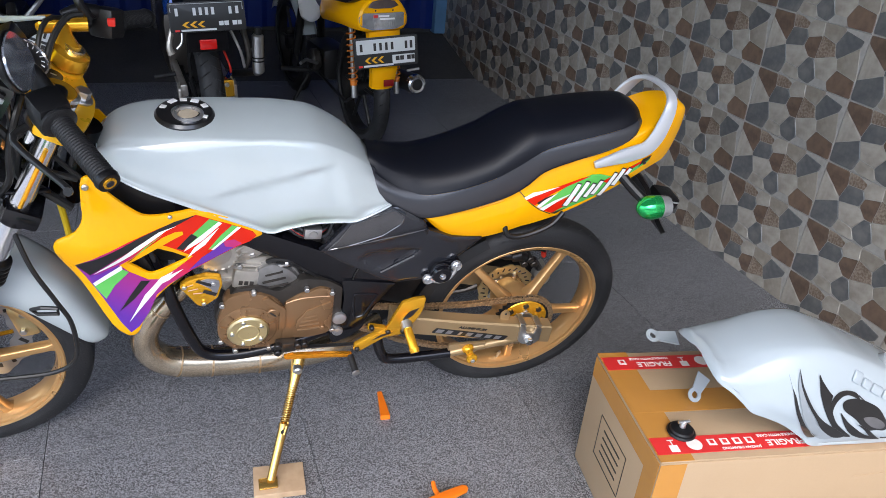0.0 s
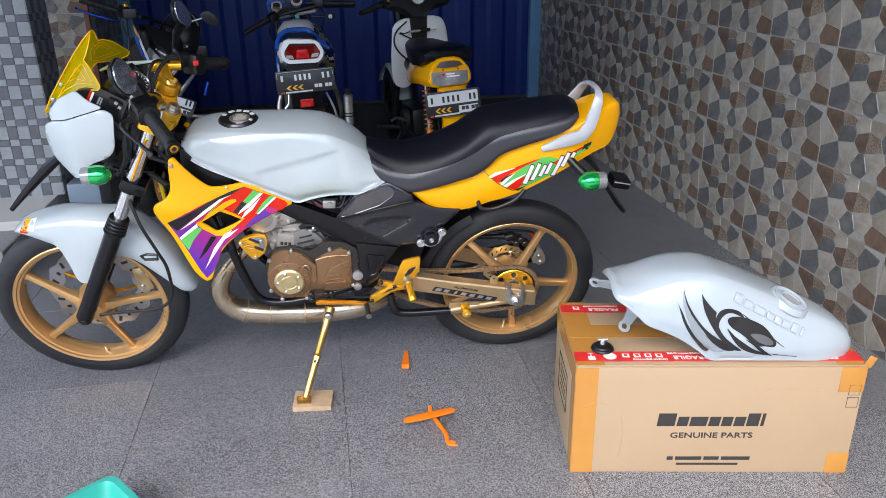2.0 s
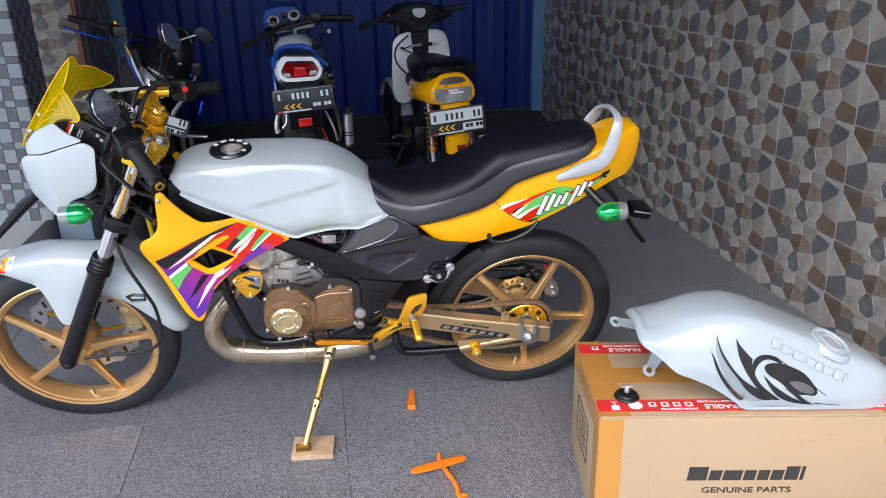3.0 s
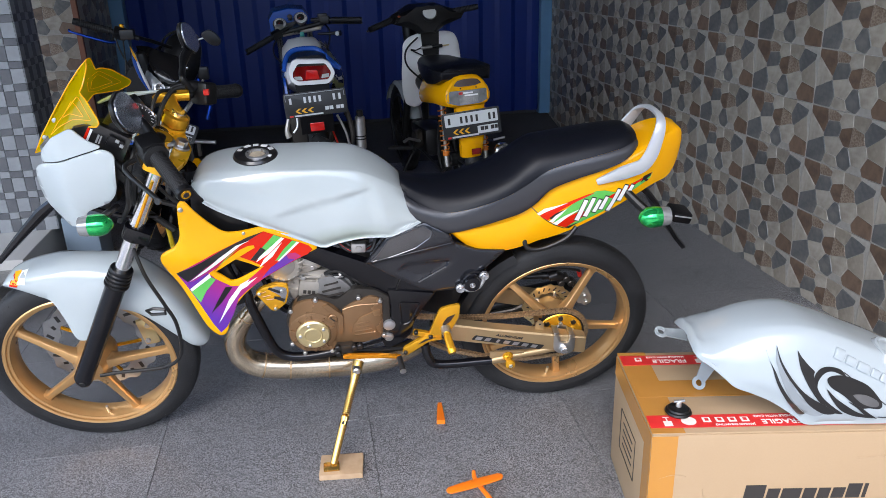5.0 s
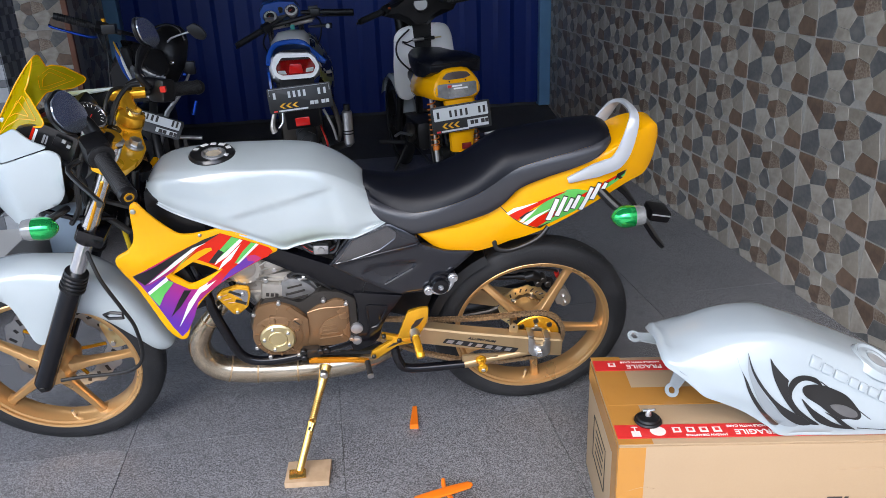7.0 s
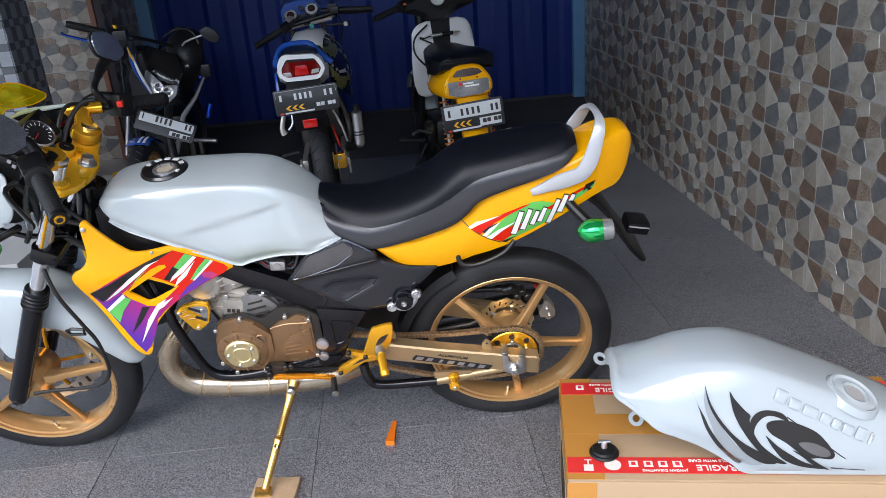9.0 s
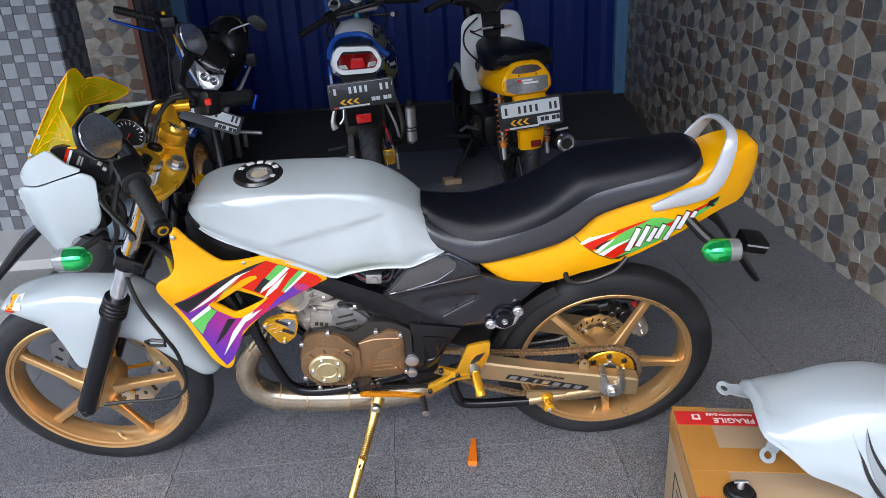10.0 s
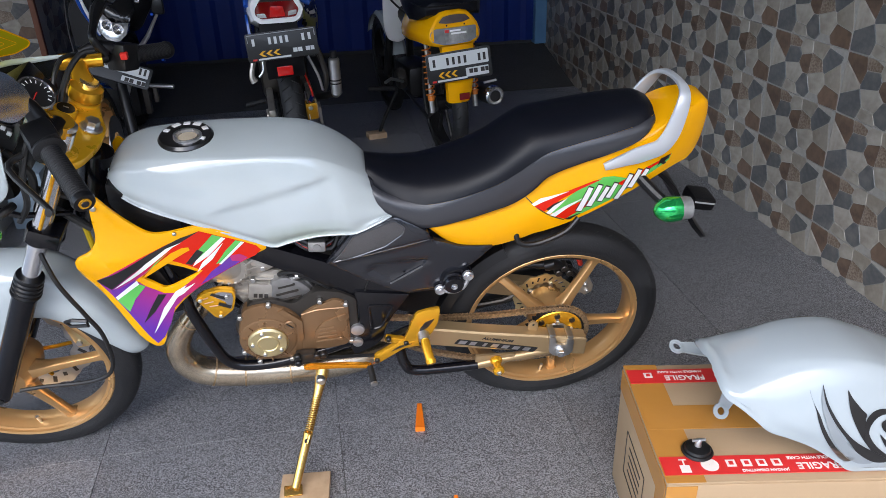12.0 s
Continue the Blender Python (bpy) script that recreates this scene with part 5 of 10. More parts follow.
for x, z in ((0.553, 0.352), (0.583, 0.318), (0.655, 0.317), (0.625, 0.489), (0.735, 0.487), (0.79, 0.472), (0.795, 0.356), (0.56, 0.46)):
    part("case_bolt", cyl(0.006, 0.012, (x, -0.102, z), seg=6, bevel=0.001), STEEL, engine)
cyl_ob = part("cylinder", loft([[(x, y, z) for y, x, z in ((-0.07, a[0], a[1]), (-0.05, b[0], b[1]), (0.05, b[0], b[1]), (0.07, a[0], a[1]), (0.07, c[0], c[1]), (-0.07, c[0], c[1]))] for a, b, c in (((0.57, 0.47), (0.55, 0.475), (0.70, 0.47)), ((0.545, 0.55), (0.53, 0.555), (0.665, 0.56)))]), ALU, engine, "dull cast aluminium cylinder")
for k in range(2):
    z = 0.50 + 0.045 * k
    part("cylinder_flange", box((0.13 - 0.006 * k, 0.148, 0.008), (0.612 - 0.006 * k, -0.003, z), 0.003, Matrix.Rotation(radians(8), 3, 'Y')), ALU, cyl_ob)
part("water_jacket", box((0.055, 0.03, 0.05), (0.612, -0.072, 0.512), 0.008, Matrix.Rotation(radians(10), 3, 'Y')), ALU, cyl_ob)
for k in range(3):
    part("cast_mark", box((0.008, 0.002, 0.010), (0.600 + 0.011 * k, -0.0878, 0.507 - 0.002 * k), 0.0005, Matrix.Rotation(radians(10), 3, 'Y')), DARKALU, cyl_ob)
part("clutch_housing", loft([[(0.665 + (x - 0.665) * k, y, 0.505 + (z - 0.505) * k) for x, z in rounded([(0.625, 0.49), (0.632, 0.54), (0.665, 0.553), (0.70, 0.535), (0.725, 0.505), (0.70, 0.478)], 0.012)] for y, k in ((-0.088, 0.7), (-0.084, 0.92), (-0.07, 1.0), (-0.03, 1.0))]), GREYALU, cyl_ob, "silver cast clutch arm housing")
part("cylinder_ring", lathe([(0.02, -0.094), (0.04, -0.093), (0.046, -0.088), (0.047, -0.075), (0.056, -0.073), (0.058, -0.06)], (0.556, 0, 0.590), seg=40), ALU, cyl_ob, "round cast cylinder head cover")
for k in range(9):
    w = radians(-140 + 22 * k)
    a, b = Vector((0.556 + 0.036 * math.cos(w), -0.0935, 0.590 + 0.036 * math.sin(w))), Vector((0.556 + 0.062 * math.cos(w), -0.077, 0.590 + 0.062 * math.sin(w)))
    part("casting_rib", rod(a, b, 0.0035, 8), ALU, cyl_ob)
for k in range(5):
    part("casting_rib", box((0.004, 0.012, 0.05), (0.600 + 0.014 * k, -0.078, 0.505 + 0.004 * k), 0.0015, Matrix.Rotation(radians(14), 3, 'Y')), ALU, cyl_ob)
for k in range(3):
    part("casting_step", box((0.062 - 0.012 * k, 0.006, 0.006), (0.668, -0.088 + 0.001 * k, 0.490 + 0.018 * k), 0.002, Matrix.Rotation(radians(-12), 3, 'Y')), DARKALU, cyl_ob)
part("thermostat_cover", lathe([(0.0004, -0.0955), (0.030, -0.0955), (0.0325, -0.094), (0.033, -0.08)], (0.552, 0, 0.596), seg=28), ALU, cyl_ob)
part("cable_clamp", tube([(0.655, -0.07, 0.52), (0.69, -0.078, 0.545), (0.725, -0.07, 0.535)], 0.0075, 8, smooth=4), STEEL, cyl_ob)
part("cylinder_head", loft([[(0.585 + (x - 0.585) * k, y, 0.585 + (z - 0.585) * k) for x, z in rounded([(0.515, 0.575), (0.53, 0.60), (0.58, 0.625), (0.635, 0.605), (0.66, 0.57), (0.60, 0.55)], 0.02)] for y, k in ((-0.082, 0.55), (-0.078, 0.82), (-0.068, 0.98), (-0.05, 1.0), (0.07, 1.0))]), ALU, engine, "grey cast cylinder head")
for x, z in ((0.59, 0.585), (0.625, 0.575), (0.645, 0.535), (0.60, 0.545)):
    part("head_stud", cyl(0.006, 0.014, (x, -0.076, z), seg=6, bevel=0.001), STEEL, engine)
part("intake", tube([(0.66, -0.02, 0.54), (0.70, -0.02, 0.56), (0.735, -0.02, 0.58)], [0.03, 0.026, 0.03], 14), PLASTIC, engine)
part("oil_pump", box((0.075, 0.05, 0.05), (0.735, -0.05, 0.515), 0.01), GREYALU, engine, "grey cast oil pump")
part("oil_pump_bracket", box((0.09, 0.03, 0.03), (0.685, -0.06, 0.49), 0.006), ALU, engine)
for k in range(4):
    part("rubber_hose", tube([(0.655 + 0.02 * k, -0.075, 0.55 - 0.006 * k), (0.68 + 0.018 * k, -0.086, 0.565 - 0.012 * k), (0.71 + 0.016 * k, -0.085, 0.55 - 0.014 * k), (0.725 + 0.014 * k, -0.075, 0.515 - 0.006 * k)], 0.0055 - 0.0006 * k, 8, smooth=4), (CABLE, PLASTIC, CABLE, BLACKSTEEL)[k], engine)
part("hose_clamp", tube([(0.690, -0.0865, 0.552), (0.696, -0.0865, 0.552)], 0.0075, 12), STEEL, engine)
part("oil_hose", tube([(0.74, -0.07, 0.52), (0.77, -0.075, 0.53), (0.79, -0.07, 0.50), (0.80, -0.06, 0.47)], 0.005, 8, smooth=5), CABLE, engine)
part("oil_hose", tube([(0.70, -0.07, 0.53), (0.72, -0.075, 0.555), (0.745, -0.07, 0.55)], 0.004, 8, smooth=5), CABLE, engine)
valve_cov = part("valve_cover", plate(rounded([(0.480, 0.529), (0.496, 0.543), (0.532, 0.553), (0.562, 0.546), (0.563, 0.526), (0.553, 0.492), (0.524, 0.468), (0.512, 0.474)], 0.006), -0.110, -0.096, 0.002), GOLD, engine, "gold anodised valve cover plate")
part("valve_cover_inlay", plate(rounded([(0.514, 0.540), (0.534, 0.547), (0.557, 0.541), (0.558, 0.526), (0.549, 0.496), (0.544, 0.500), (0.541, 0.518)], 0.004), -0.112, -0.109, 0.0006), mat("grey_inlay", (0.25, 0.25, 0.27), 0.4, metal=0.4), valve_cov)
for pts in (((0.512, 0.541), (0.517, 0.546), (0.545, 0.532), (0.540, 0.526)), ((0.524, 0.512), (0.528, 0.518), (0.552, 0.507), (0.548, 0.499))):
    part("cover_mark", plate(list(pts), -0.1132, -0.111, 0.0005), D_BLACK, valve_cov)
for k in range(3):
    part("cover_groove", rod((0.488 + 0.009 * k, -0.1105, 0.526 - 0.009 * k), (0.507 + 0.009 * k, -0.1105, 0.533 - 0.012 * k), 0.0014, 6), BRONZE, valve_cov)
for x, z in ((0.490, 0.529), (0.546, 0.534), (0.525, 0.480)):
    part("cover_bolt", cyl(0.0045, 0.006, (x, -0.113, z), seg=12, bevel=0.001), STEEL, valve_cov)

# exhaust ----
EX = [(0.50, -0.03, 0.47), (0.455, -0.045, 0.432), (0.418, -0.05, 0.385), (0.397, -0.05, 0.335), (0.402, -0.048, 0.285), (0.435, -0.045, 0.245), (0.49, -0.04, 0.225), (0.58, -0.035, 0.213), (0.70, -0.03, 0.205), (0.82, -0.01, 0.20), (0.95, 0.06, 0.20)]
exhaust = part("exhaust_pipe", tube(EX, [0.018, 0.021, 0.025, 0.029, 0.032, 0.034, 0.036, 0.037, 0.037, 0.034, 0.02], 24, smooth=8), EXHAUST, bike, "heat-tinted steel expansion chamber")
exs = catmull(EX, 8)
for k in (12, 44, 52, 60):
    p, d = exs[k], (exs[k + 1] - exs[k - 1]).normalized()
    r0 = (0.022, 0.0345, 0.0362, 0.0375)[(12, 44, 52, 60).index(k)]
    part("weld_bead", tube([p - d * 0.002, p + d * 0.002], r0 + 0.0012, 24), CHAINMAT, exhaust)
part("silencer", tube([(0.95, 0.09, 0.20), (1.10, 0.14, 0.23), (1.40, 0.16, 0.26)], [0.03, 0.04, 0.04], 20), BLACKSTEEL, bike)

# fork and front end ----
fork_d = Vector((0.291, 0, 0.566)).normalized()
for s in (-1, 1):
    base = Vector((0.004, s * 0.094, 0.285))
    nm = "fork_leg"
    leg = part(nm, tube([base, base + fork_d * 0.05, base + fork_d * 0.33], [0.024, 0.0235, 0.0245], 20), FRAMEBLK, bike, "black fork slider with chromed inner tube")
    part("fork_tube", rod(base + fork_d * 0.32, base + fork_d * 0.735, 0.0178, 20), CHROME, leg, "chrome fork tube")
    bm = bmesh.new()
    for k in range(5):
        p = base + fork_d * (0.325 + 0.011 * k)
        tube([p, p + fork_d * 0.0035, p + fork_d * 0.007, p + fork_d * 0.010], [0.026, 0.030 - 0.0006 * k, 0.030 - 0.0006 * k, 0.026], 20, bm)
    part("fork_boot", bm, PLASTIC, leg, "ribbed black rubber dust boot")
    part("fork_clamp", tube([base + fork_d * 0.475, base + fork_d * 0.505], 0.026, 20), FRAMEBLK, leg)
    part("clamp_bolt", cyl(0.007, 0.012, tuple(base + fork_d * 0.49 + Vector((0.018, s * 0.018, -0.006))), seg=6, bevel=0.001), BLACKSTEEL, leg)
    part("axle_lug", cyl(0.02, 0.03, (0.006, s * 0.094, 0.285), seg=20, bevel=0.003), FRAMEBLK, leg)
    part("axle_nut", cyl(0.009, 0.012, (0.006, s * 0.113, 0.283), seg=6, bevel=0.001), BLACKSTEEL, leg)
    if s < 0:
        part("fork_cap", cyl(0.0185, 0.012, (0, 0, 0), 'Z', 20, 0.003), STEEL, leg, m=Matrix.Translation(base + fork_d * 0.745) @ Vector((0, 0, 1)).rotation_difference(fork_d).to_matrix().to_4x4())
part("front_axle", rod((FX, -0.1, FZ + 0.005), (FX, 0.1, FZ + 0.005), 0.008, 12), STEEL, bike)
ftop = Vector((0.004, 0, 0.285))
q_fork = Vector((0, 0, 1)).rotation_difference(fork_d).to_matrix()
yoke_m = Matrix(((fork_d.z, -fork_d.x, 0, 0.3187), (0, 0, 1, 0), (-fork_d.x, -fork_d.z, 0, 0.897), (0, 0, 0, 1)))
yoke_line = [(-0.03, -0.118), (0.022, -0.124), (0.040, -0.095), (0.052, -0.045), (0.056, -0.022), (0.056, 0.022), (0.046, 0.045), (0.030, 0.085), (0.026, 0.118), (-0.028, 0.122), (-0.024, 0.06), (-0.040, 0.03), (-0.040, -0.012), (-0.026, -0.05)]
clamp = part("top_clamp", plate(rounded(yoke_line, 0.012, 4), 0.0, 0.019, 0.0025), YOKEGOLD, bike, "gold anodised top clamp", m=yoke_m)
for s in (-1, 1):
    part("clamp_ring", cyl(0.029, 0.026, (0, 0.006, s * 0.094), 'Y', 28, 0.002), YOKEGOLD, clamp)
part("stem_washer", cyl(0.021, 0.006, (0.030, -0.003, 0.008), 'Y', 28, 0.002), STEEL, clamp)
part("stem_nut", plate(ring_outline(0.0135, 6, 0.030, 0.008), -0.021, -0.005, 0.0015), STEEL, clamp, "hexagonal steel stem nut")
part("stem_collar", cyl(0.026, 0.016, (0.030, 0.029, 0.0), 'Y', 28, 0.003), CHROME, clamp)
key = part("key_barrel", cyl(0.021, 0.018, (-0.021, -0.008, 0.022), 'Y', 28, 0.002), YOKEGOLD, clamp)
part("key_disc", cyl(0.016, 0.003, (-0.021, -0.018, 0.022), 'Y', 24, 0.0005), PLASTIC, key, "black ignition lock face")
part("key_slot", box((0.010, 0.001, 0.0025), (-0.021, -0.0198, 0.022), 0), STEEL, key)
part("lower_clamp", box((0.06, 0.24, 0.035), tuple(ftop + fork_d * 0.49 + Vector((0.01, 0, 0))), 0.008, q_fork), FRAMEBLK, bike)
# handlebars: clip-ons
for s, inner, outer in ((-1, Vector((0.342, -0.185, 0.953)), Vector((0.405, -0.285, 0.922))), (1, Vector((0.399, 0.198, 0.941)), Vector((0.448, 0.281, 0.912)))):
    d = (outer - inner).normalized()
    root = Vector((0.330, -0.094, 0.952)) if s < 0 else Vector((0.287, 0.140, 0.960))
    bar = part("handlebar", tube([root, root.lerp(inner, 0.7), inner, outer], 0.0105, 14), BLACKSTEEL, bike, "clip-on handlebar with ribbed rubber grip")
    if s < 0:
        part("bar_clamp", tube([root - fork_d * 0.014, root + fork_d * 0.010], 0.027, 20), GOLD, bar, "gold clip-on clamp")
    if s > 0:
        part("clamp_riser", tube([(0.327, 0.098, 0.918), (0.317, 0.122, 0.946), (0.316, 0.138, 0.955)], [0.026, 0.018, 0.016], 20), GOLD, bar)
        part("bar_holder", tube([(0.276, 0.139, 0.960), (0.281, 0.139, 0.960), (0.300, 0.141, 0.960), (0.310, 0.142, 0.959), (0.358, 0.151, 0.956)], [0.012, 0.0165, 0.0165, 0.0145, 0.0135], 20), GOLD, bar, "gold anodised handlebar tube")
        part("clamp_collar", lathe([(0.012, 0.012), (0.022, 0.013), (0.031, 0.010), (0.033, 0.0), (0.033, -0.012), (0.028, -0.016)], (0, 0, 0), 'Z', 32), GOLD, bar, "gold anodised clamp collar", m=Matrix.Translation((0.329, 0.090, 0.922)) @ q_fork.to_4x4())
        part("collar_cap", cyl(0.02, 0.006, (0, 0, 0.009), 'Z', 24), BRONZE, bar, m=Matrix.Translation((0.329, 0.090, 0.922)) @ q_fork.to_4x4())
        for kx in (0.0, 0.012):
            part("clamp_bolt", cyl(0.0045, 0.006, (0.309 + 1.6 * kx, 0.113, 0.949 - 0.2 * kx), seg=10), STEEL, bar)
    if s < 0:
        part("bar_tube", rod(root, inner - d * 0.025, 0.0165, 16), PLASTIC, bar)
    bm = tube([inner - d * 0.006, inner, inner + d * 0.004], [0.026, 0.027, 0.02], 20)
    for k in range(24):
        p = inner.lerp(outer, k / 24)
        tube([p, p + (outer - inner) / 48, p + (outer - inner) / 24], [0.0165, 0.0175, 0.0165], 18, bm)
    part("grip", bm, GRIPRUB, bar, "ribbed black rubber grip")
    part("bar_end", tube([outer, outer + d * 0.004, outer + d * 0.012], [0.0175, 0.019, 0.017], 20), PLASTIC, bar)
    part("bar_end_ring", tube([outer + d * 0.010, outer + d * 0.014], [0.0105, 0.010], 20), GOLD, bar)
    part("bar_end_plug", tube([outer + d * 0.0135, outer + d * 0.0148], [0.0065, 0.006], 16), D_BLACK, bar)
    sw = inner - d * (0.03 if s < 0 else 0.022)
    part("switch_box", box((0.05, 0.05 if s < 0 else 0.044, 0.055), tuple(sw), 0.01, Vector((0, s, 0)).rotation_difference(d).to_matrix()), PLASTIC, bar, "black switch housing")
    if s > 0:
        part("kill_switch", box((0.014, 0.02, 0.014), tuple(sw + Vector((0.010, -0.020, 0.012))), 0.003), REDBTN, bar, "red kill switch")
    lv = [inner + Vector((-0.045, 0, -0.004)), inner + Vector((-0.06, s * 0.03, -0.012)), outer + Vector((-0.055, 0, -0.012)), outer + Vector((-0.05, s * 0.015, -0.012))]
    part("lever", tube(lv, [0.006, 0.0055, 0.005, 0.007], 10, smooth=4), BLACKSTEEL, bar)
# gold bar standing in for a yellow reflection along the chrome fork tube
part("fork_gold_edge", tube([(0.30, -0.112, 0.86), (0.24, -0.113, 0.745)], 0.004, 6), GOLD, bike)

# white headlamp cowl and yellow screen ----
def cowl_y(x, z):
    return -0.118 - 0.012 * math.sin(math.pi * min(max((z - 0.75) / 0.24, 0), 1)) + 1.6 * max(0, 0.125 - x) ** 1.3


COWL_LOW = rounded([(0.072, 0.908), (0.215, 0.948), (0.238, 0.935), (0.224, 0.845), (0.205, 0.82), (0.15, 0.80), (0.138, 0.778), (0.10, 0.75), (0.085, 0.765), (0.045, 0.803), (0.040, 0.85), (0.048, 0.89)], 0.014)
COWL_UP = rounded([(0.072, 0.910), (0.076, 0.935), (0.115, 0.975), (0.158, 0.994), (0.185, 0.965), (0.215, 0.950)], 0.01)
cowl = None
for s in (-1, 1):
    f = (lambda x, z: cowl_y(x, z)) if s < 0 else (lambda x, z: -cowl_y(x, z))
    g = (lambda x, z: cowl_y(x, z) + 0.007) if s < 0 else (lambda x, z: -cowl_y(x, z) - 0.007)
    if s > 0:
        f, g = (lambda x, z: 0.095), (lambda x, z: 0.09)
    o = part("headlamp_cowl", panel(COWL_LOW if s < 0 else [(0.085 + 0.62 * (x - 0.05), 0.80 + 0.62 * (z - 0.80)) for x, z in COWL_LOW], f, 0.004 * -s, step=0.016, edge=0.0012 * -s), WHITE, bike, "white headlamp cowl half", smooth=60)
    part("cowl_upper", panel(COWL_UP if s < 0 else [(0.085 + 0.62 * (x - 0.05), 0.80 + 0.62 * (z - 0.80)) for x, z in COWL_UP], g, 0.004 * -s, step=0.016), WHITE, o, smooth=60)
part("headlamp", loft([[(x, y * k, z) for y, z in ((-0.085, 0.80), (-0.09, 0.88), (-0.07, 0.93), (0.07, 0.93), (0.09, 0.88), (0.085, 0.80), (0.05, 0.775), (-0.05, 0.775))] for x, k in ((0.062, 0.7), (0.075, 0.9), (0.14, 0.9))]), CLEARLENS, bike, "clear headlamp lens")
part("headlamp_shell", box((0.09, 0.17, 0.15), (0.165, 0, 0.865), 0.02), PLASTIC, bike)
SCREEN_Y = 0.049


def screen_y(x, z):
    """Half the screen's breadth at a place, rounded back from its middle line."""
    d = 0.788 * (x - 0.012) - 0.615 * (z - 0.876)
    return 0.144 * math.sqrt(max(d + 0.0012, 0) / 0.0832)


RIDGE = [(0.010, 0.876), (0.035, 0.917), (0.078, 0.975), (0.122, 1.032), (0.152, 1.066), (0.178, 1.091)]
NEAR_WING = RIDGE + [(0.188, 1.089), (0.183, 1.070), (0.176, 1.052), (0.167, 1.041), (0.184, 1.035), (0.204, 1.016), (0.217, 0.999), (0.210, 0.989), (0.179, 0.984), (0.151, 0.975), (0.114, 0.952), (0.058, 0.908)]
FAR_WING = RIDGE + [(0.170, 1.066), (0.167, 1.050), (0.175, 1.052), (0.190, 1.042), (0.217, 1.002), (0.210, 0.991), (0.185, 0.981), (0.163, 0.982), (0.139, 0.985), (0.10, 0.945), (0.05, 0.90)]
for s, wing, lines in ((-1, NEAR_WING, (((0.142, 1.018), (0.158, 1.015), (0.178, 1.001), (0.138, 0.996), (0.114, 0.981)), ((0.160, 1.032), (0.170, 1.028), (0.197, 0.999), (0.149, 0.990), (0.105, 0.963), (0.075, 0.937), (0.10, 0.968)))),
                       (1, FAR_WING, (((0.165, 1.037), (0.182, 1.007), (0.151, 1.001), (0.139, 1.0), (0.15, 1.023)), ((0.170, 1.046), (0.198, 1.003), (0.147, 0.991), (0.133, 0.994), (0.146, 1.03))))):
    f = (lambda x, z: SCREEN_Y - screen_y(x, z)) if s < 0 else (lambda x, z: SCREEN_Y + screen_y(x, z))
    screen_o = rounded(wing, 0.006, 3)
    sc = part("windscreen", panel(screen_o, f, 0.0022 * -s, step=0.010), TINTVISOR, bike, "translucent fluorescent yellow windscreen wing", smooth=50)
    part("screen_edge", tube([(x, f(x, z) - 0.001 * -s, z) for x, z in screen_o], 0.0017, 6, closed=True), VISOREDGE, sc, "glowing orange cut edge")
    for line in lines:
        o = rounded(line, 0.004, 3)
        part("screen_line", tube([(x, f(x, z) + 0.0008 * s, z) for x, z in o], 0.0009, 5, closed=True), VISOREDGE, sc, "engraved orange line")
    for x, z in ((0.083, 0.962), (0.052, 0.922)):
        part("screen_bolt", lathe([(0.0003, -0.003), (0.003, -0.003), (0.0058, -0.0015), (0.006, 0.001), (0.0035, 0.003)], (x, f(x, z) + 0.0015 * s, z), seg=14), STEEL, sc)
    if s > 0:
        for o in [sc] + list(sc.children):
            for v in o.data.vertices:
                v.co.z -= 0.13 * (v.co.y - SCREEN_Y)
dash = part("dashboard", box((0.07, 0.15, 0.045), (0.235, 0, 0.965), 0.012, Matrix.Rotation(radians(-28), 3, 'Y')), PLASTIC, bike, "black instrument cluster")
for y in (-0.035, 0.04):
    part("gauge", tube([(0.258, y, 0.945), (0.272, y, 0.962)], 0.031, 28), CHROME, dash, "chrome-ringed gauge")
    part("gauge_face", tube([(0.2715, y, 0.9615), (0.2735, y, 0.964)], 0.027, 28), D_BLACK, dash)
sticker_panel = part("side_sticker_panel", panel(rounded([(0.150, 0.983), (0.19, 0.99), (0.212, 0.989), (0.27, 0.951), (0.239, 0.899), (0.202, 0.925)], 0.006), lambda x, z: -0.088, 0.015), D_BLACK, bike, "glossy black side panel with printed stickers")
for pts, mt in ((((0.167, 0.954), (0.172, 0.951), (0.191, 0.982), (0.187, 0.985)), D_RED), (((0.173, 0.951), (0.177, 0.949), (0.196, 0.979), (0.192, 0.982)), D_WHITE), (((0.193, 0.95), (0.1965, 0.948), (0.208, 0.966), (0.2045, 0.968)), D_GREY), (((0.199, 0.947), (0.2015, 0.9455), (0.212, 0.963), (0.2095, 0.965)), D_GREY)):
    part("sticker_bar", plate(pts, -0.0892, -0.0878, 0), mt, sticker_panel)
part("dash_switch_panel", box((0.034, 0.012, 0.026), (0.236, -0.09, 0.947), 0.003, Matrix.Rotation(radians(35), 3, 'Y')), PLASTIC, sticker_panel)
for k in range(2):
    part("dash_button", box((0.008, 0.004, 0.008), (0.243 + 0.006 * k, -0.097, 0.953 - 0.012 * k), 0.001, Matrix.Rotation(radians(35), 3, 'Y')), D_GREY, sticker_panel)

def mirror_shell(line, depth):
    """Mirror housing: a thin rim and a back that rounds off to a small end."""
    return loft([[(x * k, y, z * k) for x, z in line] for k, y in ((0.95, -0.004), (0.985, -0.005), (1.0, -0.003), (0.95, depth * 0.3), (0.80, depth * 0.65), (0.55, depth * 0.9), (0.3, depth))])


# mirror on the left
mir_c = Vector((0.300, -0.180, 1.052))
mn = Vector((1.0, 0.03, 0.14)).normalized()
mrot = Vector((0, -1, 0)).rotation_difference(mn).to_matrix().to_4x4()
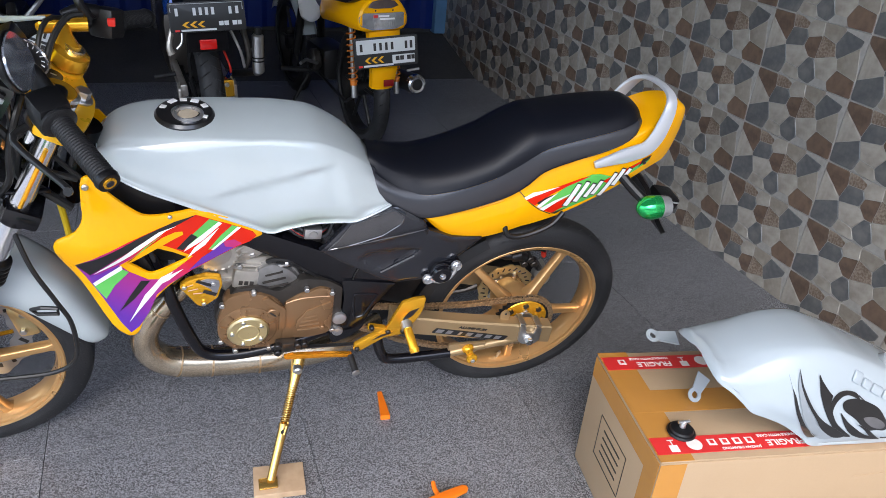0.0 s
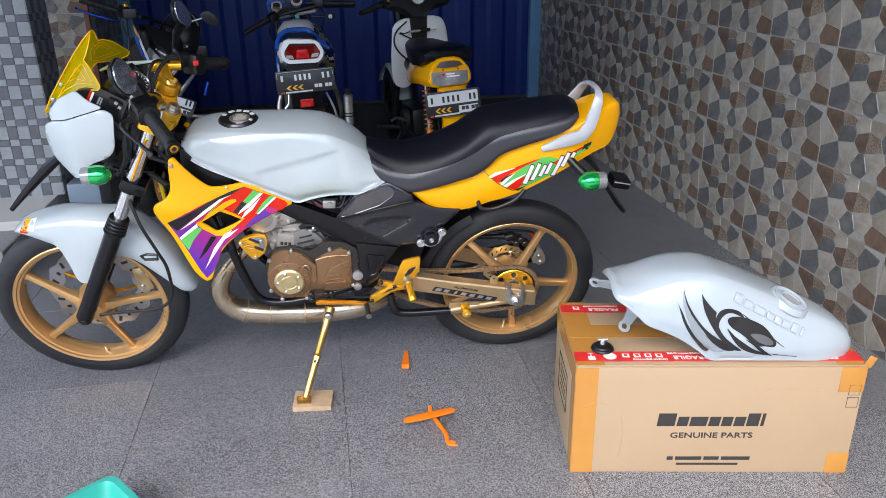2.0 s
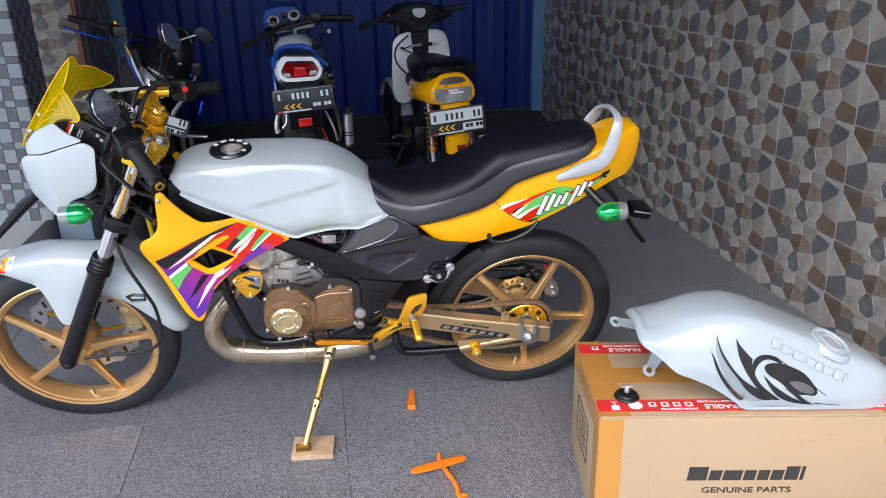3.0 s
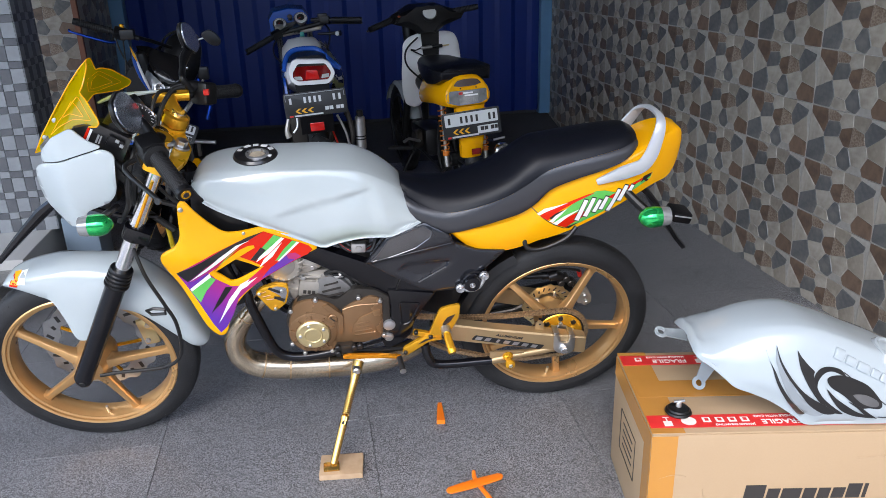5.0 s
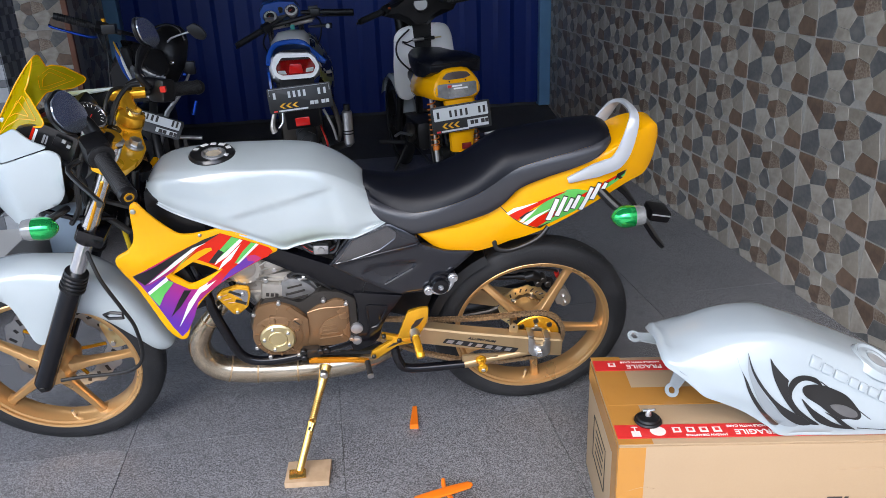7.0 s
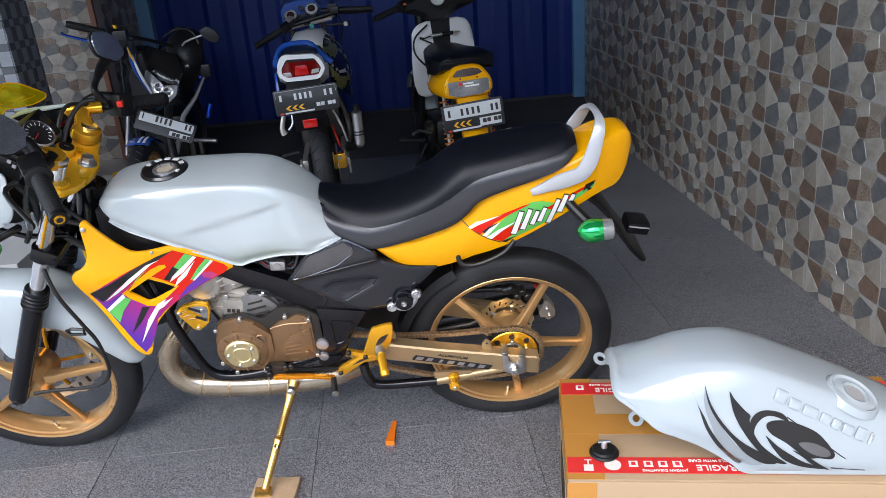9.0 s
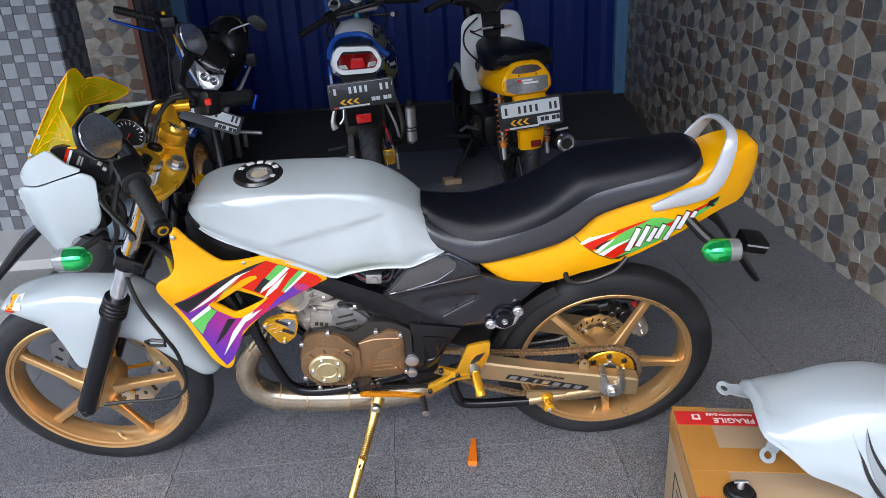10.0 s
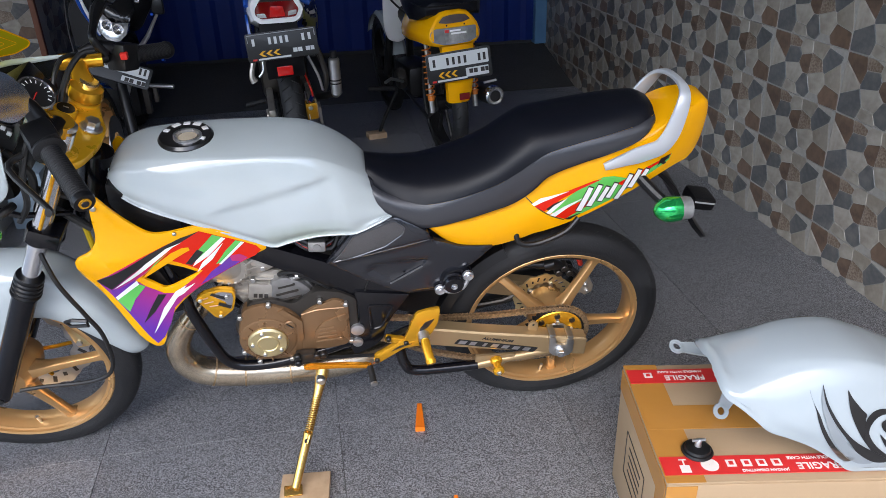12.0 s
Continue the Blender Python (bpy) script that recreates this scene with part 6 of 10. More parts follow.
mo = rounded([(-0.012, 0.05), (-0.075, 0.039), (-0.086, 0.008), (-0.052, -0.028), (-0.012, -0.045), (0.076, -0.049), (0.077, -0.016), (0.034, 0.028)], 0.022, 5)
mirror = part("mirror", mirror_shell(mo, 0.015), PLASTIC, bike, "black-backed wide mirror", m=Matrix.Translation(mir_c) @ mrot)
part("mirror_glass", plate([(x * 0.95, z * 0.93) for x, z in mo], -0.0085, -0.005, 0), MIRROR, mirror)
part("mirror_stem", tube([(0.294, -0.125, 1.018), (0.306, -0.118, 1.0), (0.322, -0.125, 0.965)], [0.010, 0.015, 0.017], 12, smooth=4), PLASTIC, bike)
part("choke_bracket", tube([(0.306, -0.114, 0.996), (0.314, -0.110, 0.986), (0.326, -0.100, 0.966)], [0.005, 0.007, 0.006], 8), GOLD, bike, "small gold bracket")
# speedometer
gauge_m = Matrix.Translation((0.287, -0.030, 0.980)) @ Vector((0, -1, 0)).rotation_difference(Vector((0.70, -0.25, 0.66)).normalized()).to_matrix().to_4x4()
gauge = part("gauge", lathe([(0.012, 0.045), (0.027, 0.035), (0.032, 0.010), (0.033, 0.0), (0.0335, -0.004), (0.030, -0.006), (0.029, -0.002)], (0, 0, 0), 'Y', 32), CHROME, bike, "round speedometer with a chrome rim", m=gauge_m)
part("dial", cyl(0.0295, 0.003, (0, -0.001, 0), 'Y', 32, 0), D_BLACK, gauge)
for k in range(13):
    w = radians(-130 + 260 * k / 12)
    part("dial_mark", box((0.0014, 0.0008, 0.006), (0.0235 * math.sin(w), -0.0028, 0.0235 * math.cos(w)), 0, Matrix.Rotation(w, 3, 'Y')), D_WHITE, gauge)
part("needle", box((0.0016, 0.001, 0.019), (-0.006, -0.0036, -0.007), 0, Matrix.Rotation(radians(220), 3, 'Y')), REDBTN, gauge)
part("gauge_stay", tube([(0.275, -0.025, 0.965), (0.268, -0.01, 0.93), (0.285, 0.0, 0.895)], 0.009, 8), PLASTIC, bike)
# mirror on the right, on its long stem
mr_n = Vector((1.0, 0.0, 0.12)).normalized()
mr_m = Matrix.Translation((0.352, 0.280, 1.061)) @ Vector((0, -1, 0)).rotation_difference(mr_n).to_matrix().to_4x4()
mro = rounded([(-0.05, 0.044), (0.018, 0.031), (0.069, 0.001), (0.085, -0.042), (0.019, -0.05), (-0.068, -0.011), (-0.074, 0.027)], 0.018, 5)
mirror_r = part("mirror", mirror_shell(mro, 0.013), PLASTIC, bike, "black-rimmed mirror on a stem", m=mr_m)
part("mirror_glass", plate([(x * 0.95, z * 0.93) for x, z in mro], -0.0085, -0.005, 0), MIRROR, mirror_r)
part("mirror_stem", tube([(0.352, 0.270, 1.030), (0.343, 0.245, 1.018), (0.343, 0.205, 1.008), (0.348, 0.160, 0.995), (0.362, 0.165, 0.962)], [0.012, 0.013, 0.008, 0.008, 0.010], 10, smooth=4), PLASTIC, bike)
part("lever_boot", tube([(0.318, 0.150, 0.975), (0.345, 0.165, 0.978), (0.371, 0.178, 0.968), (0.392, 0.196, 0.955)], [0.006, 0.011, 0.014, 0.011], 14, smooth=3), PLASTIC, bike, "black rubber brake lever boot")
part("throttle_cable", tube([(0.355, 0.128, 0.985), (0.33, 0.11, 0.985), (0.305, 0.07, 0.955), (0.29, 0.03, 0.90), (0.285, 0.0, 0.82)], 0.0055, 8, smooth=6), CABLE, bike, "black sleeved throttle cable")
cowl_inner = part("cowl_far_inner", panel(rounded([(0.150, 0.955), (0.168, 0.968), (0.228, 0.970), (0.296, 0.975), (0.29, 0.955), (0.25, 0.925), (0.19, 0.92)], 0.01), lambda x, z: 0.125 + 0.3 * (0.975 - z), 0.004, step=0.02), GREYPANEL, bike, "grey inside of the far cowl half")
part("cowl_far_rim", tube([(0.150, 0.123, 0.957), (0.19, 0.124, 0.971), (0.24, 0.124, 0.975), (0.296, 0.125, 0.979)], [0.003, 0.006, 0.006, 0.003], 8, smooth=4), WHITE, cowl_inner, "white rim of the far cowl half")
part("rubber_cup", tube([(0.315, -0.135, 0.955), (0.33, -0.15, 0.965)], [0.018, 0.014], 14), PLASTIC, bike)

# indicators
def indicator(tip, d, size, stem_to):
    """A pointed green indicator; d: the way of its tip."""
    d = Vector(d).normalized()
    t = Vector(tip)
    prof = [(0.0, 0.0008), (0.02, 0.10), (0.05, 0.19), (0.1, 0.29), (0.16, 0.38), (0.24, 0.45), (0.33, 0.49), (0.42, 0.5), (0.52, 0.49), (0.62, 0.47)]
    o = part("indicator", tube([t - d * size * a for a, _ in prof], [size * r * 0.62 for _, r in prof], 20), GREENLENS, bike, "pointed green indicator with clear rear", smooth=80)
    part("indicator_rear", tube([t - d * size * a for a in (0.62, 0.75, 0.88, 0.92)], [size * 0.29, size * 0.285, size * 0.26, size * 0.16], 20), CLEARLENS, o)
    return o


indicator((0.238, -0.235, 0.828), (1, 0, 0.02), 0.078, None)
part("indicator_stem", tube([(0.19, -0.21, 0.82), (0.20, -0.16, 0.81), (0.21, -0.11, 0.80)], 0.008, 10, smooth=3), PLASTIC, bike)
indicator((1.430, -0.16, 0.707), (-1, 0, -0.02), 0.088, None)
part("indicator_stem", tube([(1.475, -0.14, 0.70), (1.45, -0.11, 0.715), (1.415, -0.07, 0.745)], [0.011, 0.012, 0.011], 10, smooth=3), PLASTIC, bike)

# front mudguard ----
FEND = [((-0.145, 0.548), (-0.142, 0.544), 0.02), ((-0.125, 0.568), (-0.118, 0.554), 0.042), ((-0.09, 0.583), (-0.085, 0.548), 0.054), ((-0.05, 0.594), (-0.05, 0.533), 0.06), ((-0.005, 0.602), (-0.022, 0.515), 0.063),
        ((0.02, 0.605), (-0.005, 0.46), 0.066), ((0.05, 0.605), (0.01, 0.395), 0.068), ((0.085, 0.602), (0.045, 0.40), 0.068), ((0.115, 0.596), (0.085, 0.468), 0.066), ((0.145, 0.593), (0.12, 0.478), 0.064),
        ((0.178, 0.575), (0.16, 0.468), 0.063), ((0.21, 0.548), (0.195, 0.442), 0.062), ((0.25, 0.502), (0.228, 0.405), 0.06), ((0.285, 0.44), (0.26, 0.365), 0.056), ((0.31, 0.375), (0.285, 0.33), 0.048), ((0.322, 0.333), (0.304, 0.314), 0.034), ((0.322, 0.318), (0.314, 0.312), 0.02)]
rings = []
for i in range(len(FEND) - 1):
    for j in range(4):
        t = j / 4
        z0, a, b, c = FEND[max(i - 1, 0)], FEND[i], FEND[i + 1], FEND[min(i + 2, len(FEND) - 1)]

        def cr(p0, p1, p2, p3):
            return 0.5 * (2 * p1 + (p2 - p0) * t + (2 * p0 - 5 * p1 + 4 * p2 - p3) * t * t + (3 * p1 - p0 - 3 * p2 + p3) * t ** 3)
        tx, tz = cr(z0[0][0], a[0][0], b[0][0], c[0][0]), cr(z0[0][1], a[0][1], b[0][1], c[0][1])
        lx, lz = cr(z0[1][0], a[1][0], b[1][0], c[1][0]), cr(z0[1][1], a[1][1], b[1][1], c[1][1])
        w = cr(z0[2], a[2], b[2], c[2])
        sec = [(0.0, 0.0), (0.45, 0.015), (0.75, 0.08), (0.92, 0.22), (0.99, 0.42), (1.0, 0.7), (0.98, 1.0)]
        out = [(-w * a1, tx + (lx - tx) * b1, tz + (lz - tz) * b1) for a1, b1 in sec]
        full = [(x, y, z) for y, x, z in reversed(out)] + [(x, -y, z) for y, x, z in out[1:]]
        inn = [(x - (x - FX) * 0.012, y * 0.95, z - (z - FZ) * 0.012) for x, y, z in reversed(full)]
        rings.append(full + inn)
mudguard = part("front_mudguard", loft(rings), WHITE, bike, "white front mudguard with a small sticker", smooth=50)
def guard_y(x, z):
    """The left flank of the mudguard's tip."""
    zt, zl, w = lerp_table([(-0.145, 0.548, 0.544, 0.02), (-0.125, 0.568, 0.554, 0.042), (-0.09, 0.583, 0.548, 0.054), (-0.05, 0.594, 0.533, 0.06)], x)
    t = min(max((zt - z) / (zt - zl), 0), 1)
    return -w * lerp_table([(0.0, 0.3), (0.08, 0.75), (0.22, 0.92), (0.42, 0.99), (1.0, 0.98)], t)[0] - 0.0022


for dx, dz, mt in ((0.0, 0.0, D_RED), (0.006, 0.006, PLATEYEL), (0.03, 0.008, D_WHITE)):
    part("sticker", panel([(-0.113 + dx * 0.7, 0.562 + dz), (-0.107 + dx * 0.7, 0.578 + dz), (-0.09 + dx * 0.7, 0.583 + dz), (-0.093 + dx * 0.7, 0.561 + dz)], guard_y, 0.001, step=0.006), mt, mudguard)

# swingarm, chain, rear brake ----
swing = part("swingarm", loft([[(x, y, z) for y, z in ((-0.118, zt - 0.004), (-0.114, zt), (-0.086, zt), (-0.082, zt - 0.004), (-0.082, zb + 0.004), (-0.086, zb), (-0.114, zb), (-0.118, zb + 0.004))]
                               for x, zt, zb in ((0.93, 0.402, 0.342), (0.95, 0.395, 0.338), (0.98, 0.382, 0.327), (1.10, 0.353, 0.298), (1.20, 0.332, 0.276), (1.30, 0.311, 0.253), (1.352, 0.301, 0.243))]), SWINGGOLD, bike, "champagne aluminium box swingarm", smooth=20)
part("swingarm_far", loft([[(x, y, z) for y, z in ((0.086, zt), (0.114, zt), (0.114, zb), (0.086, zb))] for x, zt, zb in ((1.06, 0.362, 0.31), (1.36, 0.286, 0.232))]), SWINGGOLD, bike)
part("shock_linkage", box((0.17, 0.12, 0.13), (0.93, 0.01, 0.44), 0.02, Matrix.Rotation(radians(20), 3, 'Y')), PLASTIC, bike)
part("shock_body", tube([(0.97, 0.0, 0.40), (0.93, 0.0, 0.60)], 0.035, 14), BLACKSTEEL, bike)
part("swing_cap", box((0.008, 0.034, 0.052), (1.354, -0.1, 0.271), 0.002), SWINGGOLD, swing)
for x, z in ((0.985, 0.388), (1.225, 0.328)):
    part("chain_guard_tab", plate(rounded([(x - 0.012, z), (x - 0.012, z + 0.02), (x, z + 0.03), (x + 0.012, z + 0.02), (x + 0.012, z - 0.006)], 0.005), -0.1, -0.094, 0.001), SWINGGOLD, swing)
    part("tab_hole", cyl(0.003, 0.007, (x, -0.097, z + 0.018), seg=10, bevel=0), D_BLACK, swing)
# word marks on the swingarm: a dark slanted plate with pale strokes
def arm_z(x):
    return 0.3425 - 0.285 * (x - 1.035)


mark = part("mark_plate", plate(rounded([(1.031, arm_z(1.031) - 0.016), (1.042, arm_z(1.042) + 0.001), (1.238, arm_z(1.238) + 0.001), (1.226, arm_z(1.226) - 0.016)], 0.004), -0.1189, -0.1175, 0), D_BLACK, swing)
for k, wide in enumerate((0.024, 0.020, 0.010, 0.022, 0.022, 0.022, 0.022)):
    x = 1.040 + 0.0262 * k + (0.006 if k == 2 else 0)
    part("mark_stroke", plate([(x, arm_z(x) - 0.013), (x + 0.007, arm_z(x + 0.007) - 0.002), (x + 0.007 + wide * 0.7, arm_z(x + 0.007 + wide * 0.7) - 0.002), (x + wide * 0.7, arm_z(x + wide * 0.7) - 0.013)], -0.1196, -0.1185, 0), STEEL, mark)
words("printed_word", "ALUMINIUM", 0.0105, pose(1.136, -0.1188, 0.3265, 90, 15.5, 0), D_BLACK, swing, stretch=1.35, shear=0.2)
u_line = [(1.261, 0.325), (1.277, 0.320), (1.279, 0.302), (1.285, 0.296), (1.299, 0.292), (1.305, 0.297), (1.306, 0.313), (1.322, 0.308), (1.323, 0.268), (1.314, 0.256), (1.300, 0.253), (1.275, 0.260), (1.264, 0.272)]
adj = part("chain_adjuster", plate(rounded(u_line, 0.004, 3), -0.126, -0.1185, 0.0012), STEEL, swing, "zinc chain adjuster clamp")
for x, z in ((1.269, 0.3235), (1.314, 0.3115)):
    part("clamp_strap", box((0.016, 0.036, 0.004), (x, -0.103, z + 0.002), 0.001, Matrix.Rotation(radians(14), 3, 'Y')), STEEL, adj)
part("axle_washer", cyl(0.013, 0.005, (1.290, -0.128, 0.276), seg=24, bevel=0.001), STEEL, adj)
part("axle_nut", cyl(0.0105, 0.012, (1.290, -0.135, 0.276), seg=6, bevel=0.001), CHROME, adj)
# rear brake behind the wheel
rear_cal = part("rear_caliper", plate(rounded([(1.385, 0.284), (1.400, 0.325), (1.410, 0.328), (1.433, 0.290), (1.432, 0.268), (1.412, 0.256), (1.402, 0.268), (1.392, 0.266)], 0.006), 0.075, 0.110, 0.004), ALU, bike, "cast aluminium rear brake caliper")
part("caliper_pin", cyl(0.006, 0.012, (1.408, 0.072, 0.300), seg=12), STEEL, rear_cal)
part("caliper_pin", cyl(0.006, 0.012, (1.415, 0.072, 0.276), seg=12), STEEL, rear_cal)
lk = part("brake_linkage", tube([(1.193, 0.06, 0.396), (1.262, 0.06, 0.394), (1.268, 0.06, 0.394), (1.305, 0.06, 0.392)], [0.008, 0.008, 0.012, 0.012], 12), PLASTIC, bike, "black rear brake linkage")
part("linkage_joint", tube([(1.285, 0.055, 0.392), (1.305, 0.055, 0.398), (1.325, 0.055, 0.388)], [0.014, 0.017, 0.012], 12), BLACKSTEEL, lk)
for x, z in ((1.322, 0.372), (1.350, 0.370), (1.336, 0.386)):
    part("linkage_bolt", cyl(0.0095, 0.03, (x, 0.055, z), seg=14, bevel=0.002), DARKALU, lk)
part("linkage_arm", tube([(1.32, 0.06, 0.385), (1.352, 0.06, 0.372), (1.392, 0.085, 0.318)], [0.010, 0.011, 0.010], 10), BLACKSTEEL, lk)
part("rear_brake_hose", tube([(1.20, 0.05, 0.412), (1.29, 0.05, 0.422), (1.362, 0.05, 0.414), (1.377, 0.055, 0.402)], 0.004, 8, smooth=4), CABLE, lk)
part("hose_banjo", tube([(1.374, 0.055, 0.404), (1.381, 0.06, 0.384)], 0.007, 10), REDBTN, lk)
part("torque_arm", tube([(1.10, 0.09, 0.240), (1.193, 0.09, 0.252), (1.225, 0.09, 0.266)], [0.009, 0.008, 0.012], 10), DARKALU, bike, "dull steel torque arm")
part("rear_axle", rod((RX, -0.12, RZ), (RX, 0.12, RZ), 0.008, 12), STEEL, bike)
# sprocket
SPY = -0.066
spr = 0.080
sprocket = part("sprocket", loft([[(RX + q * math.cos(w), yy, RZ + q * math.sin(w)) for q, yy in ((spr + 0.004 * (1 if k % 2 else -1), SPY - 0.002), (spr + 0.004 * (1 if k % 2 else -1), SPY + 0.002), (0.062, SPY + 0.002), (0.062, SPY - 0.002))]
                                  for k, w in ((k, 2 * math.pi * k / 76) for k in range(77))], cap=False), BLACKSTEEL, bike, "black steel sprocket with gold carrier", smooth=0)
part("sprocket_carrier", lathe([(0.03, SPY - 0.004), (0.066, SPY - 0.004), (0.068, SPY - 0.002), (0.068, SPY + 0.003), (0.03, SPY + 0.004)], (RX, 0, RZ), seg=48), GOLD, sprocket, "gold anodised sprocket carrier")
for k in range(8):
    w = 2 * math.pi * k / 8
    part("carrier_hole", cyl(0.0075, 0.004, (RX + 0.054 * math.cos(w), SPY - 0.0055, RZ + 0.054 * math.sin(w)), seg=14, bevel=0), D_BLACK, sprocket)
for k in range(5):
    w = 2 * math.pi * k / 5 + 0.3
    part("sprocket_nut", cyl(0.006, 0.008, (RX + 0.039 * math.cos(w), SPY - 0.008, RZ + 0.039 * math.sin(w)), seg=6, bevel=0.001), STEEL, sprocket)
part("hub_flange", lathe([(0.012, SPY - 0.008), (0.03, SPY - 0.008), (0.034, SPY - 0.002), (0.034, SPY + 0.02)], (RX, 0, RZ), seg=32), STEEL, sprocket)
# chain: links along the path round both sprockets
path = []
for k in range(13):
    w = radians(97 - 194 * k / 12)
    path.append(Vector((RX + spr * math.cos(w), SPY, RZ + spr * math.sin(w))))
path += [Vector((1.2, SPY, 0.196)), Vector((1.07, SPY, 0.220)), Vector((0.976, SPY, 0.255)), Vector((0.90, SPY, 0.30))]
for k in range(9):
    w = radians(255 - 150 * k / 8)
    path.append(Vector((0.845 + 0.03 * math.cos(w), SPY, 0.348 + 0.03 * math.sin(w) + 0.012)))
path += [Vector((0.90, SPY, 0.380)), Vector((1.022, SPY, 0.364)), Vector((1.131, SPY, 0.358))]
dense = []
for i, a in enumerate(path):
    b = path[(i + 1) % len(path)]
    n = max(1, int((b - a).length / 0.002))
    dense += [a.lerp(b, j / n) for j in range(n)]
bm = bmesh.new()
run, last = 0.0, dense[0]
k = 0
for p in dense[1:]:
    run += (p - last).length
    if run >= 0.0127:
        d = (p - last).normalized()
        n = d.cross(Vector((0, 1, 0)))
        for yy in ((-0.006, -0.0045) if k % 2 else (-0.0045, -0.003)), ((0.0045, 0.006) if k % 2 else (0.003, 0.0045)):
            ol = []
            for a, b in ((-0.0085, 0.0), (-0.006, 0.0048), (-0.001, 0.0032), (0.001, 0.0032), (0.006, 0.0048), (0.0085, 0.0), (0.006, -0.0048), (0.001, -0.0032), (-0.001, -0.0032), (-0.006, -0.0048)):
                q = p - d * 0.00635 + d * a * 1.05 + n * b * 1.45
                ol.append(q)
            va = [bm.verts.new(q + Vector((0, yy[0], 0))) for q in ol]
            vb = [bm.verts.new(q + Vector((0, yy[1], 0))) for q in ol]
            bm.faces.new(va)
            bm.faces.new(list(reversed(vb)))
            for i in range(10):
                bm.faces.new((va[i - 1], va[i], vb[i], vb[i - 1]))
        k += 1
        run = 0.0
        last = p
part("chain", bm, CHAINMAT, bike, "oily brown drive chain", smooth=0)
part("torque_rod", tube([(0.905, -0.10, 0.31), (0.915, -0.112, 0.27), (0.945, -0.115, 0.245), (1.09, -0.115, 0.243)], 0.0125, 12, smooth=6), FRAMEBLK, bike, "black bent brake torque rod")
part("swing_brace", tube([(1.085, -0.115, 0.243), (1.15, -0.112, 0.252), (1.28, -0.105, 0.262)], 0.0105, 12), SWINGGOLD, swing)
part("brace_plate", plate(rounded([(1.085, 0.275), (1.185, 0.27), (1.175, 0.25), (1.15, 0.235), (1.085, 0.23)], 0.005), -0.118, -0.11, 0.001), SWINGGOLD, swing)
spool = part("stand_spool", lathe([(0.004, -0.16), (0.013, -0.158), (0.014, -0.152), (0.0095, -0.146), (0.0095, -0.132), (0.014, -0.126), (0.015, -0.12), (0.004, -0.118)], (1.135, 0, 0.258), seg=24), GOLD, swing, "gold paddock stand spool")
part("spool_bolt", cyl(0.006, 0.006, (1.135, -0.161, 0.258), seg=6, bevel=0.001), STEEL, spool)

# shock linkage cover and rear hugger
part("rear_hugger", loft([[(RX + (0.305 - k) * math.cos(w) , y, RZ + (0.305 - k) * math.sin(w)) for y, k in ((-0.06, 0.025), (-0.05, 0.004), (0.0, 0.0), (0.05, 0.004), (0.06, 0.025), (0.05, 0.012), (0.0, 0.006), (-0.05, 0.012))] for w in (radians(118 + 62 * k / 14) for k in range(15))]), PLASTIC, bike, "black plastic rear hugger")
mount = part("passenger_peg_bracket", plate(rounded([(0.990, 0.492), (0.996, 0.514), (1.012, 0.536), (1.04, 0.546), (1.07, 0.543), (1.074, 0.528), (1.05, 0.503), (1.02, 0.488), (1.0, 0.484)], 0.008), -0.108, -0.09, 0.003), FRAMEBLK, bike)
part("bracket_boss", lathe([(0.0004, -0.125), (0.020, -0.124), (0.025, -0.117), (0.027, -0.106)], (1.029, 0, 0.515), seg=32), FRAMEBLK, mount)
part("boss_ring", lathe([(0.0245, -0.1165), (0.0262, -0.1185), (0.0275, -0.1165), (0.0275, -0.112)], (1.029, 0, 0.515), seg=32), GREYPANEL, mount)
part("bracket_strap", tube([(1.06, -0.115, 0.536), (1.057, -0.116, 0.52), (1.046, -0.116, 0.502), (1.025, -0.116, 0.494), (1.0, -0.115, 0.503)], 0.006, 8, smooth=4), CAPALU, mount, "curved silver bracket strap")
for x, z, r in ((1.060, 0.535, 0.0125), (0.999, 0.501, 0.0125), (1.029, 0.515, 0.0075)):
    part("bracket_bolt", lathe([(0.0003, -0.005), (r * 0.35, -0.005), (r * 0.4, -0.003), (r * 0.8, -0.004), (r, -0.001), (r, 0.006)], (x, -0.117 if r > 0.008 else -0.125, z), seg=20), CAPALU, mount, "dull round bolt")
part("rear_hook", tube([(1.165, -0.085, 0.63), (1.172, -0.1, 0.603), (1.21, -0.102, 0.598), (1.27, -0.1, 0.622), (1.30, -0.09, 0.65)], 0.006, 10, smooth=5), BLACKSTEEL, bike, "black luggage hook under the tail")
part("inner_fender", loft([[(x, y, z) for y, z in ((-0.055, z0), (0.055, z0), (0.055, z0 - 0.015), (-0.055, z0 - 0.015))] for x, z0 in ((1.0, 0.64), (1.15, 0.64), (1.30, 0.69), (1.42, 0.75), (1.49, 0.785))]), PLASTIC, bike)
hang = part("plate_hanger", loft([[(x, y * w, z) for y in (-1, -0.9, 0.9, 1) for z in ((z0 if abs(y) < 1 else z0 - 0.004),)] + [(x - 0.006, y * w, z0 - 0.012) for y in (0.9, -0.9)] for x, z0, w in ((1.46, 0.748, 0.05), (1.50, 0.715, 0.055), (1.525, 0.688, 0.06), (1.555, 0.637, 0.065), (1.59, 0.585, 0.068), (1.615, 0.555, 0.066), (1.627, 0.541, 0.055))]), PLASTIC, bike, "long black rear mudguard flap", smooth=40)
part("plate_lamp", box((0.055, 0.06, 0.03), (1.600, -0.03, 0.632), 0.008, Matrix.Rotation(radians(12), 3, 'Y')), PLASTIC, hang)
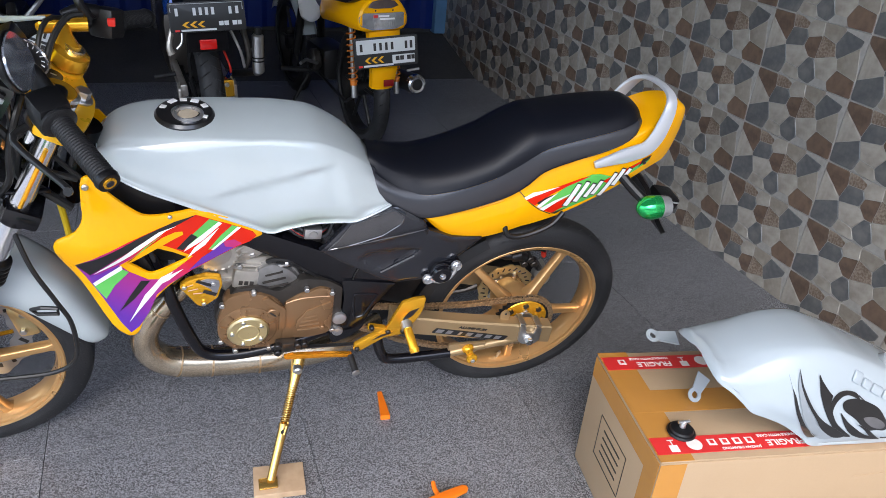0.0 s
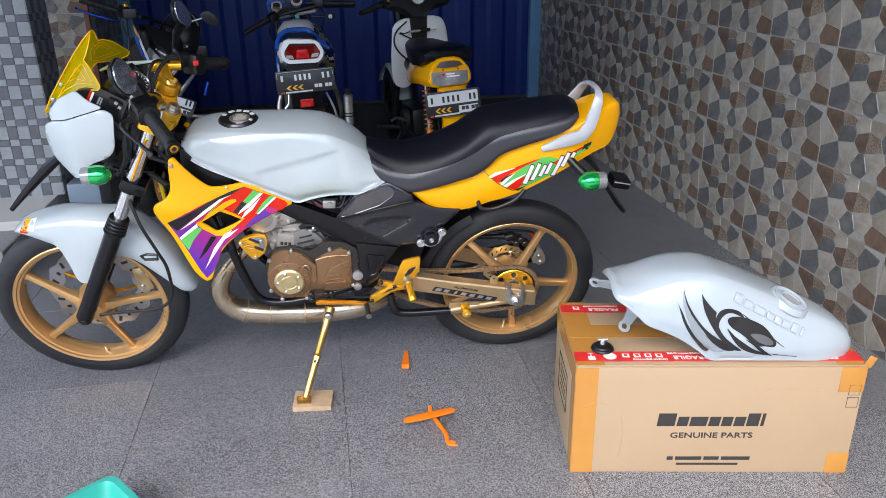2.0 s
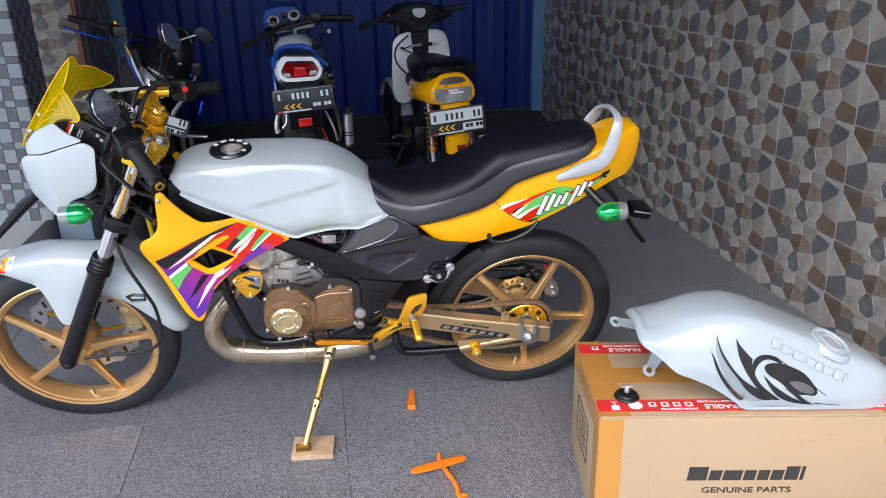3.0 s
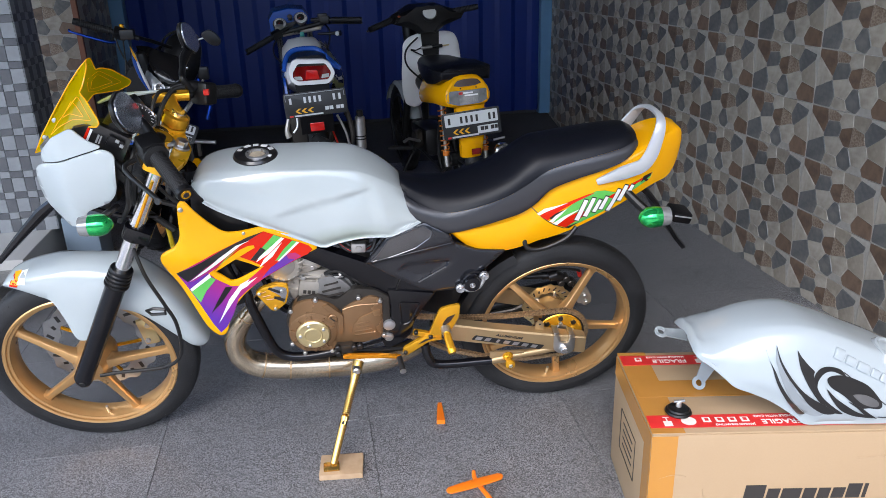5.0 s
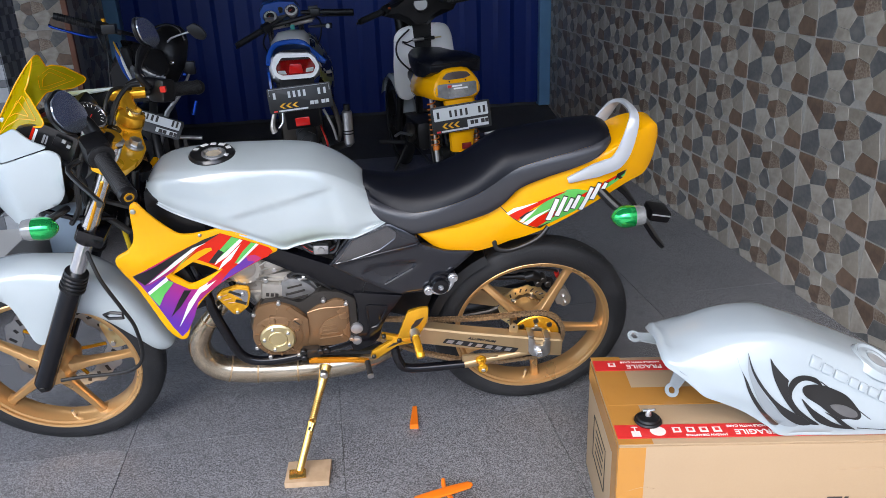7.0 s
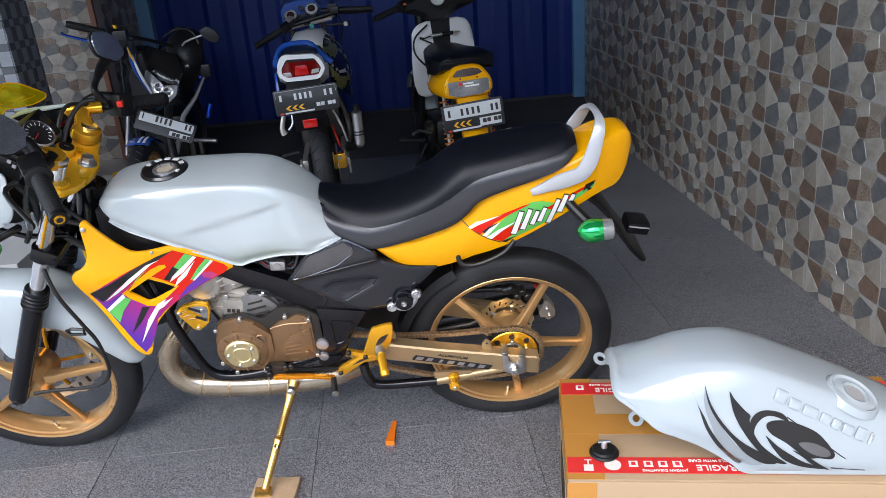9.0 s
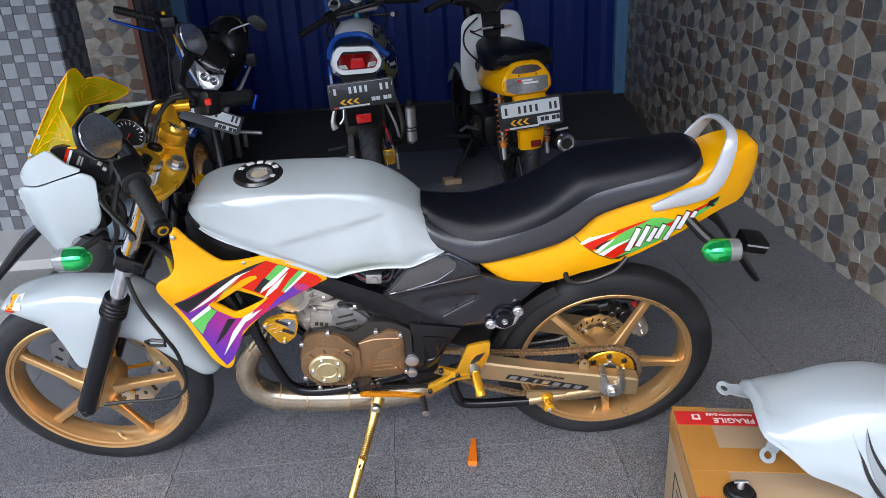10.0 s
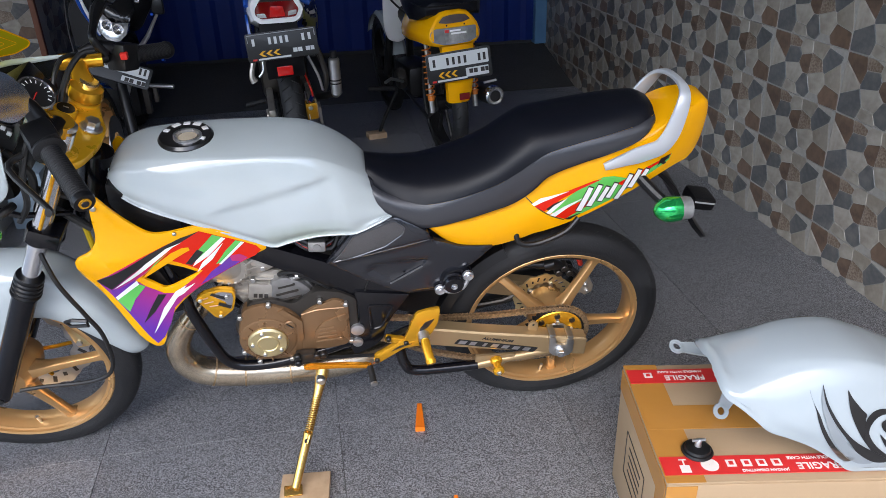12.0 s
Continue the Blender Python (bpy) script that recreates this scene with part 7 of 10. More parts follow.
part("lamp_line", box((0.05, 0.004, 0.003), (1.600, -0.061, 0.639), 0.001, Matrix.Rotation(radians(12), 3, 'Y')), D_GREY, hang)

# rear set, pegs, gear lever, side stand ----
rset = part("rearset_plate", plate(rounded([(0.996, 0.464), (0.973, 0.462), (0.943, 0.454), (0.936, 0.438), (0.912, 0.370), (0.936, 0.369), (0.961, 0.371), (0.977, 0.388), (0.988, 0.410), (0.994, 0.432)], 0.006), -0.136, -0.126, 0.002), GOLD, bike, "gold anodised rearset plate")
part("rearset_cut", plate(rounded([(0.984, 0.435), (0.962, 0.426), (0.949, 0.405), (0.950, 0.397), (0.969, 0.410)], 0.004), -0.1368, -0.134, 0), D_BLACK, rset)
part("rearset_strap", plate(rounded([(0.915, 0.373), (0.874, 0.386), (0.870, 0.372), (0.896, 0.362), (0.915, 0.362)], 0.004), -0.132, -0.12, 0.002), GOLD, rset)
part("rearset_arm", plate(rounded([(0.905, 0.371), (0.896, 0.360), (0.845, 0.326), (0.841, 0.313), (0.854, 0.303), (0.913, 0.344), (0.958, 0.349), (0.962, 0.371), (0.933, 0.369)], 0.005), -0.133, -0.12, 0.002), GOLD, rset)
part("rearset_cut", plate(rounded([(0.903, 0.355), (0.882, 0.338), (0.909, 0.350), (0.933, 0.359)], 0.003), -0.1338, -0.13, 0), D_BLACK, rset)
for x, z in ((0.879, 0.381), (0.85, 0.316), (0.918, 0.364), (0.953, 0.361)):
    part("rearset_bolt", cyl(0.006, 0.012, (x, -0.134, z), seg=14, bevel=0.002), BLACKSTEEL, rset)
part("foot_peg", tube([(0.958, -0.135, 0.388), (0.961, -0.16, 0.375), (0.967, -0.188, 0.358)], [0.009, 0.0105, 0.0105], 14), GOLD, rset, "knurled gold foot peg")
part("peg_tip", tube([(0.967, -0.188, 0.358), (0.9685, -0.196, 0.353)], [0.0125, 0.010], 14), GOLD, rset)
part("peg_collar", tube([(0.957, -0.13, 0.390), (0.959, -0.148, 0.382)], 0.0135, 14), STEEL, rset)
lever = part("gear_lever", plate(rounded([(0.682, 0.334), (0.70, 0.338), (0.77, 0.331), (0.836, 0.320), (0.838, 0.309), (0.78, 0.318), (0.70, 0.324), (0.686, 0.325)], 0.005), -0.152, -0.142, 0.002), ORANGEGOLD, bike, "orange-gold anodised gear lever")
part("lever_peg", tube([(0.832, -0.15, 0.314), (0.838, -0.19, 0.302)], 0.0075, 12), GRIPRUB, lever)
part("lever_peg_end", tube([(0.838, -0.19, 0.302), (0.8385, -0.194, 0.301)], 0.0085, 12), STEEL, lever)
part("gear_linkage", rod((0.70, -0.12, 0.328), (0.855, -0.12, 0.318), 0.004, 8), BLACKSTEEL, bike)
brk = part("lever_bracket", box((0.045, 0.02, 0.028), (0.69, -0.12, 0.338), 0.005), DARKALU, bike)
for x, z in ((0.672, 0.35), (0.672, 0.33), (0.715, 0.348), (0.73, 0.35)):
    part("bracket_bolt", cyl(0.008, 0.014, (x, -0.132, z), seg=14, bevel=0.002), BLACKSTEEL, brk)
stand = part("side_stand", tube([(0.722, -0.11, 0.278), (0.713, -0.135, 0.258), (0.694, -0.18, 0.218)], [0.016, 0.013, 0.0065], 14), STANDGOLD, bike, "brass-plated side stand with a coil spring")
foot = Vector((0.640, -0.302, 0.100))
knee = Vector((0.694, -0.18, 0.218))
part("stand_leg", tube([knee, knee.lerp(foot, 0.26), knee.lerp(foot, 0.30), knee.lerp(foot, 0.36), foot], [0.005, 0.005, 0.012, 0.0105, 0.0095], 14), STANDGOLD, stand)
coil = []
c_top, c_end = Vector((0.708, -0.147, 0.246)), knee.lerp(foot, 0.28)
c_q = Vector((0, 0, 1)).rotation_difference((c_end - c_top).normalized())
for k in range(289):
    w = 2 * math.pi * 18 * k / 288
    coil.append(c_top.lerp(c_end, k / 288) + c_q @ Vector((math.cos(w) * 0.0095, math.sin(w) * 0.0095, 0)))
part("stand_spring", tube(coil, 0.0020, 5), STANDGOLD, stand)
part("stand_foot", box((0.042, 0.026, 0.007), (0.634, -0.306, 0.0935), 0.003, Matrix.Rotation(radians(12.6), 3, 'X')), STANDGOLD, stand)
part("stand_bolt", cyl(0.0105, 0.036, (0.716, -0.128, 0.270), seg=18, bevel=0.003), STEEL, stand)
part("stand_loop", tube([knee.lerp(foot, 0.30) + Vector((0.004, -0.011, 0.006)), knee.lerp(foot, 0.36) + Vector((0.0, -0.016, 0.0)), knee.lerp(foot, 0.42) + Vector((0.004, -0.010, -0.004))], 0.003, 6), STANDGOLD, stand)
part("spring_bolt", cyl(0.007, 0.03, tuple(knee.lerp(foot, 0.36)), seg=12), BLACKSTEEL, stand)
# cables and hoses at the front
part("brake_hose", tube([(0.215, -0.10, 0.70), (0.235, -0.125, 0.62), (0.262, -0.125, 0.53), (0.278, -0.12, 0.46), (0.27, -0.115, 0.36), (0.22, -0.11, 0.315), (0.10, -0.10, 0.30), (0.05, -0.10, 0.295)], 0.0048, 8, smooth=6), CABLE, bike, "black speedometer cable")
part("hose_clip", tube([(0.215, -0.118, 0.508), (0.235, -0.128, 0.52), (0.262, -0.13, 0.517), (0.262, -0.13, 0.503), (0.225, -0.122, 0.498)], 0.004, 6, closed=True), CABLE, bike)
part("speedo_cable", tube([(0.27, -0.06, 0.93), (0.245, -0.105, 0.86), (0.235, -0.11, 0.80), (0.20, -0.09, 0.75)], 0.006, 8, smooth=5), CABLE, bike)
part("clutch_cable", tube([(0.33, -0.15, 0.945), (0.285, -0.12, 0.93), (0.30, -0.07, 0.82), (0.38, -0.07, 0.72)], 0.0045, 8, smooth=5), CABLE, bike)
part("throttle_cable", tube([(0.345, 0.16, 0.955), (0.30, 0.10, 0.985), (0.285, 0.04, 0.92), (0.33, 0.0, 0.82)], 0.0045, 8, smooth=5), CABLE, bike)
part("yellow_hose", tube([(0.285, -0.03, 0.70), (0.292, -0.045, 0.62), (0.286, -0.045, 0.55)], 0.006, 8, smooth=4), YHOSE, bike, "yellow drain hose")
part("horn", cyl(0.032, 0.03, (0.225, -0.03, 0.72), 'X', 20), BLACKSTEEL, bike)
part("wiring_loom", tube([(0.22, -0.08, 0.90), (0.25, -0.085, 0.85), (0.24, -0.075, 0.79), (0.27, -0.06, 0.74), (0.31, -0.06, 0.70)], 0.008, 8, smooth=5), CABLE, bike)
part("wiring_loom", tube([(0.20, -0.05, 0.84), (0.24, -0.07, 0.81), (0.29, -0.075, 0.79), (0.33, -0.07, 0.77)], 0.006, 8, smooth=5), CABLE, bike)
part("cowl_stay", tube([(0.14, -0.10, 0.80), (0.21, -0.10, 0.77), (0.28, -0.06, 0.74)], 0.006, 8), FRAMEBLK, bike)
part("lower_bracket", tube([(0.06, -0.06, 0.795), (0.02, -0.06, 0.765), (-0.05, -0.07, 0.70), (-0.10, -0.075, 0.65)], [0.012, 0.014, 0.01, 0.006], 8, smooth=4), FRAMEBLK, bike, "black front plate bracket")

# ---- the carton with the spare tank ----
BOXL, BOXD, BOXH = 0.70, 0.352, 0.31
BOX_M = pose(0.917, 1.043, 0, 0, 0, -10.5)
carton = thing("cardboard_box", BOX_M, "brown corrugated cardboard box sealed with brown and red fragile tape", "box")
bm = bmesh.new()
nx, nz = 14, 8
random.seed(4)
body = box((BOXL, BOXD, BOXH), (BOXL / 2, BOXD / 2, BOXH / 2), 0.006, seg=2)
part("carton_body", body, KRAFT, carton, smooth=40)
for y0, y1 in ((0.003, BOXD / 2 - 0.0015), (BOXD / 2 + 0.0015, BOXD - 0.003)):
    part("top_flap", box((BOXL - 0.006, y1 - y0, 0.004), (BOXL / 2, (y0 + y1) / 2, BOXH + 0.002), 0.0015), KRAFT, carton, smooth=40)
for x in (0.0, BOXL - 0.055):
    for (sz, at) in (((0.055, 0.0012, BOXH - 0.004), (x + 0.0275, -0.0006, BOXH / 2)), ((0.07, BOXD - 0.004, 0.0012), (x + 0.035 if x == 0 else x + 0.02, BOXD / 2, BOXH + 0.0047))):
        if x > 0 and sz[2] > 0.1:
            part("brown_tape", box((0.06, 0.0012, 0.07), (BOXL - 0.031, -0.0006, BOXH - 0.035), 0.0004), TAPE, carton)
            part("brown_tape", box((0.055, 0.0012, 0.06), (BOXL - 0.028, -0.0006, 0.031), 0.0004), TAPE, carton)
            continue
        part("brown_tape", box(sz, at, 0.0004), TAPE, carton, smooth=0)
part("brown_tape", box((0.0012, 0.05, BOXH - 0.004), (-0.0006, 0.028, BOXH / 2), 0.0004), TAPE, carton, smooth=0)
part("brown_tape", box((0.0012, BOXD - 0.01, 0.05), (-0.0007, BOXD / 2, BOXH - 0.028), 0.0004), TAPE, carton, smooth=0)
part("brown_tape", box((BOXL - 0.01, 0.07, 0.0012), (BOXL / 2, BOXD / 2, BOXH + 0.0052), 0.0004), TAPE, carton, smooth=0)
def plate_glass(x, y):
    """A goblet sign: bowl, stem and foot, foot towards the back."""
    bm = box((0.018, 0.018, 0.001), (x, y - 0.009, BOXH + 0.0072), 0.0003)
    for sx, sy, dy in ((0.003, 0.012, 0.006), (0.014, 0.003, 0.0135)):
        for v in [(sx, sy, dy)]:
            c = [bm.verts.new((x + a * sx / 2, y + dy + b * sy / 2, BOXH + 0.0077)) for a, b in ((-1, -1), (1, -1), (1, 1), (-1, 1))]
            bm.faces.new(c)
    return bm


for y in (0.042, BOXD - 0.045):
    tp = part("fragile_tape", box((BOXL - 0.004, 0.046, 0.0012), (BOXL / 2, y, BOXH + 0.0064), 0.0004), REDTAPE, carton, "red fragile tape with white print", smooth=0)
    for base in ((-0.315, 0.0, 0.315, 0.63) if y < 0.2 else (-0.165, 0.15, 0.465)):
        for word, size, at, half, dy in (("FRAGILE", 0.0225, 0.284, 0.05, -0.0065), ("HANDLE WITH CARE", 0.0098, 0.278, 0.05, 0.0135), ("JANGAN DIBANTING", 0.0088, 0.183, 0.045, -0.0155)):
            if 0.01 < base + at - half and base + at + half < BOXL - 0.01:
                words("tape_word", word, size, pose(base + at, y + dy, BOXH + 0.0072, 0, 0, 180), TAPEWHITE, carton)
        for at in (0.127, 0.155, 0.182, 0.209):
            if 0.02 < base + at < BOXL - 0.02:
                part("tape_icon", box((0.017, 0.017, 0.001), (base + at, y + 0.003, BOXH + 0.0072), 0.0003), TAPEWHITE, carton, smooth=0)
                part("tape_icon_mark", box((0.008, 0.009, 0.001), (base + at, y + 0.003, BOXH + 0.0079), 0.0003), REDTAPE, carton, smooth=0)
        for at in (0.088, 0.357):
            if 0.03 < base + at < BOXL - 0.03:
                part("tape_icon", lathe([(0.0003, 0.001), (0.016, 0.001), (0.016, 0.0)], (base + at, y, BOXH + 0.0066), 'Z', 24) if at < 0.1 else plate_glass(base + at, y), TAPEWHITE, carton, smooth=0)



def ink(name, x0, x1, z0, z1, face=0, slant=0.0):
    o = [(x0, z0), (x1, z0), (x1 + slant, z1), (x0 + slant, z1)]
    return part(name, plate(o, -0.0011, -0.0001, 0), INK, carton, smooth=0)


part("tape_tab", box((0.02, 0.0012, 0.03), (BOXL + 0.004, 0.004, BOXH + 0.012), 0.0004, Matrix.Rotation(radians(24), 3, 'Y')), TAPE, carton, "loose end of brown tape")
part("board_crease", tube([(0.02, -0.0004, 0.20), (0.05, -0.0006, 0.21), (0.08, -0.0004, 0.205)], 0.0009, 5, smooth=3), KRAFT, carton)
part("board_crease", tube([(0.44, -0.0004, 0.245), (0.52, -0.0006, 0.25), (0.6, -0.0004, 0.247)], 0.0008, 5, smooth=3), KRAFT, carton)
part("board_crease", tube([(0.12, -0.0004, 0.05), (0.125, -0.0006, 0.12), (0.118, -0.0004, 0.17)], 0.0008, 5, smooth=3), KRAFT, carton)

# the maker's mark as plain dark blocks of its size
xs = 0.208
for wd, ht in ((0.042, 0.034), (0.027, 0.025), (0.04, 0.025), (0.027, 0.025), (0.026, 0.025), (0.027, 0.025), (0.030, 0.034), (0.011, 0.034)):
    ink("printed_mark", xs, xs + wd * 1.17 - 0.005, 0.142, 0.142 + ht * 1.08, slant=0.004)
    xs += wd * 1.17
words("printed_line", "GENUINE PARTS", 0.0215, pose(0.347, -0.0008, 0.114, 90, 0, 0), INK, carton, stretch=1.3)
for x0, x1 in ((0.243, 0.258), (0.264, 0.33), (0.336, 0.374), (0.38, 0.452)):
    ink("printed_mark", x0, x1, 0.040, 0.050)
ink("printed_mark", 0.268, 0.424, 0.0245, 0.0305)
for k, z in enumerate((0.26, 0.225)):
    part("handling_icon", tube([(BOXL - 0.035, -0.001, z), (BOXL - 0.008, -0.001, z), (BOXL - 0.008, -0.001, z - 0.028), (BOXL - 0.035, -0.001, z - 0.028)], 0.0008, 4, closed=True), INK, carton)
part("side_print", tube([(-0.001, 0.12, 0.21), (-0.001, 0.26, 0.21), (-0.001, 0.26, 0.10), (-0.001, 0.12, 0.10)], 0.001, 4, closed=True), INK, carton)
for z in (0.185, 0.165, 0.145, 0.125):
    part("side_print", box((0.001, 0.09, 0.004), (-0.0006, 0.19, z), 0), INK, carton)

# the spare tank lies on the carton
tm = tank_mesh(False, SPARE_TANK)
TP, TF = Vector((0.664, 0, 0.644)), Vector((0.40, 0, 0.768))
tilt = math.atan2(TF.z - TP.z, TP.x - TF.x)
spare = thing("spare_fuel_tank", Matrix(), "pearl white fuel tank with black and grey swirls, on the box", "fuel tank")
M_SPARE = Matrix.Translation((1.25, 1.10, BOXH + 0.010)) @ Matrix.Rotation(radians(-10), 4, 'Z') @ Matrix.Rotation(radians(180), 4, 'Z') @ Matrix.Rotation(radians(0), 4, 'X') @ Matrix.Rotation(-tilt, 4, 'Y') @ Matrix.Diagonal((1.12, 1, 1, 1)) @ Matrix.Translation(-TP)
spare.matrix_world = M_SPARE
st = part("tank_shell", tm, PEARL, spare, smooth=50)


def flank_y(x, z):
    """The far flank of the tank's shell, at a height."""
    ring = [(p[1], p[2]) for p in tank_ring(min(max(x, 0.37), 0.90))[:12]]
    for (y0, z0), (y1, z1) in zip(ring, ring[1:]):
        if z1 <= z <= z0:
            t = (z0 - z) / (z0 - z1 + 1e-9)
            return -(y0 + (y1 - y0) * t)
    return -ring[8][0]


def sdecal(outline, material, lift, n=5):
    o = [(p.x, p.y) for p in catmull([(*q, 0) for q in outline], n, True)] if n else outline
    part("swirl_graphic", panel(o, lambda x, z: flank_y(x, z) + lift, 0.0005, step=0.012), material, st, smooth=60)


for tone, lift, outline in (
        (D_BLACK, 0.0016, [(0.808, 0.764), (0.797, 0.750), (0.778, 0.734), (0.758, 0.715), (0.731, 0.696), (0.711, 0.686), (0.684, 0.677), (0.687, 0.665), (0.715, 0.678), (0.744, 0.696), (0.768, 0.716), (0.788, 0.740), (0.803, 0.757)]),
        (D_SILVERBLUE, 0.0022, [(0.793, 0.777), (0.783, 0.763), (0.764, 0.742), (0.740, 0.724), (0.712, 0.707), (0.690, 0.699), (0.654, 0.690), (0.683, 0.676), (0.713, 0.688), (0.741, 0.705), (0.766, 0.729), (0.784, 0.752)]),
        (D_BLACK, 0.0028, [(0.795, 0.782), (0.775, 0.757), (0.738, 0.731), (0.698, 0.715), (0.637, 0.706), (0.653, 0.692), (0.687, 0.697), (0.715, 0.712), (0.755, 0.735), (0.780, 0.757)]),
        (D_BLACK, 0.0016, [(0.757, 0.790), (0.746, 0.782), (0.724, 0.771), (0.712, 0.766), (0.709, 0.756), (0.691, 0.736), (0.670, 0.722), (0.646, 0.714), (0.620, 0.707), (0.647, 0.701), (0.682, 0.716), (0.711, 0.735), (0.735, 0.756), (0.749, 0.775)]),
        (D_BLACK, 0.0018, [(0.708, 0.757), (0.704, 0.775), (0.689, 0.786), (0.665, 0.789), (0.649, 0.779), (0.661, 0.780), (0.681, 0.779), (0.693, 0.769), (0.697, 0.750), (0.690, 0.734), (0.669, 0.716), (0.644, 0.706), (0.665, 0.708), (0.686, 0.720), (0.700, 0.738)]),
        (D_BLACK, 0.0016, [(0.682, 0.764), (0.673, 0.773), (0.652, 0.781), (0.628, 0.783), (0.602, 0.781), (0.578, 0.770), (0.560, 0.757), (0.561, 0.746), (0.579, 0.740), (0.595, 0.733), (0.617, 0.737), (0.640, 0.744), (0.664, 0.748), (0.678, 0.755)]),
        (D_SMOKE, 0.0022, [(0.622, 0.752), (0.600, 0.762), (0.574, 0.760), (0.566, 0.752), (0.575, 0.745), (0.597, 0.743)]),
        (D_BLACK, 0.0016, [(0.675, 0.743), (0.650, 0.733), (0.625, 0.727), (0.594, 0.722), (0.557, 0.724), (0.593, 0.712), (0.625, 0.712), (0.651, 0.724)]),
        (D_BLACK, 0.0024, [(0.625, 0.736), (0.596, 0.735), (0.573, 0.729), (0.552, 0.724), (0.580, 0.723), (0.604, 0.731)])):
    sdecal(outline, tone, lift, 4)
part("thin_line", tube([(x, flank_y(x, z) + 0.0006, z) for x, z in ((0.656, 0.786), (0.604, 0.773), (0.547, 0.757), (0.497, 0.745), (0.551, 0.728))], 0.0010, 5), D_BLACK, st)
# raised maker's mark as plain relief blocks, and the filler neck
for k, (x, w) in enumerate(((0.690, 0.021), (0.664, 0.020), (0.639, 0.026), (0.608, 0.018), (0.587, 0.016), (0.568, 0.019), (0.545, 0.018), (0.521, 0.006))):
    z = 0.806 - 0.065 * (0.69 - x)
    h = 0.021 if k in (0, 6, 7) else 0.0165
    part("relief_mark", panel(rounded([(x, z), (x - w, z - 0.001), (x - w, z + h - 0.001), (x, z + h)], 0.003), lambda a, b: flank_y(a, b) + 0.003, 0.003, step=0.008, edge=-0.0015), PEARL, st, smooth=60)

def crown_z(x, y):
    """The height of the tank's crown."""
    ring = [(abs(p[1]), p[2]) for p in tank_ring(x)[:12]]
    for (y0, z0), (y1, z1) in zip(ring, ring[1:]):
        if y0 <= y <= y1:
            return z0 + (z1 - z0) * (y - y0) / (y1 - y0 + 1e-9)
    return ring[0][1]


NX, NY = 0.556, 0.052
n_up = Vector((-(crown_z(NX + 0.03, NY) - crown_z(NX - 0.03, NY)) / 0.06, -(crown_z(NX, NY + 0.03) - crown_z(NX, NY - 0.03)) / 0.06, 1)).normalized()
M_NECK = Matrix.Translation(Vector((NX, NY, crown_z(NX, NY))) + n_up * -0.0025) @ n_up.to_track_quat('Z', 'Y').to_matrix().to_4x4() @ Matrix.Diagonal((0.80, 0.80, 1, 1))
nk = part("filler_neck", lathe([(0.02, 0.0), (0.022, 0.006), (0.027, 0.007), (0.034, 0.003), (0.044, 0.0025), (0.049, 0.006), (0.054, 0.005), (0.062, -0.008)], (0, 0, 0), 'Z', 40), PEARL, spare, "recessed filler neck", m=M_NECK)
part("filler_hole", cyl(0.022, 0.003, (0, 0, 0.0035), 'Z', 24, 0), D_GREY, nk)
for at, rx, ry, rz, reach in (((1.055, 1.308, 0.406), 24, 10, -12, (0.056, 0.004)), ((1.094, 1.183, 0.333), 58, 8, -6, (0.021, 0.036))):
    m = M_SPARE.inverted() @ pose(*at, rx, ry, rz)
    e = part("mounting_ear", lathe([(0.0075, -0.002), (0.0155, -0.002), (0.016, 0.0), (0.0155, 0.002), (0.0075, 0.002), (0.0075, -0.002)], (0, 0, 0), 'Z', 28), PEARL, spare, "pressed steel mounting ear", m=m)
    a, b = reach
    d = Vector((a, b, 0)).normalized()
    n = Vector((-d.y, d.x, 0))
    root, tip = d * 0.011, d * (Vector(reach).length + 0.006)
    part("ear_strap", loft([[p + n * w + Vector((0, 0, h)) for w, h in ((-k, -0.002), (k, -0.002), (k, 0.002), (-k, 0.002))] for p, k in ((root, 0.0115), (tip, 0.0165))]), PEARL, e)

plug = thing("filler_cap_plug", Matrix.Translation((0, 0, 0)), "black rubber filler plug with a steel bolt on the box", "cap")
plug.matrix_world = BOX_M @ pose(0.075, 0.075, BOXH + 0.007)
part("plug_body", lathe([(0.0005, 0.0), (0.026, 0.0), (0.029, 0.004), (0.027, 0.008), (0.024, 0.009), (0.022, 0.013), (0.018, 0.015), (0.0005, 0.017)], (0, 0, 0), 'Z', 32), PLASTIC, plug)
part("plug_bolt", tube([(0, 0, 0.014), (0, 0, 0.024), (0.003, 0, 0.03)], [0.007, 0.006, 0.004], 12), STEEL, plug)
part("plug_wing", tube([(-0.012, 0, 0.028), (0.012, 0, 0.03)], 0.003, 8), STEEL, plug)

# ---- small things on the floor ----
block = make("wooden_block", box((0.113, 0.088, 0.016), (0, 0, 0.008), 0.0015), WOOD, m=pose(0.268, 1.488, 0, 0, 0, -6))
tagged(block, "raw wooden offcut under the side stand", "wood block")
wedge = make("trim_wedge", loft([[(-0.012, -0.055, 0), (0.012, -0.055, 0), (0.012, -0.055, 0.014), (-0.012, -0.055, 0.014)], [(-0.006, 0.055, 0), (0.006, 0.055, 0), (0.006, 0.055, 0.003), (-0.006, 0.055, 0.003)]]), ORANGE, smooth=20, m=pose(0.57, 1.69, 0, 0, 0, -8))
tagged(wedge, "orange plastic trim wedge lying on the floor", "trim tool")
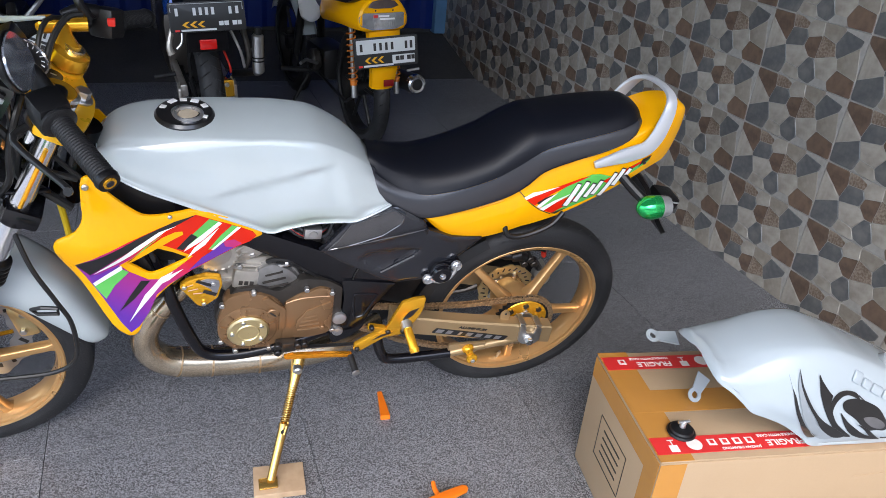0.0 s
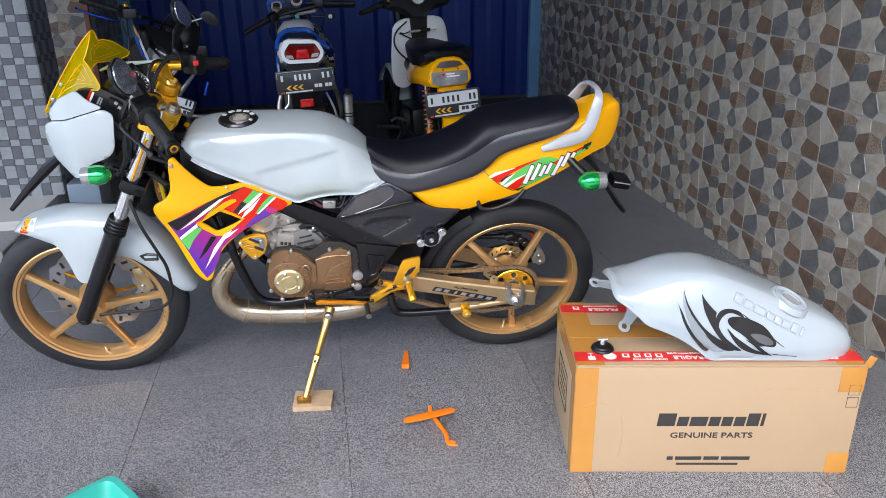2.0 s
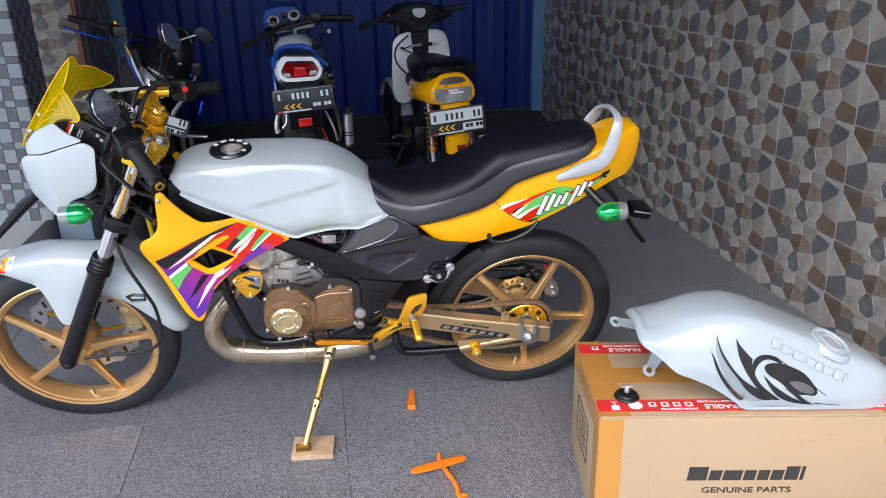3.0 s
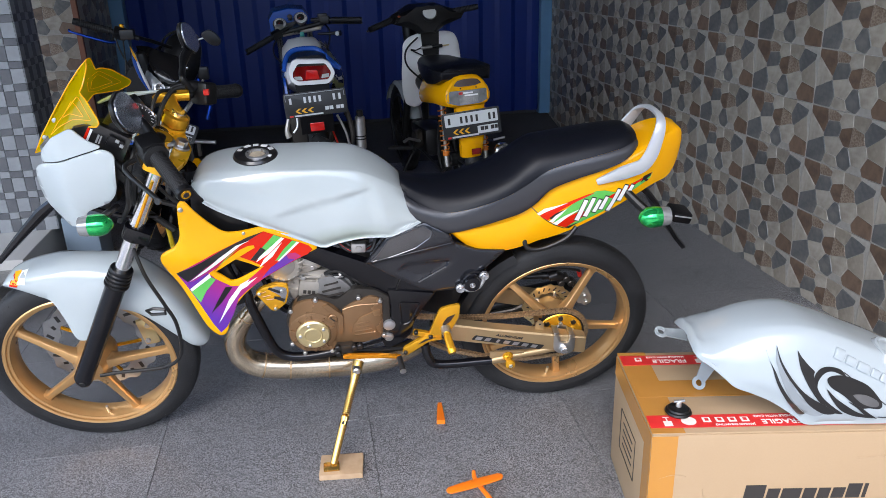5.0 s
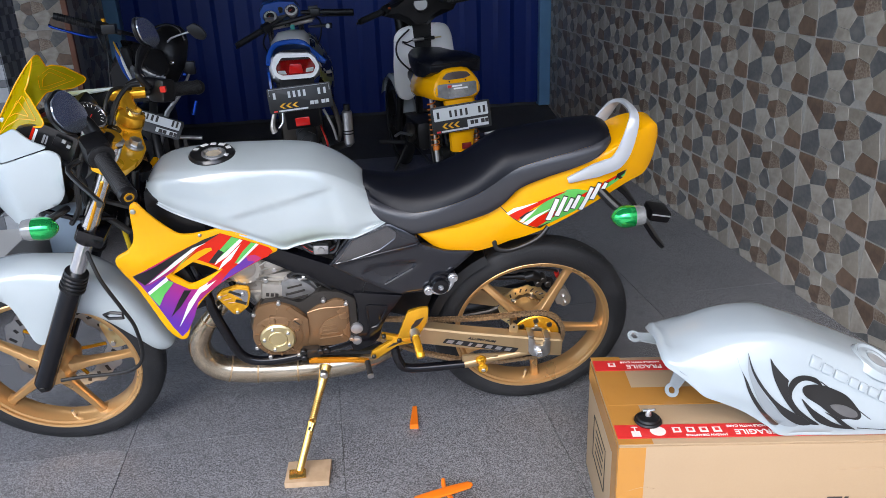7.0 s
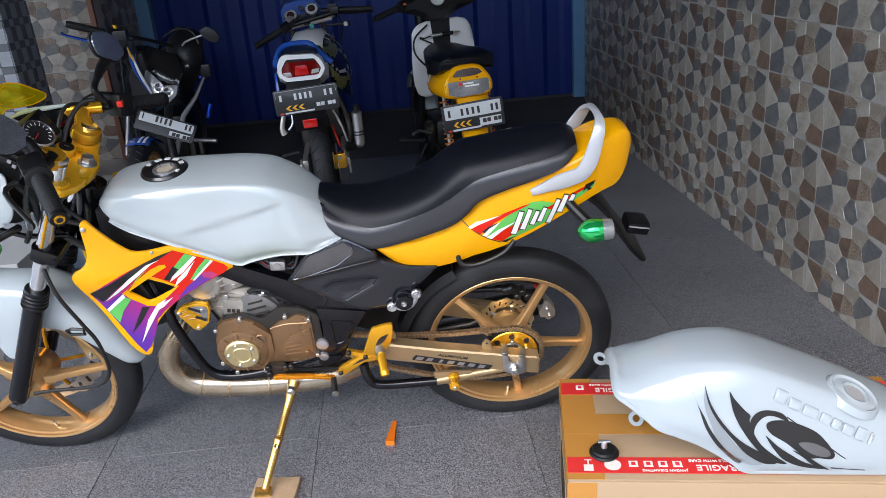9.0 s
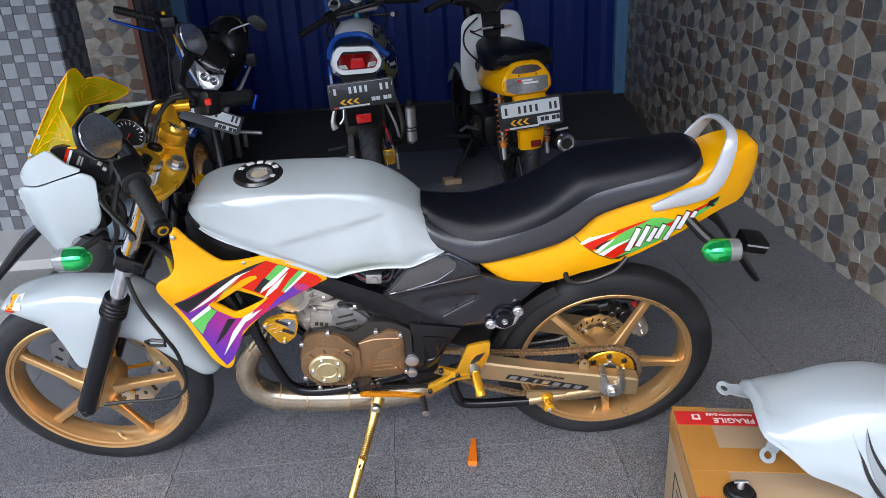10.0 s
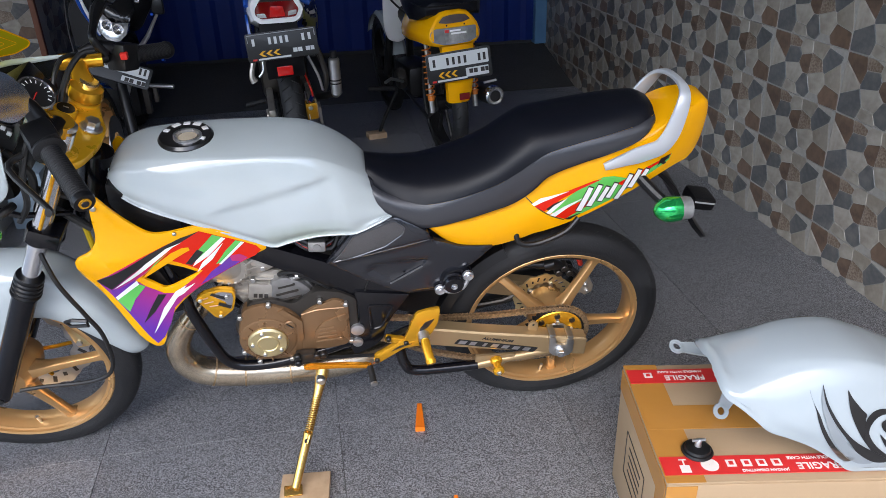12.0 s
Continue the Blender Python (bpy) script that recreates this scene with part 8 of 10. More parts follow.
ol = [(-0.078, -0.004), (-0.07, -0.011), (-0.03, -0.0135), (0.03, -0.0135), (0.07, -0.011), (0.078, -0.004), (0.078, 0.004), (0.07, 0.011), (0.03, 0.0135), (-0.03, 0.0135), (-0.07, 0.011), (-0.078, 0.004)]
lev = make("pry_lever", plate(ol, 0.006, 0.0115, 0.0015, rot=Matrix.Rotation(radians(90), 3, 'X')), ORANGE, smooth=30, m=pose(0.594, 1.321, 0.019, 0, 2, 14))
tagged(lev, "flat orange plastic pry lever lying over another", "trim tool")
hook = make("pry_hook", tube([(0.605, 1.388, 0.012), (0.603, 1.365, 0.008), (0.612, 1.325, 0.006), (0.629, 1.26, 0.006), (0.628, 1.222, 0.007), (0.628, 1.205, 0.010)], [0.005, 0.006, 0.0062, 0.006, 0.006, 0.005], 8, smooth=4), ORANGE, smooth=40)
tagged(hook, "orange plastic hooked pry tool lying on the floor", "trim tool")
part("hook_tine", tube([(0.628, 1.205, 0.008), (0.645, 1.20, 0.007), (0.652, 1.198, 0.006)], [0.005, 0.004, 0.002], 8), ORANGE, hook)
part("hook_tine", tube([(0.628, 1.215, 0.008), (0.64, 1.216, 0.007), (0.65, 1.214, 0.006)], [0.005, 0.004, 0.002], 8), ORANGE, hook)
basin = thing("plastic_basin", pose(-0.255, 0.93, 0, 0, 0, 38), "teal plastic basin with a thick rim, on the floor", "basin")


def basin_mesh():
    rings = []
    for s, z in ((0.78, 0.002), (0.8, 0.0), (0.98, 0.085), (1.06, 0.09), (1.06, 0.098), (0.96, 0.098), (0.93, 0.09), (0.78, 0.012), (0.76, 0.008)):
        rings.append([(x * s, y * s, z) for x, y in rounded([(-0.15, -0.11), (0.15, -0.11), (0.15, 0.11), (-0.15, 0.11)], 0.03, 6)])
    return loft(rings)


part("basin_shell", basin_mesh(), TEAL, basin)
part("basin_dirt", box((0.225, 0.16, 0.01), (0, 0, 0.014), 0.004), mat("sandy_residue", (0.35, 0.24, 0.13), 0.9, grain=0.5), basin, "sandy dirt in the basin")


# ---- the motorcycles parked behind ----
def number_plate(parent, m, w, h, white_top, roll_bars, chevrons=True):
    """A registration plate; its writing is plain bars."""
    p = part("number_plate", plate(rounded([(-w / 2, -h / 2), (w / 2, -h / 2), (w / 2, h / 2), (-w / 2, h / 2)], 0.012), -0.004, 0.004, 0.001), PLATEBLK, parent, "black number plate with bars of print", m=m)
    if white_top:
        part("plate_field", plate(rounded([(-w / 2 + 0.012, -0.004), (w / 2 - 0.012, -0.004), (w / 2 - 0.012, h / 2 - 0.01), (-w / 2 + 0.012, h / 2 - 0.01)], 0.006), -0.0056, -0.003, 0), PLATEWHT, p)
        part("plate_field", plate([(w * 0.09, -h / 2 + 0.012), (w / 2 - 0.016, -h / 2 + 0.012), (w / 2 - 0.016, -0.018), (w * 0.09, -0.018)], -0.0056, -0.003, 0), PLATEWHT, p)
    else:
        part("plate_edge", tube([(-w / 2 + 0.008, -0.0048, h / 2 - 0.045), (-w / 2 + 0.008, -0.0048, h / 2 - 0.008), (w / 2 - 0.008, -0.0048, h / 2 - 0.008), (w / 2 - 0.008, -0.0048, h / 2 - 0.045)], 0.0013, 4), PLATEWHT, p)
    tone = INK if white_top else PLATEWHT
    for x0, x1 in roll_bars:
        x0, x1 = x0 + (x1 - x0) * 0.22, x1 - (x1 - x0) * 0.22
        part("print_bar", plate([(x0 * w, 0.009), (x1 * w, 0.009), (x1 * w, 0.045), (x0 * w, 0.045)], -0.0068, -0.005, 0), tone, p)
    for x0, x1 in ((0.14, 0.20), (0.21, 0.27), (0.32, 0.38), (0.39, 0.44)):
        part("print_bar", plate([(x0 * w, -0.045), (x1 * w, -0.045), (x1 * w, -0.024), (x0 * w, -0.024)], -0.0068, -0.005, 0), tone, p)
    if chevrons:
        for k in range(3):
            x = (-0.34 + 0.1 * k) * w
            part("chevron", plate([(x, -0.035), (x + 0.016, -0.02), (x + 0.028, -0.02), (x + 0.012, -0.035), (x + 0.028, -0.05), (x + 0.016, -0.05)], -0.0066, -0.005, 0), PLATEYEL, p)
        part("sticker_bar", plate([(-0.36 * w, -0.066), (0.1 * w, -0.066), (0.1 * w, -0.057), (-0.36 * w, -0.057)], -0.0066, -0.003, 0), PLATEWHT, p)
        part("sticker_bar", plate([(-0.44 * w, -0.066), (-0.38 * w, -0.066), (-0.38 * w, -0.057), (-0.44 * w, -0.057)], -0.0066, -0.003, 0), REDBTN, p)
    return p


def road_wheel(parent, cy, cz, r, w, rim_mat, x=0.0):
    a = w / 2
    prof = [(r * 0.80 + r * 0.2 * math.sin(math.pi * i / 12) ** 0.75, -a * math.copysign(abs(math.cos(math.pi * i / 12)) ** 0.8, math.cos(math.pi * i / 12))) for i in range(13)]
    prof += [(r * 0.79, a * 0.8), (r * 0.79, -a * 0.8)]
    wh = part("wheel", lathe([(r * 0.72, -a * 0.7), (r * 0.81, -a * 0.8), (r * 0.81, a * 0.8), (r * 0.72, a * 0.7), (r * 0.72, -a * 0.7)], (x, cy, cz), 'X', 48), rim_mat, parent)
    part("tyre", lathe(prof, (x, cy, cz), 'X', 56, closed_profile=True), RUBBER, wh)
    bm = bmesh.new()
    for i in range(36):
        for s in (-1, 1):
            g = 2 * math.pi * (i + 0.25 * s) / 36
            pts = [(x + s * a * u, cy + (r + 0.0008 - 0.016 * u * u) * math.cos(g + 0.1 * u), cz + (r + 0.0008 - 0.016 * u * u) * math.sin(g + 0.1 * u)) for u in (0.12, 0.45, 0.8)]
            tube(pts, 0.002, 4, bm)
    tagged(part("tread_pattern", bm, D_BLACK, wh, smooth=0), kind="stuff")
    for k in range(6):
        w0 = 2 * math.pi * k / 6
        part("spoke", tube([(x, cy + 0.03 * math.cos(w0), cz + 0.03 * math.sin(w0)), (x, cy + r * 0.73 * math.cos(w0), cz + r * 0.73 * math.sin(w0))], 0.009, 8), rim_mat, wh)
    part("hub", cyl(0.04, w * 1.3, (x, cy, cz), 'X', 24), rim_mat, wh)
    return wh


def grip_bar(parent, inner, outer, lever=None, lever_mat=BLACKSTEEL, end=PLASTIC):
    a, b = Vector(inner), Vector(outer)
    d = (b - a).normalized()
    bar = part("handlebar", tube([a - d * 0.12, a, b], 0.011, 12), BLACKSTEEL, parent, "black handlebar end with rubber grip")
    bm = bmesh.new()
    for k in range(16):
        p = a.lerp(b, k / 16)
        tube([p, p + (b - a) / 32, p + (b - a) / 16], [0.0155, 0.017, 0.0155], 14, bm)
    part("grip", bm, GRIPRUB, bar)
    part("switch_box", box((0.055, 0.045, 0.045), tuple(a - d * 0.04), 0.01, Vector((1, 0, 0)).rotation_difference(d).to_matrix()), PLASTIC, bar)
    part("bar_end", tube([b, b + d * 0.012], 0.015, 12), end, bar)
    if lever:
        o = Vector(lever)
        part("lever", tube([a - d * 0.03 + o, a + o * 1.2, b + o * 1.15, b + d * 0.015 + o], [0.006, 0.006, 0.005, 0.006], 8, smooth=3), lever_mat, bar)
    return bar


# blue and white sports motorcycle, seen from its tail
bm1 = thing("parked_motorcycle", pose(0.325, 3.25, 0, 0, -3.0, 3.0), "blue and white sports motorcycle parked tail outwards by the gate", "motorcycle", group="motorcycles by the gate")


def build_blue():
    P = bm1
    road_wheel(P, 0.36, 0.285, 0.285, 0.10, BLACKSTEEL, 0.01)
    hexo = rounded([(-0.070, 0.774), (0.068, 0.768), (0.090, 0.782), (0.106, 0.812), (0.090, 0.853), (0.066, 0.874), (-0.058, 0.886), (-0.076, 0.878), (-0.096, 0.843), (-0.093, 0.80)], 0.012)
    hexi = rounded([(-0.060, 0.790), (0.074, 0.786), (0.090, 0.814), (0.067, 0.857), (-0.052, 0.866), (-0.080, 0.829), (-0.080, 0.804)], 0.010)
    tl = part("tail_frame", panel(hexo, lambda x, z: -0.035 - 0.06 * (0.106 - abs(x)), 0.04, (hexi,), 0.06), D_WHITE, P, "white hexagonal tail lamp frame")
    part("tail_lamp", panel(hexi, lambda x, z: -0.022 - 0.010 * (1 - (x / 0.1) ** 2), 0.02, step=0.02), REDLENS, tl, "red tail lamp")
    for s in (-1, 1):
        part("lamp_corner", plate(rounded([(s * 0.040 + 0.002, 0.793), (s * 0.074 + 0.002, 0.796), (s * 0.078 + 0.002, 0.812), (s * 0.046 + 0.002, 0.810)][::s], 0.004), -0.034, -0.026, 0.001), LAMPCLEAR, tl, "clear corner of the lamp")
    part("lamp_core", plate(rounded([(-0.028, 0.795), (0.034, 0.793), (0.028, 0.832), (-0.02, 0.834)], 0.006), -0.0345, -0.03, 0.001), BRIGHTRED, tl, "brighter middle of the red lens")
    part("lamp_hood", plate(rounded([(-0.070, 0.855), (0.066, 0.848), (0.058, 0.862), (-0.058, 0.871)], 0.004), -0.036, -0.02, 0.001), D_BLACK, tl)
    sec = []
    for y, w, zb, zt in ((-0.01, 0.092, 0.775, 0.872), (0.05, 0.108, 0.755, 0.882), (0.14, 0.115, 0.735, 0.884), (0.26, 0.112, 0.71, 0.874), (0.36, 0.105, 0.69, 0.85), (0.46, 0.095, 0.68, 0.80)):
        sec.append([(x * w, y, zb + (zt - zb) * z) for x, z in ((-0.7, 0), (-0.95, 0.12), (-1, 0.4), (-0.9, 0.72), (-0.6, 0.95), (0, 1), (0.6, 0.95), (0.9, 0.72), (1, 0.4), (0.95, 0.12), (0.7, 0))])
    tc = part("tail_cowl", loft(sec), D_WHITE, P, "white single-seat tail cowl")
    part("seat", loft([[(x * w, y, zt + z) for x, z in ((-1, -0.05), (-0.95, -0.012), (-0.6, 0), (0.6, 0), (0.95, -0.012), (1, -0.05))] for y, w, zt in ((0.02, 0.075, 0.889), (0.12, 0.09, 0.897), (0.25, 0.092, 0.888), (0.40, 0.10, 0.855), (0.62, 0.10, 0.80))]), SEATBLACK, P, "black vinyl seat")
    part("grab_bar", tube([(-0.112, 0.06, 0.832), (-0.104, 0.09, 0.862), (-0.080, 0.12, 0.895), (-0.045, 0.13, 0.910), (0.02, 0.13, 0.910), (0.055, 0.12, 0.900), (0.085, 0.09, 0.868), (0.115, 0.06, 0.835), (0.140, 0.05, 0.818)], [0.009, 0.012, 0.013, 0.012, 0.012, 0.013, 0.013, 0.015, 0.010], 10, smooth=4), BLUEPLASTIC, P, "blue painted grab bar")
    tk = []
    for y, w, zb, zt in ((0.62, 0.065, 0.74, 0.815), (0.68, 0.095, 0.72, 0.855), (0.76, 0.115, 0.71, 0.885), (0.88, 0.125, 0.71, 0.898), (1.0, 0.12, 0.72, 0.895), (1.08, 0.08, 0.74, 0.86)):
        tk.append([(0.02 + x * w, y, zb + (zt - zb) * z) for x, z in ((-0.8, 0), (-1, 0.3), (-0.92, 0.7), (-0.6, 0.95), (0, 1), (0.6, 0.95), (0.92, 0.7), (1, 0.3), (0.8, 0))])
    tank = part("fuel_tank", loft(tk), D_WHITE, P, "white fuel tank", smooth=50)
    for pts, tone in ((((0.66, 0.84), (0.80, 0.86), (0.94, 0.862), (0.90, 0.80), (0.74, 0.79)), D_BLACK), (((0.74, 0.835), (0.86, 0.85), (0.84, 0.838), (0.75, 0.825)), D_WHITE), (((0.72, 0.812), (0.87, 0.828), (0.85, 0.812), (0.73, 0.80)), PLATEWHT)):
        part("tank_graphic", panel(list(pts), lambda x, z: 0, 0.0015, step=0.05), tone, tank, m=pose(0.148 if tone is D_BLACK else 0.1505, 0, 0, 0, 0, 90))
    # right flank: dark cowling with an olive and white print
    rows = []
    for y, pts in ((0.34, ((0.098, 0.815), (0.118, 0.775), (0.128, 0.73), (0.115, 0.69))), (0.52, ((0.106, 0.862), (0.152, 0.79), (0.182, 0.70), (0.165, 0.61))),
                   (0.70, ((0.115, 0.875), (0.170, 0.80), (0.208, 0.70), (0.190, 0.55))), (0.90, ((0.12, 0.878), (0.175, 0.80), (0.215, 0.69), (0.195, 0.52)))):
        rows.append([Vector((p.x, y, p.z)) for p in catmull([(x, 0, z) for x, z in pts], 5)])
    fine = [catmull([tuple(r[i]) for r in rows], 6) for i in range(len(rows[0]))]
    bm = bmesh.new()
    loft([[f[k] for f in fine] for k in range(len(fine[0]))], bm, cap=False, closed=False)
    for f in bm.faces:
        c = f.calc_center_median()
        u, v = (c.y - 0.34) / 0.56, (c.z - 0.52) / 0.36
        q = (u * 1.6 + v * 2.3 + 0.25 * math.sin(9 * u)) % 1.0
        f.material_index = 1 if 0.30 < q < 0.62 else 2 if 0.74 < q < 0.84 else 0
    g = bmesh.ops.extrude_face_region(bm, geom=bm.faces[:])
    for v in g["geom"]:
        if isinstance(v, bmesh.types.BMVert):
            v.co.x -= 0.008
    part("side_fairing", bm, [FRAMEBLK, OLIVE, D_WHITE], P, "black side fairing with olive and white print", smooth=50)
    part("side_panel", panel(rounded([(0.02, 0.70), (0.45, 0.60), (0.42, 0.80), (0.05, 0.80)], 0.03), lambda x, z: 0, 0.01), BLUEPLASTIC, P, m=pose(-0.112, 0, 0, 0, 0, 90))
    part("inner_fender", loft([[(-0.075, y, z), (0.075, y, z), (0.07, y + 0.03, z), (-0.07, y + 0.03, z)] for y, z in ((0.0, 0.775), (-0.005, 0.68), (0.0, 0.60), (0.03, 0.54))]), PLASTIC, P)
    part("rear_reflector", box((0.064, 0.012, 0.038), (-0.003, -0.012, 0.578), 0.004), BRIGHTRED, P, "red reflector")
    number_plate(P, pose(0.002, -0.034, 0.687, -8, -0.5, 0) @ Matrix.Diagonal((1, 1, 0.75, 1)), 0.278, 0.145, False, ((-0.43, -0.36), (-0.2, -0.13), (-0.12, -0.05), (-0.04, 0.03), (0.04, 0.11), (0.27, 0.34), (0.36, 0.43)))
    sil = part("silencer", tube([(0.197, 0.13, 0.418), (0.199, 0.105, 0.428), (0.205, 0.095, 0.575), (0.206, 0.093, 0.584)], [0.018, 0.024, 0.024, 0.016], 24), STEEL, P, "brushed stubby silencer")
    part("silencer_tip", tube([(0.206, 0.093, 0.582), (0.207, 0.092, 0.61)], [0.0155, 0.0145], 18), BLACKSTEEL, sil)
    for z in (0.470, 0.484):
        part("silencer_band", tube([(0.2007 + (z - 0.47) * 0.04, 0.102, z), (0.2009 + (z - 0.47) * 0.04, 0.1018, z + 0.006)], 0.0252, 24), BLACKSTEEL, sil)
    part("header_pipe", tube([(0.197, 0.13, 0.42), (0.185, 0.2, 0.40), (0.14, 0.45, 0.33), (0.08, 0.8, 0.25)], 0.018, 12, smooth=4), BLACKSTEEL, P)
    part("silencer_stay", tube([(0.195, 0.10, 0.50), (0.165, 0.12, 0.53), (0.140, 0.14, 0.60)], 0.007, 8), BLACKSTEEL, P)
    hl = part("peg_hanger", tube([(-0.105, 0.12, 0.64), (-0.125, 0.11, 0.60), (-0.140, 0.10, 0.55), (-0.134, 0.10, 0.522)], [0.008, 0.010, 0.012, 0.016], 8, smooth=3), ALU, P, "cast aluminium passenger peg hanger")
    part("hanger_rod", tube([(-0.085, 0.11, 0.61), (-0.090, 0.10, 0.565), (-0.112, 0.10, 0.54)], 0.005, 8, smooth=3), STEEL, hl)
    hr = part("peg_hanger", tube([(0.125, 0.12, 0.68), (0.150, 0.11, 0.60), (0.165, 0.10, 0.50), (0.150, 0.12, 0.44)], [0.010, 0.012, 0.012, 0.009], 8, smooth=3), DARKALU, P)
    part("hanger_rod", tube([(0.10, 0.1, 0.60), (0.13, 0.09, 0.52), (0.142, 0.1, 0.45)], 0.006, 8, smooth=3), STEEL, hr)
    for s in (-1, 1):
        part("swingarm", box((0.032, 0.5, 0.055), (0.01 + s * 0.098, 0.58, 0.30), 0.01), ALU, P)
        part("axle_plate", plate(rounded([(-0.03, -0.05), (0.03, -0.05), (0.036, 0.03), (0.01, 0.05), (-0.03, 0.03)], 0.008), -0.006, 0.006, 0.002), ALU, P, m=pose(0.01 + s * 0.118, 0.34, 0.285, 0, 0, 90))
        part("fork_leg", rod((s * 0.1, 1.62, 0.3), (s * 0.09, 1.26, 0.93), 0.02, 12), CHROME, P)
    cal = part("caliper", box((0.06, 0.075, 0.075), (0.085, 0.30, 0.315), 0.008), GOLD, P, "gold rear brake caliper")
    for k in range(4):
        part("caliper_fin", box((0.064, 0.010, 0.070), (0.085, 0.272 + 0.018 * k, 0.317), 0.002), PALEGOLD, cal)
    part("caliper_bolt", cyl(0.010, 0.016, (0.085, 0.258, 0.335), 'Y', 12, 0.002), STEEL, cal)
    part("brake_disc", lathe([(0.05, 0.063), (0.1, 0.063), (0.1, 0.067), (0.05, 0.067), (0.05, 0.063)], (0.01, 0.36, 0.285), 'X', 32), STEEL, P)
    part("brake_hose", tube([(0.085, 0.27, 0.36), (0.10, 0.22, 0.40), (0.095, 0.2, 0.44), (0.08, 0.25, 0.50)], 0.005, 6, smooth=4), REDBTN, P)
    part("hose_fitting", tube([(0.09, 0.24, 0.375), (0.097, 0.22, 0.398)], 0.009, 10), BLUEALLOY, P)
    part("chain", tube([(-0.055, 0.30, 0.36), (-0.055, 0.18, 0.30), (-0.055, 0.36, 0.23), (-0.055, 0.8, 0.30)], 0.010, 6, smooth=4), BLACKSTEEL, P)
    part("foot_peg", tube([(-0.11, 0.40, 0.36), (-0.20, 0.40, 0.352)], [0.010, 0.013], 10), GRIPRUB, P)
    part("engine", box((0.24, 0.4, 0.3), (0, 0.95, 0.4), 0.05), DARKALU, P)
    road_wheel(P, 1.68, 0.285, 0.285, 0.08, BLACKSTEEL)
    clamp = part("top_clamp", box((0.25, 0.07, 0.022), (0.03, 1.16, 0.912), 0.008, Matrix.Rotation(radians(-5), 3, 'Y')), ALU, P, "cast aluminium top clamp")
    for x, z in ((-0.085, 0.912), (0.145, 0.93)):
        part("fork_cap", tube([(x, 1.15, z), (x, 1.14, z + 0.045)], [0.026, 0.024], 18), ALU, clamp)
    for x, z, y in ((-0.078, 0.962, 1.20), (0.046, 0.984, 1.20)):
        g = part("gauge", tube([(x, y + 0.05, z - 0.035), (x, y, z - 0.004), (x, y - 0.004, z)], [0.034, 0.042, 0.040], 32), CHROME, P, "chrome-rimmed gauge with pale dial")
        part("gauge_face", tube([(x, y - 0.0035, z), (x, y - 0.0065, z + 0.003)], 0.035, 32), DIALWHT, g)
        part("gauge_hub", tube([(x, y - 0.006, z + 0.002), (x, y - 0.009, z + 0.0045)], 0.022, 24), D_BLACK, g)
        part("gauge_needle", rod((x, y - 0.010, z + 0.005), (x - 0.022, y - 0.016, z - 0.008), 0.0016, 6), REDBTN, g)
        for k in range(9):
            w = radians(200 - 220 * k / 8)
            part("dial_mark", cyl(0.0022, 0.002, (x + 0.029 * math.cos(w), y - 0.0075 - 0.019 * math.sin(w) * 0.55, z + 0.004 + 0.024 * math.sin(w)), 'Y', 6, 0), D_BLACK, g)
    part("gauge_bracket", box((0.14, 0.02, 0.03), (-0.016, 1.235, 0.945), 0.006, Matrix.Rotation(radians(-9), 3, 'Y')), PLASTIC, P)
    part("warning_light", tube([(-0.016, 1.215, 0.985), (-0.016, 1.20, 0.998)], 0.014, 16), CHROME, P)
    part("ignition", tube([(0.01, 1.12, 0.918), (0.01, 1.105, 0.945)], [0.024, 0.021], 20), CHROME, P)
    part("key", box((0.024, 0.012, 0.04), (0.035, 1.06, 0.895), 0.006), TEAL, P, "teal-headed ignition key")
    part("headlamp_cover", loft([[(-0.02 + x * w, y, zc + z * h) for x, z in ((-1, -1), (-1, 0.3), (-0.75, 0.85), (0, 1), (0.75, 0.85), (1, 0.3), (1, -1))] for y, w, zc, h in ((1.26, 0.115, 0.965, 0.07), (1.34, 0.12, 0.975, 0.085), (1.46, 0.10, 0.95, 0.08), (1.54, 0.05, 0.92, 0.05))]), BLUEPLASTIC, P, "blue headlamp fairing", smooth=60)
    part("cable", tube([(-0.10, 1.02, 0.90), (-0.135, 1.05, 0.85), (-0.13, 1.15, 0.78), (-0.06, 1.2, 0.70)], 0.005, 6, smooth=4), CABLE, P)
    part("cable", tube([(0.165, 1.1, 0.95), (0.20, 1.15, 0.90), (0.18, 1.2, 0.80), (0.10, 1.25, 0.72)], 0.005, 6, smooth=4), CABLE, P)
    grip_bar(P, (-0.143, 1.02, 0.901), (-0.274, 0.98, 0.846), (0.0, 0.05, -0.015))
    grip_bar(P, (0.215, 1.08, 0.964), (0.372, 1.04, 0.952), (0.0, 0.06, -0.02))
    part("fluid_reservoir", box((0.055, 0.04, 0.035), (0.165, 1.10, 0.985), 0.006), PLASTIC, P, "black brake fluid reservoir")
    part("bar_mount", rod((-0.10, 1.06, 0.915), (0.18, 1.10, 0.955), 0.012, 10), BLACKSTEEL, P)
    part("indicator", tube([(0.12, 1.0, 0.90), (0.20, 0.97, 0.898), (0.245, 0.95, 0.896)], [0.006, 0.008, 0.016], 10), PLASTIC, P, "short black indicator on a stalk")
    part("indicator_lens", cyl(0.013, 0.012, (0.225, 0.945, 0.897), 'Y', 12, 0.003), PLATEWHT, P)


build_blue()

# yellow underbone moped with white leg shields
moped = thing("parked_moped", pose(1.035, 3.385, 0, 0, -2.0, 8.0), "yellow underbone moped with white leg shields, parked tail outwards", "moped", group="motorcycles by the gate")


